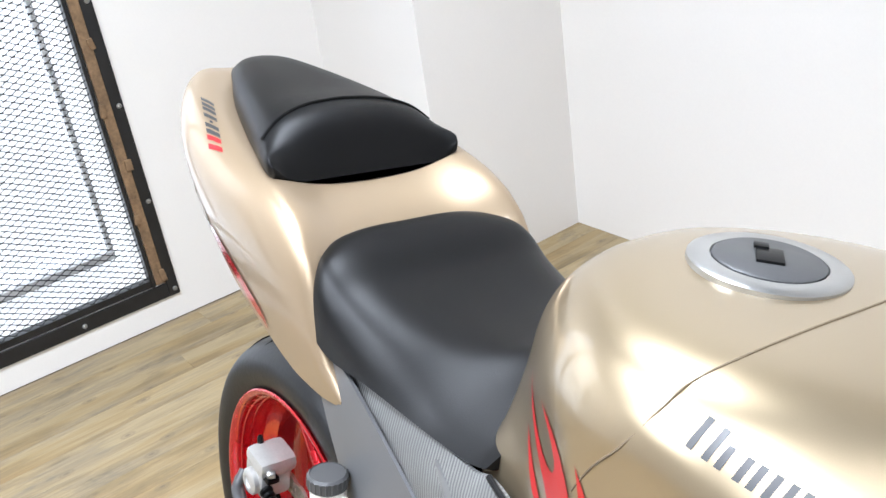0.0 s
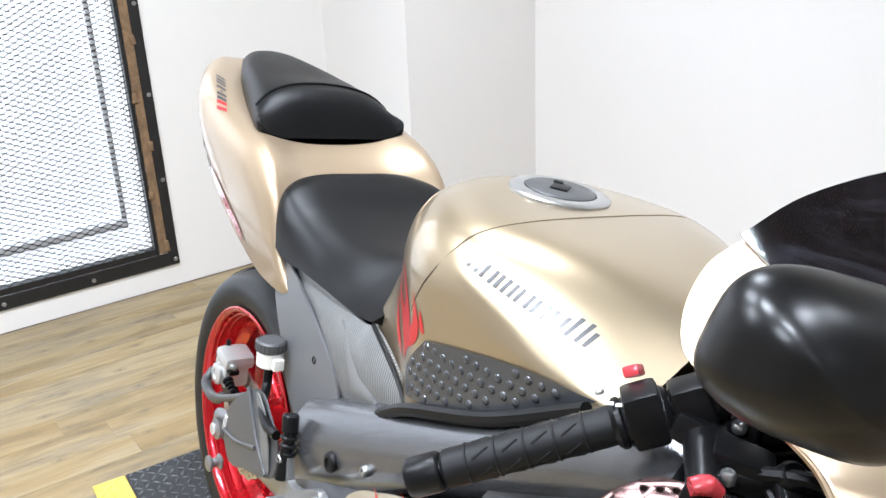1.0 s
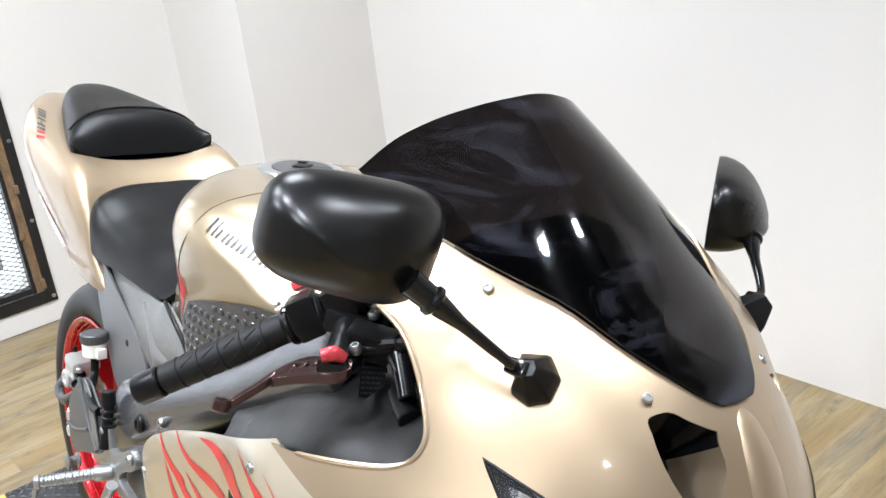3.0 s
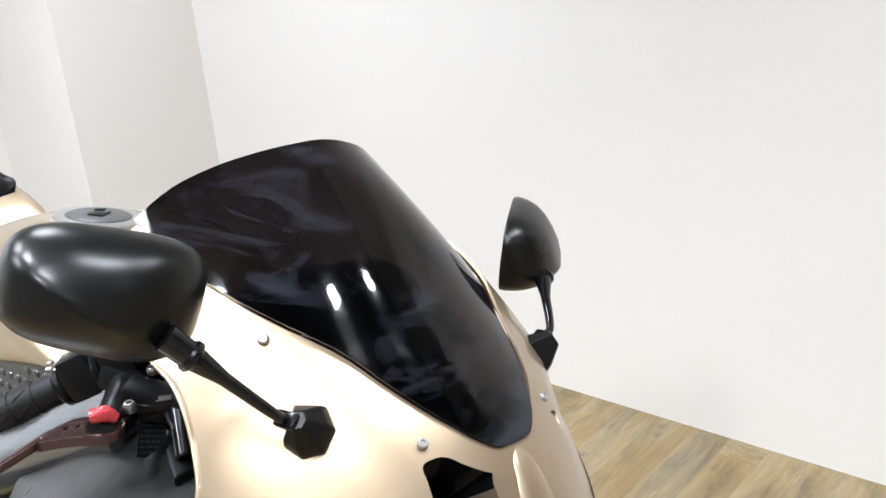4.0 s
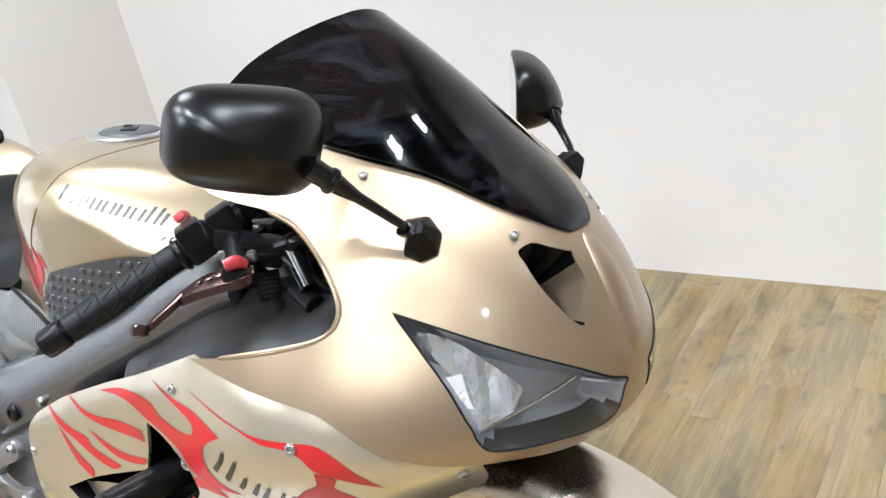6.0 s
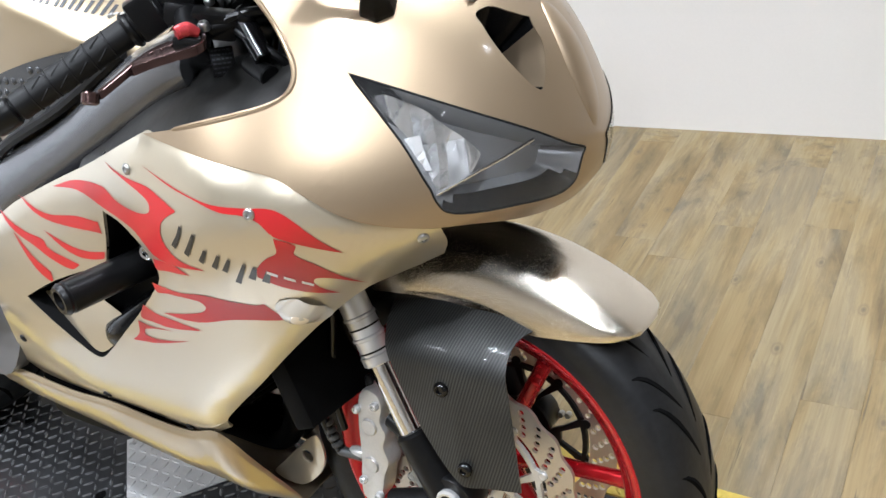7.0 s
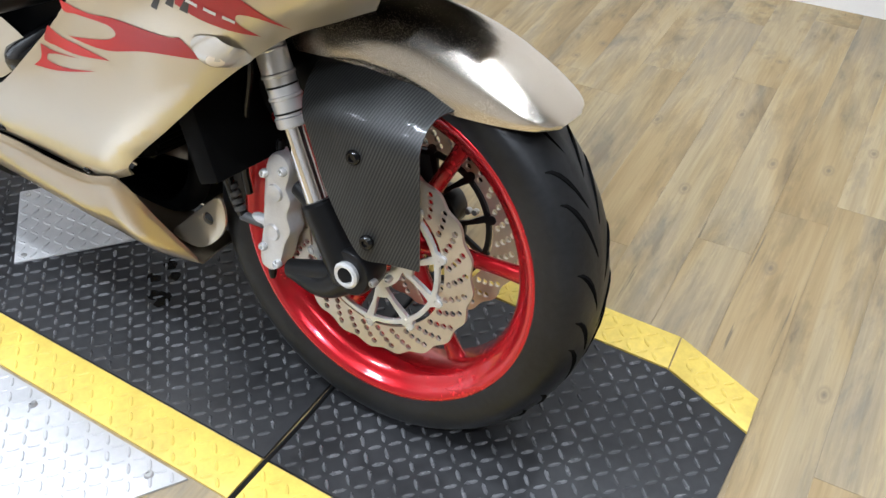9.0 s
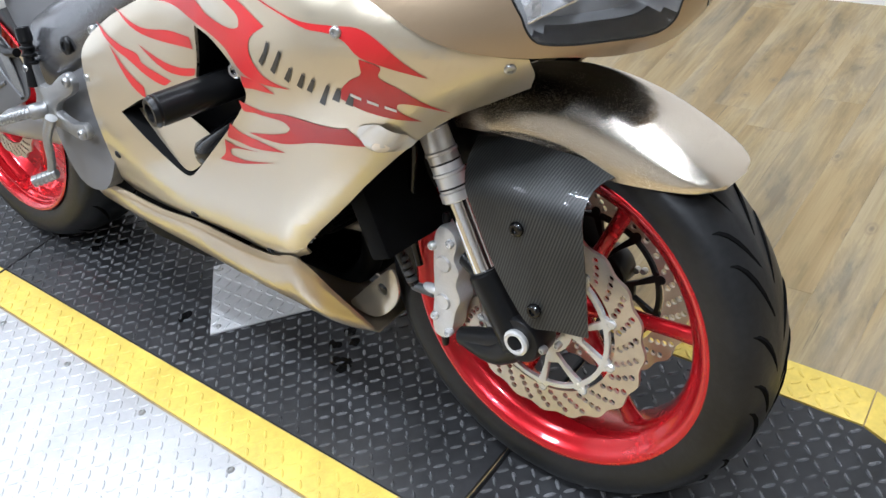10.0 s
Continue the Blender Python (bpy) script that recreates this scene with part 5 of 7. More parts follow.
def make_disc(parent, m, y, r, inner, petals, label, carrier=True, bright=True):
    """A petal disc with drilled holes and a carrier, black in place of shade unless bright; y is its place along the
    axle.
    """
    ring = [((r + 0.0026 * math.cos(petals * TAU * k / 180)) * math.cos(TAU * k / 180), (r + 0.0026 * math.cos(petals * TAU * k / 180)) * math.sin(TAU * k / 180)) for k in range(180)]
    holes = [circle(inner, 60)]
    for row, (frac, twist) in enumerate(((0.18, 0.0), (0.38, 0.052), (0.58, 0.104), (0.77, 0.156))):
        hr = inner + frac * (r - inner)
        holes += [circle(0.0046 if carrier else 0.0034, 8, hr * math.cos(TAU * k / 30 + twist), hr * math.sin(TAU * k / 30 + twist)) for k in range(30)]
    at = m @ pose(0, 0, y - 0.0025)
    disc = link(plate(bmesh.new(), ring, 0.005, at, holes), "brake_disc", M_DISC, parent, label)
    if not carrier:
        return disc
    arms = 10
    outer = [((inner + 0.002 + (0.0045 if k % 6 == 3 else -0.008)) * math.cos(TAU * k / 60), (inner + 0.002 + (0.0045 if k % 6 == 3 else -0.008)) * math.sin(TAU * k / 60)) for k in range(60)]
    cut = [circle(0.030, 28)]
    for k in range(5):
        a, lip = TAU * k / 5, inner - 0.013
        prong = [(lip * math.cos(a + t), lip * math.sin(a + t)) for t in np.linspace(-0.25, 0.25, 5)]
        cut.append(prong + [(0.062 * math.cos(a + t), 0.062 * math.sin(a + t)) for t in (0.13, 0, -0.13)])
        b = a + TAU / 10
        gap = [(lip * math.cos(b + t), lip * math.sin(b + t)) for t in np.linspace(-0.26, 0.26, 5)]
        cut.append(gap + [(0.068 * math.cos(b + 0.37), 0.068 * math.sin(b + 0.37))] + [(0.047 * math.cos(b + t), 0.047 * math.sin(b + t)) for t in (0.46, 0.23, 0, -0.23, -0.46)] + [(0.068 * math.cos(b - 0.37), 0.068 * math.sin(b - 0.37))])
    spider = link(plate(bmesh.new(), outer, 0.006, m @ pose(0, 0, y - 0.004 + (0.004 if y > 0 else -0.002)), cut, 0.0008), "disc_carrier", M_ALU if bright else M_BLACK_CAST, disc, "bright aluminium disc carrier" if bright else "disc carrier, black in place of far-side shade")
    for k in range(arms):
        a = TAU * (k + 0.5) / arms
        s = 1 if y > 0 else -1
        link(lathe(bmesh.new(), [(0.0068, -0.005), (0.0068, 0.004), (0.0052, 0.0055), (0.0036, 0.0055), (0.0034, 0.002)], 14, m @ pose(inner * math.cos(a), inner * math.sin(a), y + s * 0.001) @ pose(0, 0, 0, 0 if s > 0 else 180, 0, 0)), "bobbin", M_ALU if bright else M_BLACK_CAST, disc)
    return disc


FA = wheel_frame(0, 0.294)
front_wheel = make_rim("front_wheel", bike, FA, 0.232, 0.056, "candy red six-spoke front wheel", 6, radians(3), 0.034, 0.05)
make_tyre(front_wheel, FA, 0.226, 0.294, 0.062, "black front tyre with curved grooves", 27)
make_disc(front_wheel, FA, 0.064, 0.148, 0.108, 20, "petal front brake disc with drilled holes")
# far carrier and bobbins coloured black to stand in for shade
make_disc(front_wheel, FA, -0.064, 0.148, 0.108, 20, "petal front brake disc with drilled holes", bright=False)
link(rod(bmesh.new(), (0, -0.12, 0.294), (0, 0.12, 0.294), 0.012), "axle", M_CHROME, front_wheel, "steel axle")

for s in (-1, 1):
    y = s * 0.105
    fork = link(rod(bmesh.new(), (-0.006, y, 0.275), (-0.062, y, 0.372), 0.0275, 0.026, 28), "fork_leg", M_BLACK_CAST, bike, "black fork foot")
    link(rod(bmesh.new(), (-0.058, y, 0.362), (-0.118, y, 0.500), 0.0178, n=32), "stanchion", M_CHROME, fork, "polished chrome fork tube")
    bm = rod(bmesh.new(), (-0.104, y, 0.466), (-0.290, y, 0.90), 0.0205, n=32)
    a, b = Vector((-0.104, y, 0.466)), Vector((-0.290, y, 0.90))
    d = (b - a).normalized()
    for lo, hi, r in ((-0.004, 0.010, 0.0225), (0.030, 0.036, 0.0222), (0.058, 0.064, 0.0222), (0.09, 0.094, 0.0218)):
        rod(bm, a + d * lo, a + d * hi, r, n=32, rim=0.0015)
    tube_ob = link(bm, "fork_tube", M_FORK, fork, "bright aluminium upper fork tube")
    for at in (0.013, 0.046):
        link(rod(bmesh.new(), a + d * at, a + d * (at + 0.0025), 0.0210, n=32, rim=0.0004), "fork_band", M_BLACK, tube_ob, "narrow black band")
    # axle clamp, and the two brake mounts behind the leg
    bm = lathe(bmesh.new(), [(0.031, -0.022), (0.033, -0.018), (0.033, 0.016), (0.030, 0.020)], 28, pose(0, y, 0.294, 90 if s < 0 else -90, 0, 0))
    rod(bm, (-0.005, y, 0.280), (-0.118, y * 0.9, 0.238), 0.017, 0.014)
    rod(bm, (-0.045, y, 0.350), (-0.105, y * 0.9, 0.372), 0.016, 0.013)
    tube(bm, [(0.0, y, 0.285), (-0.05, y, 0.245), (-0.115, y * 0.9, 0.238)], [0.024, 0.018, 0.013], 14)
    link(bm, "fork_foot", M_BLACK_CAST, fork, "black cast axle clamp with brake mounts")
    link(lathe(bmesh.new(), [(0.0165, -0.004), (0.0185, 0.002), (0.0185, 0.006), (0.0155, 0.008), (0.0115, 0.007), (0.0105, -0.004)], 28, pose(0.0, y + s * 0.020, 0.294, 90 if s < 0 else -90, 0, 0)), "axle_nut", M_ALU, fork, "bright hollow axle end")
    bolt(fork, "pinch_bolt", (0.036, y + s * 0.015, 0.292), (0, s, 0), 0.0055, 0.005, M_ZINC)
    bolt(fork, "pinch_bolt", (0.052, y + s * 0.006, 0.300), (0, s, 0), 0.005, 0.005, M_ZINC)
    # four-piston caliper
    cal = [(-0.150, 0.398), (-0.128, 0.410), (-0.106, 0.402), (-0.100, 0.385), (-0.108, 0.362), (-0.098, 0.345), (-0.106, 0.322), (-0.098, 0.300), (-0.110, 0.278), (-0.122, 0.245), (-0.140, 0.226), (-0.166, 0.228), (-0.172, 0.245), (-0.163, 0.300), (-0.160, 0.350)]
    cal = [(-0.102 + (x + 0.102) * 0.74, z) for x, z in cal]
    bm = plate(bmesh.new(), cal, 0.030, pose(0, s * 0.074 if s < 0 else s * 0.074 + 0.030, 0, 90, 0, 0), (), 0.007, 4)
    caliper = link(bm, "brake_caliper", M_CAST, fork, "silver four-piston brake caliper")
    caliper.matrix_basis = pose(-0.012, 0, 0.002)
    for cx, cz in ((-0.124, 0.352), (-0.129, 0.290)):
        bm = lathe(bmesh.new(), [(0.0125, 0), (0.0125, 0.005), (0.011, 0.0075), (0.0095, 0.0068), (0.004, 0.0066)], 24, pose(cx, s * 0.100, cz, 90 if s < 0 else -90, 0, 0))
        link(bm, "piston_cover", M_CAST, caliper)
    bm = plate(bmesh.new(), [(x * 0.98 - 0.003, 0.318 + (z - 0.318) * 0.86) for x, z in cal], 0.022, pose(0, s * 0.030 if s < 0 else s * 0.030 + 0.022, 0, 90, 0, 0), (), 0.004, 4)
    link(bm, "inner_half", M_CAST, caliper)
    for a in ((-0.128, 0.418), (-0.144, 0.222)):
        bolt(caliper, "bleed_screw", (a[0], s * 0.088, a[1] - 0.008), (0, 0, 1 if a[1] > 0.3 else -1), 0.006, 0.012, M_BLACK_CAST)
    for a in ((-0.110, 0.388), (-0.121, 0.242), (-0.145, 0.262), (-0.141, 0.376)):
        bolt(caliper, "caliper_bolt", (a[0], s * 0.106, a[1]), (0, s, 0), 0.0065, 0.005, M_ALU)
    bolt(caliper, "banjo_bolt", (-0.160, s * 0.090, 0.292), (-1, 0, 0), 0.009, 0.014, M_ALU)
    bm = tube(bmesh.new(), [(-0.200, s * 0.094, 0.290), (-0.215, s * 0.096, 0.315), (-0.232, s * 0.10, 0.37), (-0.245, s * 0.10, 0.44), (-0.23, s * 0.10, 0.52), (-0.25, s * 0.09, 0.62)], 0.0075, 10)
    link(bm, "brake_hose", M_GLOSS_BLACK, fork, "black brake hose")
    bm = tube(bmesh.new(), [(-0.190, s * 0.094, 0.330), (-0.196, s * 0.096, 0.37), (-0.190, s * 0.098, 0.45), (-0.178, s * 0.10, 0.52), (-0.2, s * 0.09, 0.62)], 0.0056, 10)
    link(bm, "brake_hose", M_GLOSS_BLACK, fork, "thin black brake hose")
    bm = bmesh.new()
    rod(bm, (-0.166, s * 0.092, 0.290), (-0.204, s * 0.095, 0.291), 0.007)
    for k in range(4):
        rod(bm, (-0.205 - 0.0045 * k, s * 0.095, 0.298 + 0.010 * k), (-0.208 - 0.0045 * k, s * 0.095, 0.305 + 0.010 * k), 0.0085)
    link(bm, "hose_fitting", M_GREY_PLASTIC, fork, "grey hose end fittings")

# fender: painted crown over the tyre
rows = []
for deg, lift, edge, wide in ((47.5, 0.322, 0.318, 0.030), (49, 0.325, 0.312, 0.050), (52.5, 0.326, 0.296, 0.064), (60, 0.326, 0.268, 0.070), (70, 0.326, 0.247, 0.073), (80, 0.326, 0.244, 0.074), (90, 0.326, 0.250, 0.074), (100, 0.325, 0.259, 0.073), (110, 0.323, 0.268, 0.072), (118, 0.320, 0.280, 0.068)):
    c, s = math.cos(radians(deg)), math.sin(radians(deg))
    rows.append([((edge + (lift - edge) * k) * c, -wide * w, 0.294 + (edge + (lift - edge) * k) * s) for k, w in ((1, 0), (0.97, 0.42), (0.86, 0.74), (0.62, 0.93), (0.30, 0.99), (0, 1.0))])
bm = loft(bmesh.new(), rows, 5, 5, mirror=True)
thicken(bm, 0.0028)
fender = link(bm, "front_fender", M_FENDER, bike, "champagne gold front fender with carbon sides")
for s in (-1, 1):
    outline = [(-0.085, 0.545), (-0.085, 0.545), (-0.036, 0.553), (0.010, 0.553), (0.058, 0.547), (0.106, 0.533), (0.106, 0.533), (0.092, 0.526), (0.088, 0.512), (0.092, 0.470), (0.101, 0.336), (0.101, 0.336), (0.060, 0.336), (0.030, 0.335), (0.006, 0.358), (-0.030, 0.415), (-0.062, 0.49), (-0.078, 0.525)]
    ring = [tuple(p[:2]) for p in spline([(*p, 0) for p in outline], 4, True)]
    bm = fill_grid(ring, (), 0.008, 0.006)
    for v in bm.verts:
        x, z = v.co.x, v.co.y
        t = max(0.0, 1 - (float(np.interp(x, (-0.085, -0.036, 0.010, 0.060, 0.111), (0.545, 0.553, 0.553, 0.547, 0.533))) - z) / 0.060)
        t = t * t
        front = max(0.0, x - 0.03)
        v.co = Vector((x, s * (0.138 - 0.055 * t - 0.25 * front), z))
    thicken(bm, 0.003)
    leg = link(bm, "fender_side", M_CARBON, fender, "dark carbon fibre fender side", 70)
    for x, z in ((0.012, 0.468), (0.036, 0.362)):
        bolt(leg, "screw", (x, s * 0.1405, z), (0, s, 0), 0.0100, 0.0042, M_GLOSS_BLACK)

# ---- tank, seats and tail ----
from mathutils.bvhtree import BVHTree


def sections(table, pts_first=True):
    return [[(x, -y, z) for y, z in pts] for x, pts in table]


def floored(table):
    """Closes each section along its underside to the middle plane."""
    return [(x, (*pts, (pts[-1][0], pts[-1][1]), (pts[-1][0] * 0.9, pts[-1][1] - 0.006), (0, min(pts[-1][1], pts[0][1]) - 0.010))) for x, pts in table]


def relax(bm, times):
    """Evens out a lofted skin."""
    inner = [v for v in bm.verts if not v.is_boundary]
    for _ in range(times):
        bmesh.ops.smooth_vert(bm, verts=inner, factor=0.5, use_axis_x=True, use_axis_y=True, use_axis_z=True)


TANK = (
    (-0.858, ((0, 0.880), (0.03, 0.874), (0.055, 0.856), (0.075, 0.833), (0.092, 0.808), (0.110, 0.785), (0.126, 0.765), (0.132, 0.740))),
    (-0.832, ((0, 0.940), (0.035, 0.936), (0.070, 0.920), (0.093, 0.894), (0.106, 0.858), (0.120, 0.818), (0.134, 0.775), (0.140, 0.735))),
    (-0.795, ((0, 0.974), (0.045, 0.971), (0.094, 0.955), (0.122, 0.928), (0.134, 0.885), (0.139, 0.830), (0.144, 0.775), (0.147, 0.725))),
    (-0.735, ((0, 0.986), (0.06, 0.983), (0.122, 0.971), (0.158, 0.947), (0.174, 0.908), (0.170, 0.85), (0.162, 0.79), (0.158, 0.72))),
    (-0.665, ((0, 0.983), (0.07, 0.981), (0.14, 0.974), (0.182, 0.957), (0.203, 0.920), (0.200, 0.87), (0.192, 0.80), (0.186, 0.72))),
    (-0.585, ((0, 0.978), (0.07, 0.977), (0.135, 0.972), (0.178, 0.957), (0.206, 0.923), (0.204, 0.88), (0.197, 0.82), (0.19, 0.75))),
    (-0.505, ((0, 0.969), (0.06, 0.968), (0.112, 0.963), (0.152, 0.947), (0.190, 0.908), (0.197, 0.880), (0.193, 0.845), (0.186, 0.79))),
    (-0.425, ((0, 0.951), (0.05, 0.949), (0.092, 0.941), (0.130, 0.920), (0.167, 0.888), (0.182, 0.868), (0.178, 0.85), (0.168, 0.81))),
    (-0.355, ((0, 0.930), (0.04, 0.926), (0.078, 0.912), (0.110, 0.890), (0.140, 0.868), (0.152, 0.855), (0.148, 0.84), (0.138, 0.81))),
)
bm = loft(bmesh.new(), sections(TANK), 6, 5, mirror=True)
relax(bm, 3)
bmesh.ops.remove_doubles(bm, verts=bm.verts, dist=1e-5)
bmesh.ops.holes_fill(bm, edges=[e for e in bm.edges if e.is_boundary])
tank_tree = BVHTree.FromBMesh(bm)
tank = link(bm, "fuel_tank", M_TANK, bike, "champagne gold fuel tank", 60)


def drape(name, tree, outline, mat, parent, way=(0, 1, 0), off=0.001, step=0.012, n=4, label="", depth=0.0):
    """A thin skin on a surface, cut along an outline in side view and laid on it along way."""
    ring = [tuple(p[:2]) for p in spline([(*p, 0) for p in outline], n, True)]
    bm = fill_grid(ring, (), step, step)
    d = Vector(way).normalized()
    gone = []
    for v in bm.verts:
        start = Vector((v.co.x, -0.6, v.co.y))
        hit, nrm, _, _ = tree.ray_cast(start, d)
        if hit is None:
            gone.append(v)
            continue
        v.co = hit + (nrm if nrm.dot(d) < 0 else -nrm) * off
    if gone:
        bmesh.ops.delete(bm, geom=gone, context="VERTS")
    return link(bm, name, mat, parent, label)


# knee pad with small domes on the tank's flank
PAD = [(-0.629, 0.827), (-0.629, 0.827), (-0.656, 0.800), (-0.676, 0.779), (-0.684, 0.756), (-0.676, 0.735), (-0.676, 0.735), (-0.60, 0.755), (-0.50, 0.800), (-0.385, 0.862), (-0.385, 0.862), (-0.44, 0.866), (-0.50, 0.858), (-0.57, 0.843)]
pad = drape("knee_pad", tank_tree, PAD, M_PAD, tank, off=0.0025, label="grey rubber knee pad with raised domes")
inside_pad = [tuple(p[:2]) for p in spline([(*p, 0) for p in PAD], 3, True)]


def in_polygon(x, z, poly):
    c = False
    for (ax, az), (bx, bz) in zip(poly, poly[1:] + poly[:1]):
        if (az > z) != (bz > z) and x < (bx - ax) * (z - az) / (bz - az) + ax:
            c = not c
    return c


dome = None
for i in range(20):
    for j in range(9):
        x, z = -0.665 + 0.0165 * i + (0.008 if j % 2 else 0), 0.735 + 0.0165 * j + 0.004
        if not all(in_polygon(x + dx, z + dz, inside_pad) for dx, dz in ((-0.006, 0), (0.006, 0), (0, 0.006), (0, -0.006))):
            continue
        hit, nrm, _, _ = tank_tree.ray_cast(Vector((x, -0.6, z)), Vector((0, 1, 0)))
        if hit is None:
            continue
        nrm = nrm if nrm.y < 0 else -nrm
        m = aim(hit + nrm * 0.002, hit + nrm)
        if dome is None:
            dome = link(lathe(bmesh.new(), [(0.0056, -0.001), (0.0052, 0.0010), (0.0038, 0.0022), (0.0014, 0.0027)], 10), "dome", M_PAD, pad)
            dome.matrix_basis = m
        else:
            share(dome, "dome", m, pad)
# filler cap
cap_hit, cap_n, _, _ = tank_tree.ray_cast(Vector((-0.672, 0.0, 1.3)), Vector((0, 0, -1)))
m = aim(cap_hit, cap_hit + (cap_n if cap_n.z > 0 else -cap_n))
cap = link(lathe(bmesh.new(), [(0.064, -0.006), (0.064, 0.0025), (0.061, 0.0045), (0.046, 0.005), (0.045, 0.002)], 48, m), "filler_cap", M_RING, bike, "round fuel filler cap with a bright ring")
lid = link(lathe(bmesh.new(), [(0.0445, -0.002), (0.0445, 0.0055), (0.042, 0.0072), (0.002, 0.0075)], 40, m), "cap_lid", M_GREY_PLASTIC, cap, "dark grey cap lid")
bm = bmesh.new()
box(bm, (0.030, 0.022, 0.003), (0.0, 0.0, 0.0082), (0, 0, 30), 0.001)
box(bm, (0.011, 0.012, 0.0025), (0.012, 0.014, 0.0098), (0, 0, 30), 0.0008)
for v in bm.verts:
    v.co = m @ v.co
link(bm, "key_flap", M_BLACK, cap, "black key flap")
# a row of plain upright bars along the tank's side
LETTERS = ((0.000, 0.104, 0.0170), (0.130, 0.108, 0.0125), (0.262, 0.150, 0.0125), (0.435, 0.108, 0.0125), (0.566, 0.100, 0.0125), (0.692, 0.108, 0.0125), (0.828, 0.100, 0.0165), (0.955, 0.022, 0.0125))


def tank_bar(x0, x1, v0, v1, lean=0.0025):
    pts = [(x, 0.9345 - 0.0365 * (x + 0.577) / 0.155 + v) for x, v in ((x0, v0), (x1, v0), (x1, v1), (x0, v1))]
    pts = [(x + lean * v / 0.015, z) for (x, z), v in zip(pts, (v0, v0, v1, v1))]
    drape("lettering", tank_tree, [q for p in pts for q in (p, p)], M_DECAL_GREY, tank, n=1, off=0.0008)


for k, (at, wide, tall) in enumerate(LETTERS):
    x0, x1 = -0.577 + 0.155 * at, -0.577 + 0.155 * (at + wide)
    strokes = (1, 2, 3, 2, 2, 2, 2, 1)[k] + (1 if k == 0 else 0)
    for q in range(strokes):
        at = x0 if strokes == 1 else x0 + (x1 - x0 - 0.0046) * q / (strokes - 1)
        tank_bar(at, at + 0.0046, 0, tall)
# seam across the tank, in front of the filler; brown for the shade in its gap
pts = []
for x, z, y in ((-0.675, 0.845, None), (-0.646, 0.885, None), (-0.619, 0.916, None), (-0.603, 0.946, None), (-0.598, 0, -0.172), (-0.590, 0, -0.130), (-0.587, 0, -0.062), (-0.586, 0, 0.0), (-0.587, 0, 0.062), (-0.590, 0, 0.130), (-0.598, 0, 0.172)):
    hit, nrm, _, _ = tank_tree.ray_cast(Vector((x, -0.6, z)), Vector((0, 1, 0))) if y is None else tank_tree.ray_cast(Vector((x, y, 1.3)), Vector((0, 0, -1)))
    if hit is not None:
        pts.append(hit)
link(tube(bmesh.new(), pts, 0.0011, 6, 5), "tank_seam", M_SEAM, tank, "thin brown bead drawn as the shaded gap between the tank's panels")
# flame strip on the tank's rear flank
for f in (
    [(-0.776, 0.892), (-0.776, 0.892), (-0.760, 0.866), (-0.744, 0.846), (-0.728, 0.832), (-0.712, 0.834), (-0.706, 0.850), (-0.715, 0.868), (-0.734, 0.886), (-0.734, 0.886), (-0.708, 0.876), (-0.690, 0.858), (-0.680, 0.838), (-0.678, 0.822), (-0.678, 0.822), (-0.668, 0.832), (-0.664, 0.848), (-0.668, 0.872), (-0.668, 0.872), (-0.652, 0.846), (-0.650, 0.824), (-0.664, 0.806), (-0.690, 0.790), (-0.712, 0.765), (-0.712, 0.765), (-0.728, 0.790), (-0.744, 0.822), (-0.760, 0.852)],
    [(-0.775, 0.838), (-0.775, 0.838), (-0.762, 0.812), (-0.750, 0.788), (-0.732, 0.760), (-0.732, 0.760), (-0.752, 0.770), (-0.766, 0.792)],
    [(-0.646, 0.858), (-0.646, 0.858), (-0.638, 0.842), (-0.634, 0.832), (-0.634, 0.832), (-0.643, 0.832), (-0.648, 0.842)],
):
    drape("flame_decal", tank_tree, f, M_FLAME, tank, off=0.0008)

SEAT = (
    (-1.206, ((0, 0.872), (0.045, 0.872), (0.075, 0.868), (0.093, 0.859), (0.101, 0.845), (0.103, 0.80))),
    (-1.182, ((0, 0.879), (0.058, 0.879), (0.100, 0.874), (0.127, 0.863), (0.138, 0.846), (0.141, 0.79))),
    (-1.145, ((0, 0.866), (0.065, 0.867), (0.118, 0.866), (0.147, 0.857), (0.160, 0.836), (0.164, 0.782))),
    (-1.095, ((0, 0.840), (0.065, 0.841), (0.115, 0.840), (0.145, 0.830), (0.162, 0.807), (0.168, 0.768))),
    (-1.02, ((0, 0.822), (0.06, 0.822), (0.106, 0.819), (0.135, 0.808), (0.157, 0.790), (0.168, 0.771))),
    (-0.945, ((0, 0.818), (0.05, 0.817), (0.088, 0.810), (0.120, 0.798), (0.148, 0.783), (0.165, 0.768))),
    (-0.895, ((0, 0.826), (0.035, 0.822), (0.065, 0.808), (0.105, 0.792), (0.139, 0.778), (0.162, 0.765))),
    (-0.845, ((0, 0.836), (0.03, 0.828), (0.058, 0.810), (0.095, 0.790), (0.133, 0.775), (0.158, 0.764))),
    (-0.826, ((0, 0.836), (0.03, 0.826), (0.062, 0.808), (0.105, 0.786), (0.137, 0.774), (0.154, 0.766))),
)
bm = loft(bmesh.new(), sections(floored(SEAT)), 6, 5, mirror=True)
bmesh.ops.remove_doubles(bm, verts=bm.verts, dist=1e-5)
bmesh.ops.holes_fill(bm, edges=[e for e in bm.edges if e.is_boundary])
seat = link(bm, "rider_seat", M_SEAT, bike, "black vinyl rider seat", 60)
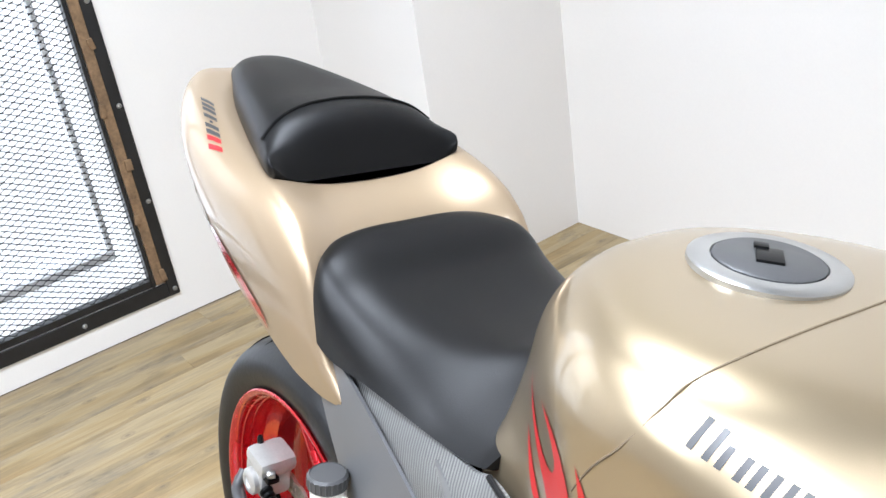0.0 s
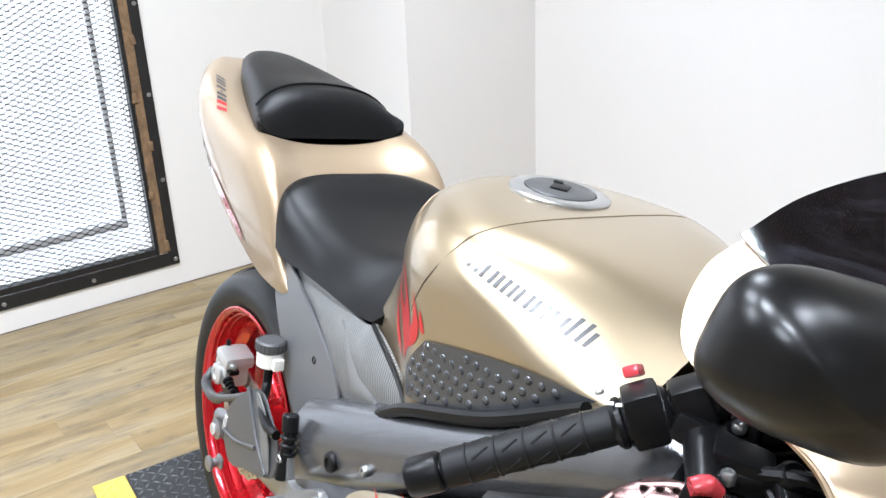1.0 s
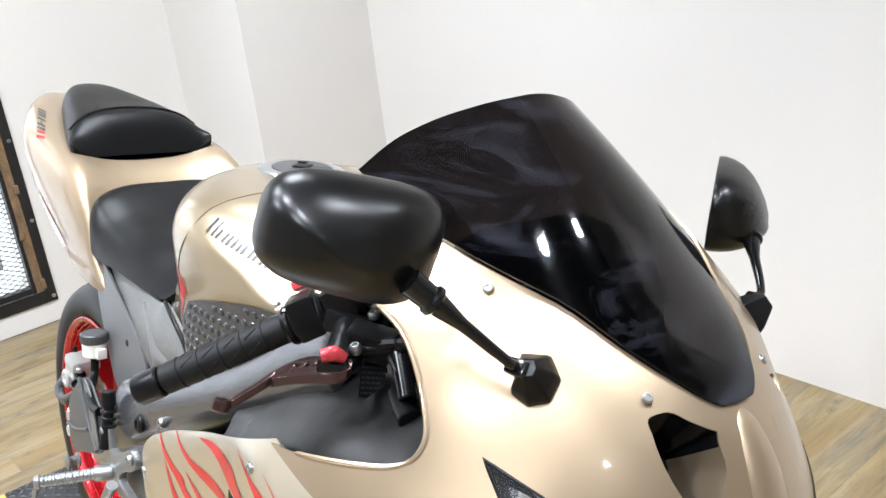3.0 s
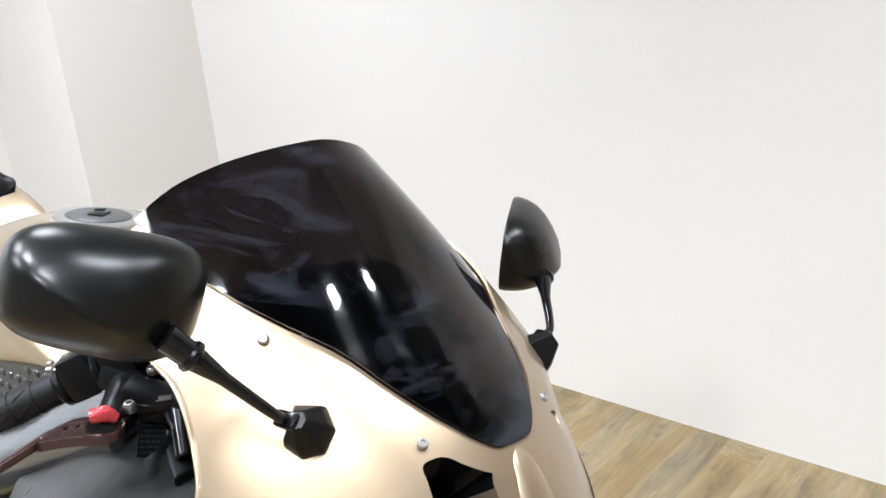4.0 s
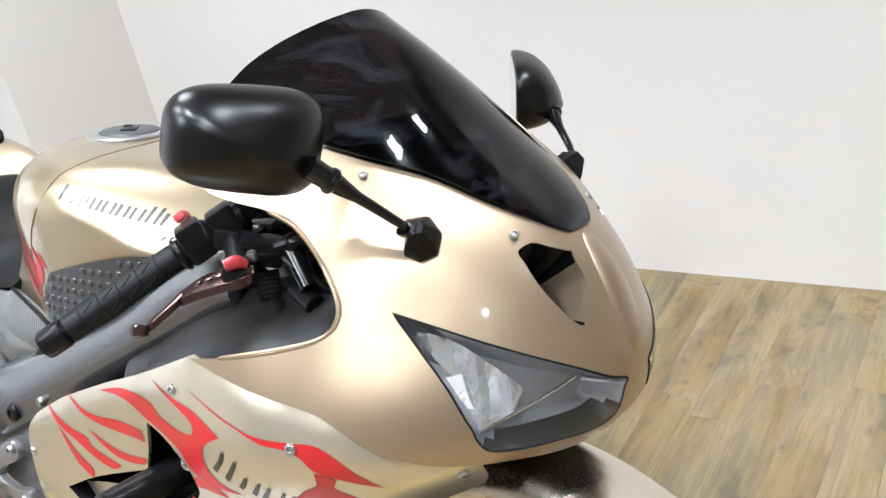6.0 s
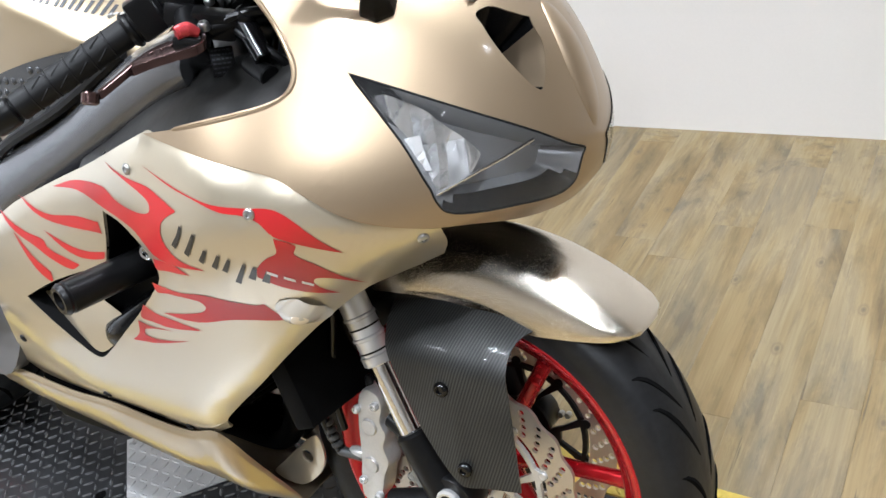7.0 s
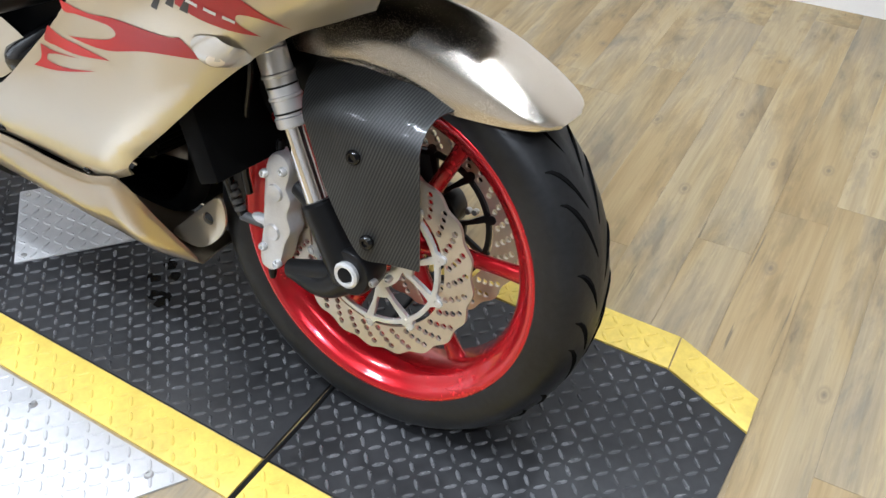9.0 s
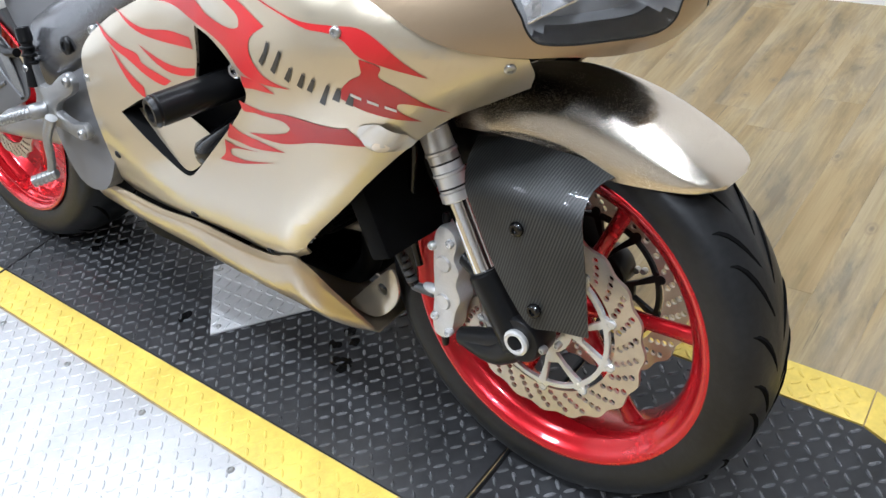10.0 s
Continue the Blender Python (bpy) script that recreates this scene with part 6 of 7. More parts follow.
TAIL = (
    (-1.080, ((0, 0.70), (0.06, 0.70), (0.12, 0.704), (0.152, 0.722), (0.162, 0.718), (0.158, 0.708))),
    (-1.118, ((0, 0.70), (0.08, 0.700), (0.130, 0.725), (0.160, 0.768), (0.170, 0.748), (0.163, 0.706))),
    (-1.148, ((0, 0.78), (0.08, 0.790), (0.132, 0.830), (0.160, 0.856), (0.174, 0.800), (0.165, 0.708))),
    (-1.190, ((0, 0.852), (0.08, 0.860), (0.137, 0.892), (0.163, 0.892), (0.180, 0.838), (0.166, 0.713))),
    (-1.260, ((0, 0.900), (0.085, 0.906), (0.140, 0.924), (0.169, 0.914), (0.185, 0.862), (0.164, 0.730))),
    (-1.380, ((0, 0.930), (0.09, 0.935), (0.144, 0.946), (0.174, 0.930), (0.186, 0.884), (0.158, 0.766))),
    (-1.50, ((0, 0.958), (0.080, 0.962), (0.132, 0.975), (0.163, 0.957), (0.174, 0.914), (0.148, 0.826))),
    (-1.60, ((0, 0.978), (0.056, 0.982), (0.102, 0.994), (0.131, 0.976), (0.141, 0.938), (0.120, 0.876))),
    (-1.685, ((0, 0.998), (0.038, 1.000), (0.070, 1.002), (0.092, 0.984), (0.100, 0.955), (0.084, 0.910))),
    (-1.735, ((0, 0.990), (0.024, 0.990), (0.040, 0.986), (0.052, 0.970), (0.056, 0.952), (0.048, 0.930))),
)
bm = loft(bmesh.new(), sections(TAIL), 6, 5, mirror=True)
relax(bm, 9)
bmesh.ops.remove_doubles(bm, verts=bm.verts, dist=1e-5)
bmesh.ops.holes_fill(bm, edges=[e for e in bm.edges if e.is_boundary])
tail_tree = BVHTree.FromBMesh(bm)
tail = link(bm, "tail_cowl", M_GOLD, bike, "champagne gold tail cowl", 60)
PILLION = (
    (-1.282, ((0, 0.908), (0.07, 0.912), (0.12, 0.925), (0.138, 0.940), (0.140, 0.941), (0.138, 0.930))),
    (-1.292, ((0, 0.930), (0.07, 0.934), (0.12, 0.943), (0.141, 0.951), (0.144, 0.944), (0.140, 0.922))),
    (-1.318, ((0, 0.975), (0.065, 0.974), (0.108, 0.968), (0.132, 0.959), (0.140, 0.946), (0.134, 0.920))),
    (-1.345, ((0, 0.996), (0.06, 0.993), (0.100, 0.984), (0.124, 0.968), (0.133, 0.950), (0.128, 0.925))),
    (-1.43, ((0, 1.007), (0.055, 1.006), (0.086, 0.999), (0.104, 0.983), (0.111, 0.964), (0.108, 0.938))),
    (-1.53, ((0, 1.022), (0.040, 1.021), (0.062, 1.013), (0.076, 1.001), (0.083, 0.986), (0.080, 0.960))),
    (-1.605, ((0, 1.028), (0.024, 1.026), (0.038, 1.020), (0.048, 1.010), (0.053, 0.998), (0.051, 0.975))),
    (-1.648, ((0, 1.016), (0.014, 1.014), (0.026, 1.010), (0.034, 1.003), (0.036, 0.995), (0.035, 0.980))),
)
bm = loft(bmesh.new(), sections(floored(PILLION)), 6, 5, mirror=True)
bmesh.ops.remove_doubles(bm, verts=bm.verts, dist=1e-5)
bmesh.ops.holes_fill(bm, edges=[e for e in bm.edges if e.is_boundary])
pillion_tree = BVHTree.FromBMesh(bm)
pillion = link(bm, "pillion_seat", M_SEAT, bike, "black vinyl pillion pad", 60)
# piped seam across the pillion pad
pts = []
for y in np.linspace(-0.128, 0.128, 15):
    hit, nrm, _, _ = pillion_tree.ray_cast(Vector((-1.338 - 0.030 * (1 - (y / 0.128) ** 2), y, 1.3)), Vector((0, 0, -1)))
    if hit is not None:
        pts.append(hit + Vector((0, 0, 0.0008)))
link(tube(bmesh.new(), pts, 0.0028, 8, 2), "seam", M_SEAT, pillion, "raised stitched seam")
# plain bars on the tail's shoulder, laid on from above
def tail_bar(u0, u1, v0, v1, mat):
    """u runs along the row, v across it, both from 0 to 1."""
    bm = bmesh.new()
    grid = []
    for i in range(5):
        row = []
        for j in range(4):
            u, v = u0 + (u1 - u0) * i / 4, v0 + (v1 - v0) * j / 3
            x, y = -1.553 + 0.1356 * u + 0.030 * v, -0.1240 - 0.0440 * u + 0.0070 * v
            hit, nrm, _, _ = tail_tree.ray_cast(Vector((x, y, 1.3)), Vector((0, 0, -1)))
            if hit is None:
                bm.free()
                return
            row.append(bm.verts.new(hit + (nrm if nrm.z > 0 else -nrm) * 0.0008))
        grid.append(row)
    for a, b in zip(grid, grid[1:]):
        for j in range(3):
            bm.faces.new((a[j], a[j + 1], b[j + 1], b[j]))
    link(bm, "lettering", mat, tail)


for k, (u0, u1) in enumerate(((0.0, 0.20), (0.23, 0.45), (0.49, 0.54), (0.57, 0.76), (0.79, 1.0))):
    mat = M_FLAME if k == 4 else M_DECAL_GREY
    if k == 2:
        tail_bar(u0, u1, 0.38, 0.62, mat)
        continue
    tail_bar(u0, u0 + 0.075, 0.0, 1.0, mat)
    tail_bar(u1 - 0.075, u1, 0.0, 1.0, mat)
# rear lamp strip under the tail's edge
drape("side_lamp", tail_tree, [(-1.60, 0.885), (-1.60, 0.885), (-1.52, 0.864), (-1.44, 0.840), (-1.43, 0.820), (-1.43, 0.820), (-1.50, 0.834), (-1.57, 0.860)], M_SIGNAL, tail, off=0.002, label="clear lens strip")
drape("side_lamp", tail_tree, [(-1.425, 0.836), (-1.425, 0.836), (-1.38, 0.822), (-1.33, 0.797), (-1.27, 0.765), (-1.25, 0.746), (-1.25, 0.746), (-1.29, 0.757), (-1.36, 0.785), (-1.425, 0.815)], M_RED_LENS, tail, off=0.002, label="red lens strip")
# under-tail
bm = loft(bmesh.new(), sections(((-1.10, ((0, 0.66), (0.08, 0.665), (0.14, 0.69), (0.15, 0.72))), (-1.3, ((0, 0.70), (0.07, 0.705), (0.13, 0.725), (0.15, 0.76))), (-1.5, ((0, 0.79), (0.06, 0.795), (0.11, 0.81), (0.13, 0.84))), (-1.7, ((0, 0.92), (0.02, 0.92), (0.04, 0.925), (0.05, 0.93))))), 4, 4, mirror=True)
link(bm, "undertail", M_BLACK, bike, "black plastic undertail")


def side_patch(name, outline, y, mat, label, bulge=0.0, rounded=0.0, tilt=(0.0, 0.0), thick=0.004, parent=None, s=-1, step=0.02, n=4):
    """A slightly domed side panel at y, leaning by tilt along x and z."""
    ring = [tuple(p[:2]) for p in spline([(*p, 0) for p in outline], n, True)]
    cx, cz = np.mean([p[0] for p in ring]), np.mean([p[1] for p in ring])
    reach = max(math.hypot(p[0] - cx, p[1] - cz) for p in ring)
    bm = fill_grid(ring, (), step, step)
    faces = bm.faces[:]
    edge = [e for e in bm.edges if len(e.link_faces) == 1]
    for v in bm.verts:
        x, z = v.co.x, v.co.y
        q = min(1.0, math.hypot(x - cx, z - cz) / reach)
        if rounded:
            near = min(segment_gap(x, z, p, q) for p, q in zip(ring, ring[1:] + ring[:1]))
            q = max(0.0, 1 - near / rounded)
        yy = y + bulge * (1 - q * q) + tilt[0] * (x - cx) + tilt[1] * (z - cz)
        v.co = Vector((x, s * yy, z))
    inner = {v: bm.verts.new(v.co - Vector((0, s * thick, 0))) for v in bm.verts[:]}
    for f in faces:
        bm.faces.new([inner[v] for v in reversed(f.verts)])
    for e in edge:
        a, b = e.verts
        bm.faces.new((a, b, inner[b], inner[a]))
    return link(bm, name, mat, bike if parent is None else parent, label)


for s in (-1, 1):
    side_patch("seat_panel", [(-1.100, 0.762), (-1.100, 0.762), (-0.97, 0.760), (-0.840, 0.758), (-0.812, 0.765), (-0.768, 0.752), (-0.722, 0.729), (-0.684, 0.706), (-0.684, 0.706), (-0.705, 0.690), (-0.76, 0.668), (-0.856, 0.626), (-0.856, 0.626), (-0.925, 0.655), (-1.0, 0.692), (-1.085, 0.706), (-1.085, 0.706)],
               0.158, M_CARBON_PALE, "silver carbon-look panel under the seat", 0.014, 0.05, (0.05, -0.05), s=s)
    side_patch("pillion_bracket", [(-1.20, 0.775), (-1.12, 0.765), (-1.03, 0.745), (-0.93, 0.700), (-0.870, 0.650), (-0.862, 0.59), (-0.925, 0.495), (-0.975, 0.520), (-1.04, 0.562), (-1.075, 0.620), (-1.16, 0.708)],
               0.150, M_BRACKET, "smooth grey plastic cover behind the frame", 0.02, 0.0, (0.08, 0.0), s=s)
    rows = []
    for x, zc, h in ((-0.93, 0.53, 0.075), (-0.86, 0.565, 0.072), (-0.76, 0.612, 0.066), (-0.657, 0.662, 0.058), (-0.505, 0.734, 0.052), (-0.37, 0.806, 0.054), (-0.29, 0.842, 0.045), (-0.25, 0.852, 0.034)):
        rows.append([(x, s * y, zc + k * h) for y, k in ((0.160, 1.0), (0.182, 0.97), (0.199, 0.74), (0.210, 0.30), (0.212, -0.20), (0.203, -0.66), (0.182, -0.97), (0.160, -1.0))])
    spar = link(loft(bmesh.new(), rows, 6, 4, close=True, caps=True), "frame_spar", M_SPAR, bike, "silver painted frame spar", 60)
    side_patch("pivot_plate", [(-0.93, 0.54), (-0.86, 0.55), (-0.76, 0.58), (-0.70, 0.56), (-0.74, 0.42), (-0.80, 0.33), (-0.88, 0.33), (-0.93, 0.45)], 0.196, M_BRACKET, "grey cast frame plate round the pivot", 0.008, 0.0, (-0.02, -0.05), s=s, thick=0.03)
    # black bead draws the shaded gap behind the tank
    bm = tube(bmesh.new(), [(-0.815, s * 0.158, 0.766), (-0.768, s * 0.166, 0.753), (-0.722, s * 0.170, 0.731), (-0.684, s * 0.176, 0.708)], 0.0034, 8, 3)
    link(bm, "panel_seal", M_BLACK, bike, "black bead drawn as the shaded gap between tank and seat panel")
    # another black bead, for the shade between knee pad and spar
    bm = tube(bmesh.new(), [(-0.85, s * 0.165, 0.628), (-0.76, s * 0.178, 0.662), (-0.66, s * 0.195, 0.724), (-0.50, s * 0.197, 0.792), (-0.375, s * 0.188, 0.862)], 0.0085, 8)
    link(bm, "edge_seal", M_BLACK, bike, "black bead drawn as the shaded gap above the frame")
    bolt(spar, "frame_bolt", (-0.79, s * 0.215, 0.585), (0, s, 0.1), 0.015, 0.005, M_BLACK_CAST)
    bolt(spar, "frame_bolt", (-0.70, s * 0.214, 0.622), (0, s, 0.1), 0.008, 0.006, M_ZINC)
    bolt(bike, "screw", (-0.945, s * 0.172, 0.660), (0, s, 0), 0.007, 0.003, M_BLACK_CAST)
# raised rib on the carbon-look panel
side_patch("panel_rib", [(-0.890, 0.745), (-0.890, 0.745), (-0.850, 0.726), (-0.805, 0.702), (-0.762, 0.678), (-0.762, 0.678), (-0.795, 0.664), (-0.828, 0.650), (-0.828, 0.650), (-0.846, 0.675), (-0.868, 0.710)], 0.171, M_PALE_RIB, "raised grey rib of the seat panel", 0.007, 0.026, (0.05, -0.05), 0.012, step=0.006)

# ---- bars, levers, mirrors and the cockpit ----
def handlebar(s):
    a, b = Vector((-0.268, s * 0.205, 0.918)), Vector((-0.392, s * 0.362, 0.818))
    d = (b - a).normalized()
    bar = link(rod(bmesh.new(), a - d * 0.09, b, 0.011), "handlebar", M_BLACK_CAST, bike, "black clip-on handlebar")
    g0, g1 = a + d * 0.045, b - d * 0.032
    bm = rod(bmesh.new(), g0, g1, 0.0165, n=28)
    for k in range(5):
        p = g0 + (g1 - g0) * (0.16 + 0.17 * k)
        rod(bm, p, p + d * 0.0022, 0.0176, n=28, rim=0.0006)
    side = d.cross(Vector((0, 0, 1))).normalized()
    up = side.cross(d)
    for k in range(4):
        for ang in range(0, 360, 60):
            c, q = math.cos(radians(ang)), math.sin(radians(ang))
            p = g0 + (g1 - g0) * (0.20 + 0.17 * k)
            rod(bm, p + (side * c + up * q) * 0.0160, p + d * 0.014 + (side * math.cos(radians(ang + 26)) + up * math.sin(radians(ang + 26))) * 0.0160, 0.0016, n=6)
    link(bm, "grip", M_GRIP, bar, "black ribbed rubber grip")
    bm = lathe(bmesh.new(), [(0.0195, 0), (0.0215, 0.002), (0.0215, 0.006), (0.0175, 0.010)], 28, aim(g0 - d * 0.008, g1))
    link(bm, "throttle_flange", M_BLACK, bar)
    link(lathe(bmesh.new(), [(0.0155, 0), (0.0172, 0.002), (0.0172, 0.026), (0.0150, 0.030), (0.006, 0.031), (0.005, 0.026)], 28, aim(b - d * 0.030, b + d)), "bar_end", M_BLACK_CAST, bar, "black bar-end weight")
    # switch block: two clamps and three housings along the bar
    turn = aim(a + d * 0.012, b)
    block = link(lathe(bmesh.new(), [(0.018, -0.012), (0.0215, -0.008), (0.0215, 0.022), (0.019, 0.026)], 24, turn), "switch_block", M_BLACK, bar, "black switch housing")
    link(lathe(bmesh.new(), [(0.0165, -0.055), (0.019, -0.052), (0.019, -0.016), (0.0165, -0.013)], 24, turn), "bar_clamp", M_BLACK, bar)
    for sx, size in ((0.008, (0.036, 0.046, 0.030)), (-0.03, (0.032, 0.036, 0.032)), (-0.062, (0.024, 0.030, 0.024))):
        bm = box(bmesh.new(), size, (0.004, 0.004, sx), bevel=0.005)
        for v in bm.verts:
            v.co = turn @ v.co
        link(bm, "housing", M_BLACK, block)
    bm = box(bmesh.new(), (0.014, 0.020, 0.010), (-0.306, s * 0.214, 0.936), (20 * s, -30, 35 * -s), 0.003)
    link(bm, "kill_switch", M_RED_ANOD, block, "red engine stop switch")
    bm = bmesh.new()
    for k in range(3):
        box(bm, (0.0055, 0.0035, 0.0012), (-0.291 + 0.004 * k, s * (0.250 - 0.006 * k), 0.9195 - 0.0005 * k), (12 * -s, -14, 35 * -s))
    link(bm, "legend", M_DECAL_WHITE, block, "small white marks")
    bolt(block, "screw", (-0.318, s * 0.236, 0.915), (-0.4, s * 0.2, 0.9), 0.0042, 0.002, M_ZINC)
    # master cylinder and perch
    bm = bmesh.new()
    rod(bm, (-0.262, s * 0.175, 0.915), (-0.196, s * 0.238, 0.892), 0.017, 0.013, 18)
    box(bm, (0.045, 0.030, 0.026), (-0.245, s * 0.195, 0.910), (0, 15, 40 * -s), 0.006)
    box(bm, (0.030, 0.045, 0.016), (-0.200, s * 0.232, 0.888), (0, 10, 30 * -s), 0.005)
    rod(bm, (-0.205, s * 0.205, 0.895), (-0.150, s * 0.150, 0.905), 0.010, 0.008)
    master = link(bm, "master_cylinder", M_BLACK_CAST, bar, "black brake master cylinder")
    bolt(master, "perch_bolt", (-0.222, s * 0.178, 0.922), (0.1, s * 0.3, 1), 0.0065, 0.004, M_ZINC)
    bolt(master, "perch_bolt", (-0.194, s * 0.218, 0.902), (0.1, s * 0.3, 1), 0.0065, 0.005, M_ZINC)
    bm = bmesh.new()
    box(bm, (0.050, 0.034, 0.030), (-0.205, s * 0.192, 0.900), (10, 12, 42 * -s), 0.007)
    box(bm, (0.034, 0.030, 0.022), (-0.235, s * 0.160, 0.912), (0, 0, 30 * -s), 0.006)
    lathe(bm, [(0.010, 0), (0.012, 0.003), (0.012, 0.020), (0.009, 0.024)], 16, pose(-0.18, s * 0.172, 0.895, 20, 40, 0))
    box(bm, (0.026, 0.012, 0.040), (-0.176, s * 0.150, 0.880), (20, 30, 20 * -s), 0.004)
    link(bm, "lever_perch", M_BLACK_CAST, bar, "black lever perch and switch")
    # folding lever with adjuster: a broad drilled blade, a bend, and a slim finger piece
    def lever_piece(outline, thick, holes=(), drop=0.0):
        bm = plate(bmesh.new(), [(x, s * y) for x, y in outline], thick, Matrix(), [[(x, s * y) for x, y in h] for h in holes], 0.0018, 3)
        for v in bm.verts:
            v.co.z += 0.893 - (abs(v.co.y) - 0.236) * 0.4526 - thick + drop
        return bm
    blade = [(-0.184, 0.229), (-0.208, 0.238), (-0.2325, 0.2485), (-0.2445, 0.270), (-0.2465, 0.284), (-0.2375, 0.286), (-0.2235, 0.275), (-0.200, 0.2610), (-0.178, 0.2500), (-0.173, 0.239)]
    drilled = [circle(0.0026, 12, -0.2115 - 0.0095 * k, 0.2490 + 0.0065 * k) for k in range(3)]
    lever = link(lever_piece(blade, 0.009, drilled), "brake_lever" if s < 0 else "clutch_lever", M_BRONZE, bar, "bronze anodised folding lever")
    finger = [(-0.2455, 0.278), (-0.2475, 0.303), (-0.2515, 0.322), (-0.2445, 0.3255), (-0.2405, 0.306), (-0.2385, 0.284)]
    link(lever_piece(finger, 0.008, (), 0.001), "lever_finger", M_BRONZE, lever)
    bm = lathe(bmesh.new(), [(0.0065, -0.007), (0.0092, -0.005), (0.0092, 0.004), (0.0072, 0.006), (0.0040, 0.006), (0.0036, -0.004)], 20, pose(-0.2515, s * 0.333, 0.8485, 20 * s, -5, 0))
    link(bm, "lever_tip", M_BRONZE, lever)
    bm = tube(bmesh.new(), [(-0.196, s * 0.256, 0.901), (-0.190, s * 0.245, 0.903), (-0.184, s * 0.236, 0.898)], [0.0068, 0.0082, 0.005], 14)
    link(bm, "adjuster_knob", M_RED_ANOD, lever, "red lever adjuster")
    return bar


handlebar(-1)
handlebar(1)
# top yoke, fork caps, instrument housing
bm = plate(bmesh.new(), [(-0.315, -0.135), (-0.25, -0.145), (-0.235, -0.10), (-0.215, -0.04), (-0.215, 0.04), (-0.235, 0.10), (-0.25, 0.145), (-0.315, 0.135), (-0.33, 0.05), (-0.33, -0.05)], 0.022, pose(0, 0, 0.888), (), 0.004, 3)
yoke = link(bm, "top_yoke", M_BLACK_CAST, bike, "black top yoke")
for s in (-1, 1):
    link(lathe(bmesh.new(), [(0.026, 0), (0.026, 0.018), (0.022, 0.024), (0.012, 0.024), (0.011, 0.018)], 24, pose(-0.286, s * 0.105, 0.905)), "fork_cap", M_BLACK_CAST, yoke, "black fork cap")
bm = loft(bmesh.new(), [[(x, y, z) for y, z in ((-w, lo), (-w * 0.9, hi), (0, hi + 0.012), (w * 0.9, hi), (w, lo))] for x, w, lo, hi in ((-0.215, 0.09, 0.935, 0.985), (-0.17, 0.11, 0.925, 1.0), (-0.12, 0.10, 0.915, 0.985), (-0.08, 0.07, 0.91, 0.95))], 4, 3)
bmesh.ops.holes_fill(bm, edges=[e for e in bm.edges if e.is_boundary])
link(bm, "instrument_housing", M_BLACK, bike, "black instrument housing")
# dusty inner duct between the fairing and the tank
for s in (-1, 1):
    rows = []
    for x, zt, zm, zl, yt, yl in ((-0.47, 0.735, 0.722, 0.700, 0.195, 0.235), (-0.40, 0.770, 0.750, 0.735, 0.188, 0.248), (-0.33, 0.812, 0.785, 0.755, 0.182, 0.262), (-0.26, 0.845, 0.812, 0.775, 0.172, 0.272), (-0.19, 0.862, 0.825, 0.793, 0.16, 0.268), (-0.13, 0.866, 0.832, 0.806, 0.15, 0.256), (-0.075, 0.868, 0.845, 0.828, 0.15, 0.238)):
        rows.append([(x, s * (yt - 0.03), zt - 0.035), (x, s * yt, zt), (x, s * (yt + 0.45 * (yl - yt)), zt - 0.35 * (zt - zl)), (x, s * (yl - 0.015), zm - 0.6 * (zm - zl)), (x, s * (yl - 0.004), zl - 0.005)])
    bm = loft(bmesh.new(), rows, 4, 4)
    thicken(bm, 0.003)
    link(bm, "inner_duct", M_DUCT, bike, "dusty black plastic inner duct")
for k, pts in enumerate(([(-0.20, -0.20, 0.90), (-0.15, -0.17, 0.91), (-0.10, -0.13, 0.88), (-0.12, -0.10, 0.82)], [(-0.22, -0.17, 0.90), (-0.16, -0.19, 0.885), (-0.12, -0.175, 0.85), (-0.16, -0.15, 0.80)], [(-0.24, -0.14, 0.90), (-0.15, -0.14, 0.94), (-0.09, -0.12, 0.93), (-0.07, -0.08, 0.88)], [(-0.26, -0.12, 0.93), (-0.19, -0.12, 0.955), (-0.12, -0.15, 0.92), (-0.10, -0.17, 0.86)])):
    link(tube(bmesh.new(), pts, (0.006, 0.005, 0.008, 0.0045)[k], 8), "cable", M_BLACK, bike, "black cable in the cockpit")
bm = bmesh.new()
box(bm, (0.05, 0.05, 0.05), (-0.135, -0.135, 0.862), (10, 20, 30), 0.012)
rod(bm, (-0.10, -0.16, 0.905), (-0.125, -0.165, 0.845), 0.012)
link(bm, "headlight_bracket", M_BLACK_CAST, bike, "black metal bracket inside the nose")
# grey nose stay, and a black sticker with rows of small pale marks
link(rod(bmesh.new(), (-0.175, -0.176, 0.898), (-0.138, -0.192, 0.862), 0.013, 0.011, 20), "nose_stay", M_GLOSS_BLACK, bike, "black stay inside the nose")
link(rod(bmesh.new(), (-0.172, -0.183, 0.856), (-0.128, -0.198, 0.846), 0.010, 0.012, 20), "nose_stay", M_BLACK, bike, "black plastic connector inside the nose")
sticker_at = look((-0.204, -0.190, 0.858), (-0.55, 0.10, 0.60))
sticker = link(box(bmesh.new(), (0.026, 0.034, 0.0014), bevel=0.0004), "sticker", M_BLACK, bike, "black sticker with small unreadable pale writing")
sticker.matrix_basis = sticker_at
bm = bmesh.new()
rng = random.Random(3)
for row in range(6):
    x = -0.011
    while x < 0.009:
        w = rng.uniform(0.0015, 0.005)
        box(bm, (w, 0.0022, 0.0003), (x + w / 2, 0.0135 - 0.0052 * row, 0.0009))
        x += w + 0.0012
marks = link(bm, "writing", M_PAD, sticker)
tagged(marks, kind="stuff")
link(box(bmesh.new(), (0.03, 0.20, 0.24), (-0.065, 0, 0.86), (0, -15, 0), 0.02), "headlight_back", M_BLACK, bike, "black back of the headlight unit")


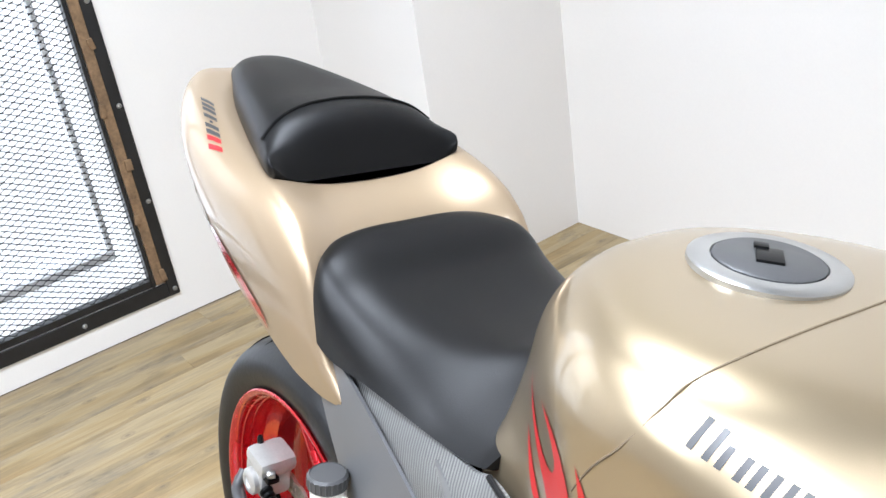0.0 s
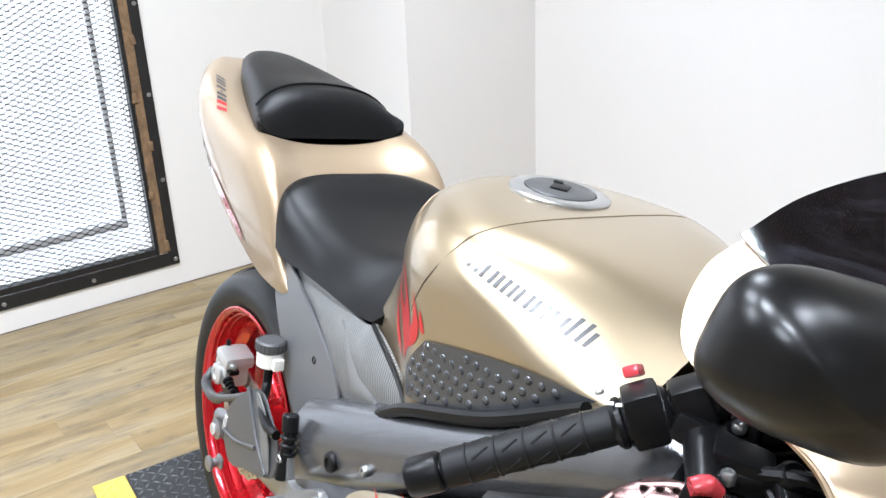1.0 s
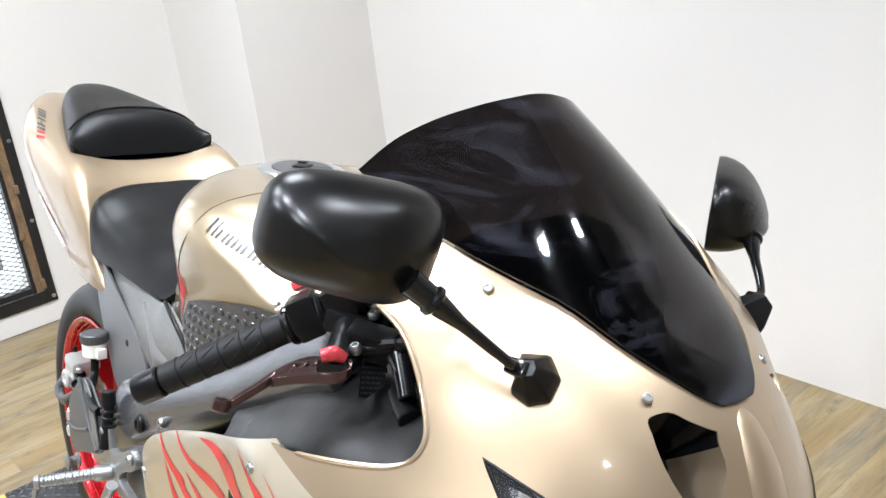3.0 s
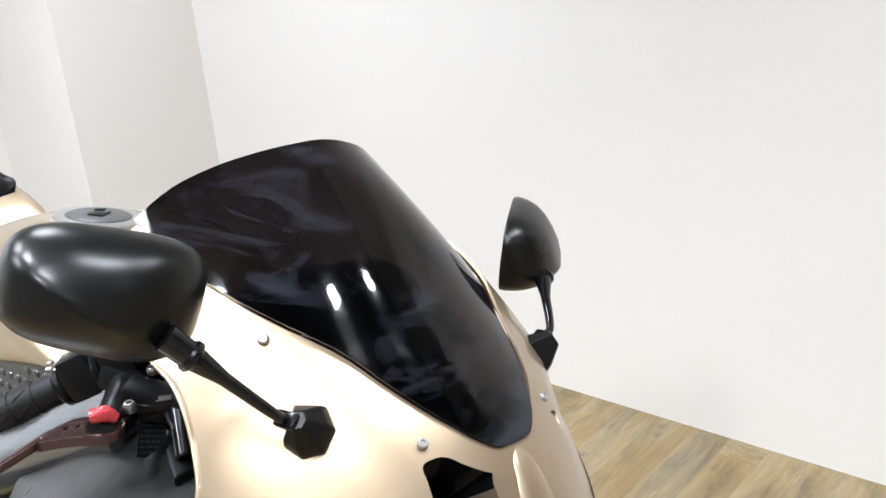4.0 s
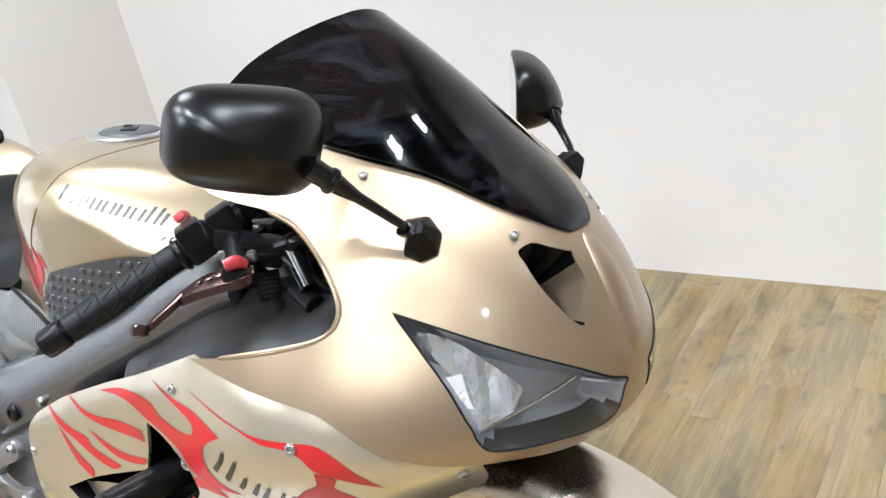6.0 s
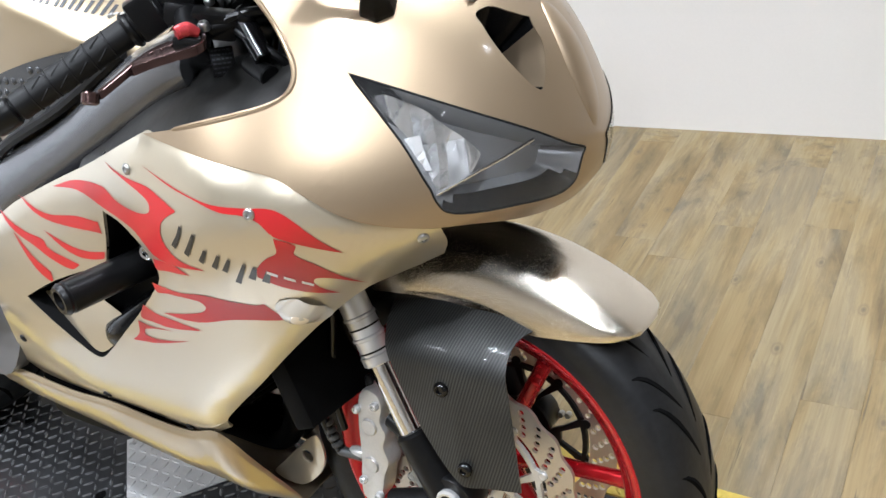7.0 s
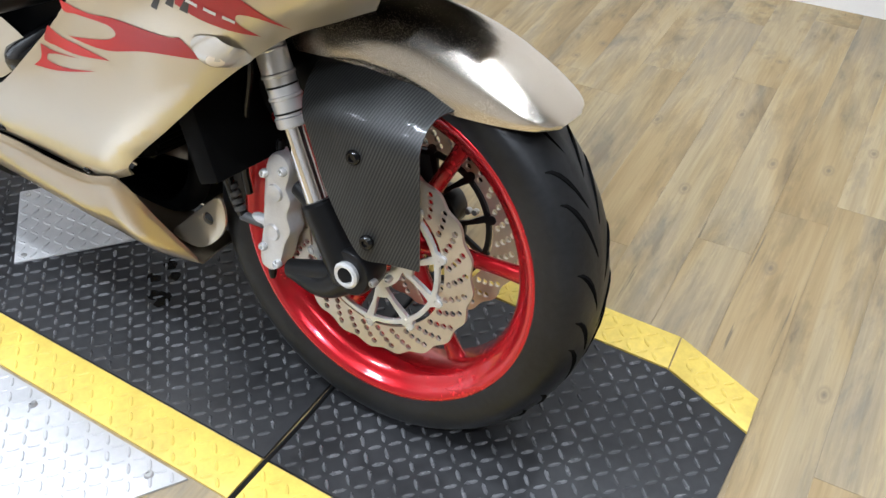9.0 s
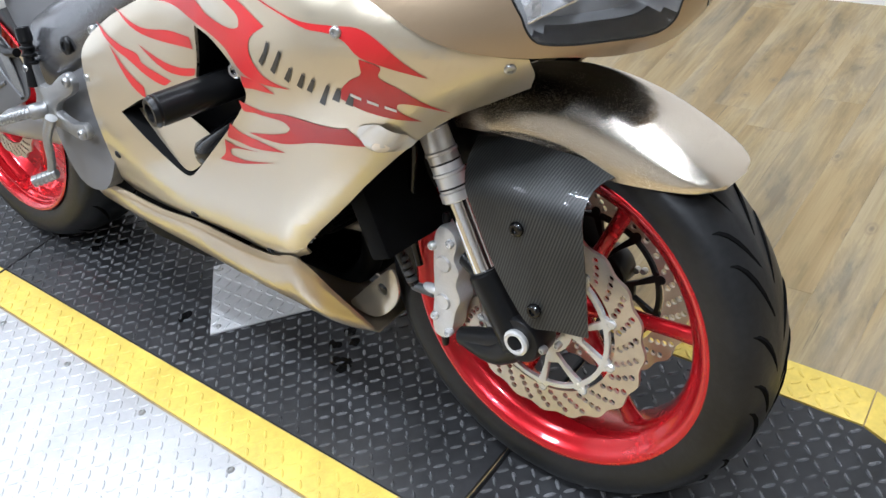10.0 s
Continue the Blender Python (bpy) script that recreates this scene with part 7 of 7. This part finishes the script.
def mirror(s):
    """A rounded housing with the glass facing back, on a stalk from the nose cowl."""
    centre = Vector((-0.104, -0.287, 1.044)) if s < 0 else Vector((-0.150, 0.278, 1.005))
    along = Vector((0.56, -s * 0.82, -0.25 if s < 0 else -0.10)).normalized()
    depth = Vector((0.80, s * 0.56, -0.05))
    depth = (depth - along * depth.dot(along)).normalized()
    up = depth.cross(along)
    up = up if up.z > 0 else -up
    bm = bmesh.new()
    rings = []
    tall = 0.050 if s < 0 else 0.051
    low = -0.12 if s < 0 else -0.42
    for t, k in ((-0.003, 0.985), (0.0, 1.0), (0.006, 1.0), (0.016, 0.975), (0.028, 0.915), (0.040, 0.80), (0.050, 0.65), (0.058, 0.46), (0.063, 0.25), (0.065, 0.07)):
        ring = []
        for q in range(40):
            a = TAU * q / 40
            c, n = math.cos(a), math.sin(a)
            e = 2 / (2.1 + 1.3 * k * k)
            px, pz = abs(c) ** e * (1 if c > 0 else -1), abs(n) ** e * (1 if n > 0 else -1)
            taper = 1.0 + (0.09 if s < 0 else -0.10) * px
            ridge = 0.003 * math.exp(-((k * pz + 0.55 * k * px - 0.1) / 0.16) ** 2) * (1 - k**4)
            ring.append(bm.verts.new(centre + along * (0.076 * k * px) + up * (tall * (low * (1 - k) + k * pz * taper) + 0.002) + depth * (t + ridge - (0.012 * px * k if s < 0 else 0))))
        rings.append(ring)
    for a, b in zip(rings, rings[1:]):
        for q in range(40):
            bm.faces.new((a[q], a[(q + 1) % 40], b[(q + 1) % 40], b[q]))
    bm.faces.new(rings[-1])
    bm.faces.new(rings[0])
    shell = link(bm, "mirror", M_MIRROR_SHELL, bike, "satin black rear-view mirror housing")
    bm = bmesh.new()
    ring = []
    for q in range(40):
        a = TAU * q / 40
        c, n = math.cos(a), math.sin(a)
        px, pz = abs(c) ** (2 / 3) * (1 if c > 0 else -1), abs(n) ** (2 / 3) * (1 if n > 0 else -1)
        ring.append(bm.verts.new(centre + along * 0.069 * px + up * (0.86 * tall * pz * (1 + (0.09 if s < 0 else -0.10) * px) + 0.002) + depth * (-0.004 - (0.012 * px if s < 0 else 0))))
    bm.faces.new(ring)
    link(bm, "mirror_glass", M_CHROME, shell, "mirror glass")
    foot, _ = at_skin(-0.014, 0.917, 0.002)
    foot.y = s * abs(foot.y)
    knee = Vector((-0.002, -0.196, 0.948)) if s < 0 else Vector((-0.030, 0.212, 0.938))
    top = Vector((-0.032, -0.254, 1.002)) if s < 0 else Vector((-0.086, 0.268, 0.978))
    bm = tube(bmesh.new(), [top + (top - knee) * 0.30, top, top * 0.62 + knee * 0.38, knee, knee * 0.75 + foot * 0.25], [0.0118, 0.0108, 0.0058, 0.0046, 0.0046], 14)
    rod(bm, top - (top - knee).normalized() * 0.004, top + (top - knee).normalized() * 0.004, 0.0132)
    link(bm, "stalk", M_GLOSS_BLACK, shell, "black mirror stalk")
    bm = bmesh.new()
    _, nrm = at_skin(-0.014, 0.917)
    nrm = Vector((nrm.x, s * abs(nrm.y), nrm.z))
    m = aim(foot - nrm * 0.002, foot + nrm)
    low_ring = [(-0.020, -0.016), (-0.004, -0.025), (0.015, -0.019), (0.022, 0.002), (0.012, 0.021), (-0.014, 0.020)]
    rings = []
    lean = m.inverted().to_3x3() @ (knee - foot).normalized()
    for h, k, shift in ((-0.004, 1.0, 0.0), (0.010, 0.98, 0.10), (0.020, 0.86, 0.35), (0.034, 0.52, 0.75), (0.040, 0.36, 0.90)):
        rings.append([bm.verts.new(m @ Vector((x * k + lean.x * 0.016 * shift, y * k + lean.y * 0.016 * shift, h))) for x, y in low_ring])
    for p, q in zip(rings, rings[1:]):
        for i in range(6):
            bm.faces.new((p[i], p[(i + 1) % 6], q[(i + 1) % 6], q[i]))
    bm.faces.new(rings[0])
    bm.faces.new(rings[-1])
    bmesh.ops.bevel(bm, geom=[e for e in bm.edges], offset=0.0012, segments=1, affect="EDGES")
    turned = aim(knee * 0.75 + foot * 0.25, knee)
    q = box(bmesh.new(), (0.020, 0.015, 0.016), (0, 0, -0.006), bevel=0.003)
    for v in q.verts:
        v.co = turned @ v.co
    link(q, "mirror_knuckle", M_GLOSS_BLACK, shell, "black hinge block")
    link(bm, "mirror_base", M_BLACK, shell, "faceted black mirror base", 15)
    return shell


mirror(-1)
mirror(1)

# ---- rear wheel, swingarm and foot controls ----
RA = wheel_frame(-1.39, 0.315)
rear_wheel = make_rim("rear_wheel", bike, RA, 0.236, 0.087, "candy red rear wheel", 6, radians(14), 0.045, 0.06, True)
for r, h in ((0.2185, 0.070), (0.2165, 0.056), (0.2130, 0.042)):
    link(lathe(bmesh.new(), [(r + 0.004, -h - 0.004), (r - 0.001, -h - 0.0015), (r - 0.001, -h + 0.0015), (r + 0.004, -h + 0.004)], 96, RA, True), "rim_step", M_RED_WHEEL, rear_wheel)
    link(lathe(bmesh.new(), [(r + 0.004, h - 0.004), (r - 0.001, h - 0.0015), (r - 0.001, h + 0.0015), (r + 0.004, h + 0.004)], 96, RA, True), "rim_step", M_RED_WHEEL, rear_wheel)
make_tyre(rear_wheel, RA, 0.232, 0.315, 0.090, "wide black rear tyre", 20)
make_disc(rear_wheel, RA, 0.082, 0.110, 0.078, 16, "petal rear brake disc", carrier=False)
link(rod(bmesh.new(), (-1.39, -0.15, 0.315), (-1.39, 0.15, 0.315), 0.013), "axle", M_ALU, rear_wheel)
for s in (-1, 1):
    rows = []
    for x, z, h, w in ((-0.86, 0.375, 0.055, 0.030), (-0.98, 0.375, 0.050, 0.026), (-1.12, 0.35, 0.040, 0.020), (-1.28, 0.325, 0.034, 0.017), (-1.40, 0.315, 0.032, 0.016), (-1.44, 0.315, 0.018, 0.012)):
        rows.append([(x, s * 0.118 + w * math.cos(a) * 0.9, z + h * math.sin(a)) for a in np.linspace(0, TAU, 12, endpoint=False)])
    arm = link(loft(bmesh.new(), rows, 4, 2, close=True, caps=True), "swingarm", M_GREY, bike, "dark silver swingarm")
    link(lathe(bmesh.new(), [(0.010, 0), (0.016, 0.003), (0.016, 0.006), (0.010, 0.010), (0.010, 0.020), (0.016, 0.024), (0.016, 0.028), (0.010, 0.031)], 20, pose(-1.365, s * 0.135, 0.255, 90 if s < 0 else -90, 0, 0)), "stand_spool", M_SATIN, arm, "bright stand spool")
    link(lathe(bmesh.new(), [(0.020, 0), (0.022, 0.004), (0.022, 0.010), (0.012, 0.014)], 20, pose(-1.39, s * 0.132, 0.315, 90 if s < 0 else -90, 0, 0)), "axle_nut", M_SATIN, arm)
# rear caliper above the axle
bm = box(bmesh.new(), (0.060, 0.062, 0.030), (-1.390, -0.112, 0.464), (0, 8, 0), 0.013)
box(bm, (0.058, 0.050, 0.046), (-1.400, -0.114, 0.432), (0, 8, 0), 0.009)
lathe(bm, [(0.021, 0), (0.021, 0.010), (0.017, 0.013), (0.011, 0.013), (0.010, 0.009)], 24, pose(-1.398, -0.136, 0.430, 90, 0, 0))
caliper = link(bm, "rear_caliper", M_CAST, bike, "silver rear brake caliper")
# solid black block in place of a slot's shade
link(box(bmesh.new(), (0.062, 0.020, 0.010), (-1.384, -0.126, 0.451), (0, 8, 0), 0.003), "bridge_slot", M_BLACK, caliper, "black block drawn as the shaded slot over the pads")
for k in range(4):
    p = Vector((-1.362 + 0.009 * k, -0.136, 0.432 - 0.003 * k))
    link(rod(bmesh.new(), p, p + Vector((0.006, 0, -0.002)), 0.0105 - 0.0012 * k, n=16), "pin_boot", M_BLACK, caliper, "black ribbed rubber pin boot")
bolt(caliper, "bleed_screw", (-1.414, -0.118, 0.478), (0, 0, 1), 0.005, 0.014, M_BLACK_CAST)
for where in ((-1.448, -0.128, 0.408), (-1.352, -0.131, 0.462)):
    bolt(caliper, "caliper_bolt", where, (-0.3, -1, 0), 0.007, 0.006, M_ZINC)
link(tube(bmesh.new(), [(-1.455, -0.130, 0.412), (-1.44, -0.150, 0.395), (-1.39, -0.158, 0.392), (-1.345, -0.160, 0.402), (-1.315, -0.165, 0.425)], 0.0085, 12), "brake_line", M_GREY_PLASTIC, caliper, "grey sleeved brake line")
link(tube(bmesh.new(), [(-1.47, -0.135, 0.392), (-1.40, -0.155, 0.395), (-1.30, -0.175, 0.43), (-1.20, -0.185, 0.48), (-1.10, -0.19, 0.53), (-1.00, -0.21, 0.54)], 0.0065, 10), "rear_hose", M_GREY_PLASTIC, bike, "grey braided rear brake hose")
link(box(bmesh.new(), (0.09, 0.012, 0.05), (-1.41, -0.105, 0.375), (0, 25, 0), 0.005), "caliper_bracket", M_BLACK_CAST, caliper)
# fluid reservoir
cup = link(lathe(bmesh.new(), [(0.020, 0), (0.0235, 0.003), (0.0245, 0.030), (0.0245, 0.034)], 28, pose(-1.062, -0.19, 0.602)), "brake_reservoir", M_CUP, bike, "white rear brake fluid cup with dark ribbed cap")
cup.matrix_basis = pose(-1.062, -0.19, 0.602) @ Matrix.Scale(0.87, 4) @ pose(1.062, 0.19, -0.602)
bm = lathe(bmesh.new(), [(0.0245, 0.030), (0.0268, 0.032), (0.0268, 0.048), (0.0240, 0.0515), (0.0235, 0.0500), (0.004, 0.0500)], 28, pose(-1.062, -0.19, 0.602))
link(bm, "cap", M_GREY_PLASTIC, cup, "dark grey ribbed screw cap")
bm = bmesh.new()
for k in range(22):
    a = TAU * k / 22
    rod(bm, (-1.062 + 0.0266 * math.cos(a), -0.19 + 0.0266 * math.sin(a), 0.635), (-1.062 + 0.0266 * math.cos(a), -0.19 + 0.0266 * math.sin(a), 0.650), 0.0015, n=6)
tagged(link(bm, "cap_rib", M_GREY_PLASTIC, cup), kind="stuff")
link(box(bmesh.new(), (0.014, 0.020, 0.022), (-1.035, -0.186, 0.615), bevel=0.003), "bracket", M_CUP, cup)
link(tube(bmesh.new(), [(-1.062, -0.19, 0.598), (-1.055, -0.195, 0.57), (-1.02, -0.215, 0.555), (-0.97, -0.228, 0.55), (-0.93, -0.23, 0.555)], 0.0075, 12), "reservoir_hose", M_BLACK, bike, "black reservoir hose")
# heel guard
HEEL = [(-1.195, 0.448), (-1.175, 0.478), (-1.128, 0.520), (-1.060, 0.566), (-1.020, 0.573), (-0.985, 0.555), (-0.948, 0.530), (-0.945, 0.480), (-0.965, 0.462), (-1.06, 0.425), (-1.155, 0.385), (-1.20, 0.405)]
guard = side_patch("heel_guard", HEEL, 0.208, M_GREY_PLASTIC, "dark grey heel guard", 0.010, 0.0, (0.08, -0.04), 0.003)
for pts in ([(-1.075, -0.216, 0.562), (-1.02, -0.220, 0.50), (-0.965, -0.226, 0.468)], [(-1.185, -0.207, 0.43), (-1.12, -0.214, 0.445), (-1.02, -0.222, 0.485)]):
    link(tube(bmesh.new(), pts, 0.0035, 8), "guard_edge", M_GREY_PLASTIC, guard)
side_patch("guard_strip", [(-1.035, 0.572), (-1.02, 0.573), (-0.985, 0.555), (-0.962, 0.50), (-0.962, 0.470), (-0.985, 0.465), (-1.0, 0.52)], 0.222, M_CARBON_PALE, "ribbed carbon-look edge", 0.003, 0.0, (0.05, 0), 0.002, guard)
link(tube(bmesh.new(), [(-1.19, -0.19, 0.405), (-1.195, -0.20, 0.43), (-1.185, -0.202, 0.455)], 0.006, 8), "guard_lug", M_ALU, guard)
# hanger, peg and pedal on the right; the peg alone on the left
for s in (-1, 1):
    bm = plate(bmesh.new(), [(-0.905, 0.548), (-0.888, 0.545), (-0.878, 0.510), (-0.850, 0.512), (-0.810, 0.535), (-0.785, 0.545), (-0.770, 0.530), (-0.782, 0.512), (-0.830, 0.488), (-0.845, 0.470), (-0.800, 0.458), (-0.768, 0.462), (-0.762, 0.445), (-0.785, 0.432), (-0.840, 0.440), (-0.875, 0.440), (-0.905, 0.440), (-0.915, 0.462), (-0.900, 0.490)], 0.012, pose(0, s * 0.226 + (0.006 if s > 0 else 0.006), 0, 90, 0, 0), (), 0.003, 3)
    hanger = link(bm, "foot_hanger", M_SATIN, bike, "silver cast footrest hanger")
    for x, z in ((-0.782, 0.533), (-0.775, 0.447), (-0.898, 0.535)):
        bolt(hanger, "hanger_bolt", (x, s * 0.234, z), (0, s, 0), 0.009, 0.006, M_SATIN)
    a, b = Vector((-0.888, s * 0.238, 0.466)), Vector((-0.922, s * 0.335, 0.462))
    d = (b - a).normalized()
    peg = link(rod(bmesh.new(), a, b, 0.0095, 0.0085, 18), "foot_peg", M_SATIN, hanger, "ribbed bright foot peg")
    bm = bmesh.new()
    for k in range(14):
        p = a + (b - a) * (0.22 + 0.052 * k)
        rod(bm, p, p + d * 0.0022, 0.0106, 0.0106, 18, 0.0007)
    rod(bm, a - d * 0.012, a + d * 0.018, 0.0145, 0.013, 18)
    rod(bm, b - d * 0.004, b + d * 0.006, 0.0125, 0.010, 18)
    rod(bm, b - Vector((0.002, 0, 0.004)), b - Vector((0.004, -s * 0.006, 0.030)), 0.0042)
    tagged(link(bm, "peg_rib", M_SATIN, hanger), kind="stuff")
    pts = [(-0.848, s * 0.242, 0.462), (-0.868, s * 0.248, 0.425), (-0.872, s * 0.250, 0.385), (-0.878, s * 0.252, 0.362)]
    pedal = link(tube(bmesh.new(), pts, [0.010, 0.0075, 0.007, 0.007], 12), "brake_pedal" if s < 0 else "gear_pedal", M_SATIN, hanger, "silver foot pedal")
    bm = bmesh.new()
    rod(bm, (-0.872, s * 0.246, 0.359), (-0.905, s * 0.275, 0.345), 0.0095, 0.0095, 14)
    for k in range(5):
        p = Vector((-0.876, s * 0.250, 0.357)) + Vector((-0.0065, s * 0.0056, -0.0028)) * k
        rod(bm, p, p + Vector((-0.002, s * 0.0017, -0.0008)), 0.0108, 0.0108, 12, 0.0006)
    link(bm, "pedal_tip", M_SATIN, pedal)
    bm = rod(bmesh.new(), (-0.900, s * 0.222, 0.585), (-0.893, s * 0.236, 0.505), 0.009)
    rod(bm, (-0.905, s * 0.222, 0.60), (-0.900, s * 0.224, 0.575), 0.012)
    for k in range(3):
        rod(bm, (-0.899 + 0.001 * k, s * 0.225, 0.57 - 0.012 * k), (-0.8985 + 0.001 * k, s * 0.226, 0.564 - 0.012 * k), 0.0125)
    link(bm, "pedal_cylinder", M_BLACK_CAST, hanger, "black rear master cylinder")
# side stand on the far side
bm = tube(bmesh.new(), [(-0.80, 0.14, 0.30), (-0.79, 0.20, 0.20), (-0.775, 0.285, 0.080), (-0.755, 0.310, 0.069)], [0.014, 0.011, 0.010, 0.010], 12)
box(bm, (0.06, 0.04, 0.008), (-0.765, 0.305, 0.072), (11.5, 0, 0), 0.003)
link(bm, "side_stand", M_BLACK_CAST, bike, "black side stand")
# chain side and lower frame, near-black blocks for the shade behind the foot controls
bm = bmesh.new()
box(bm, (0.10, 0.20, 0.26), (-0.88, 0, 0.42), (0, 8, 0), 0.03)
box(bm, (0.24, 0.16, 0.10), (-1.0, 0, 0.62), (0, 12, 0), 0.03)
link(bm, "lower_frame", M_ENGINE, bike, "lower frame and shock area, near-black for the shade there")
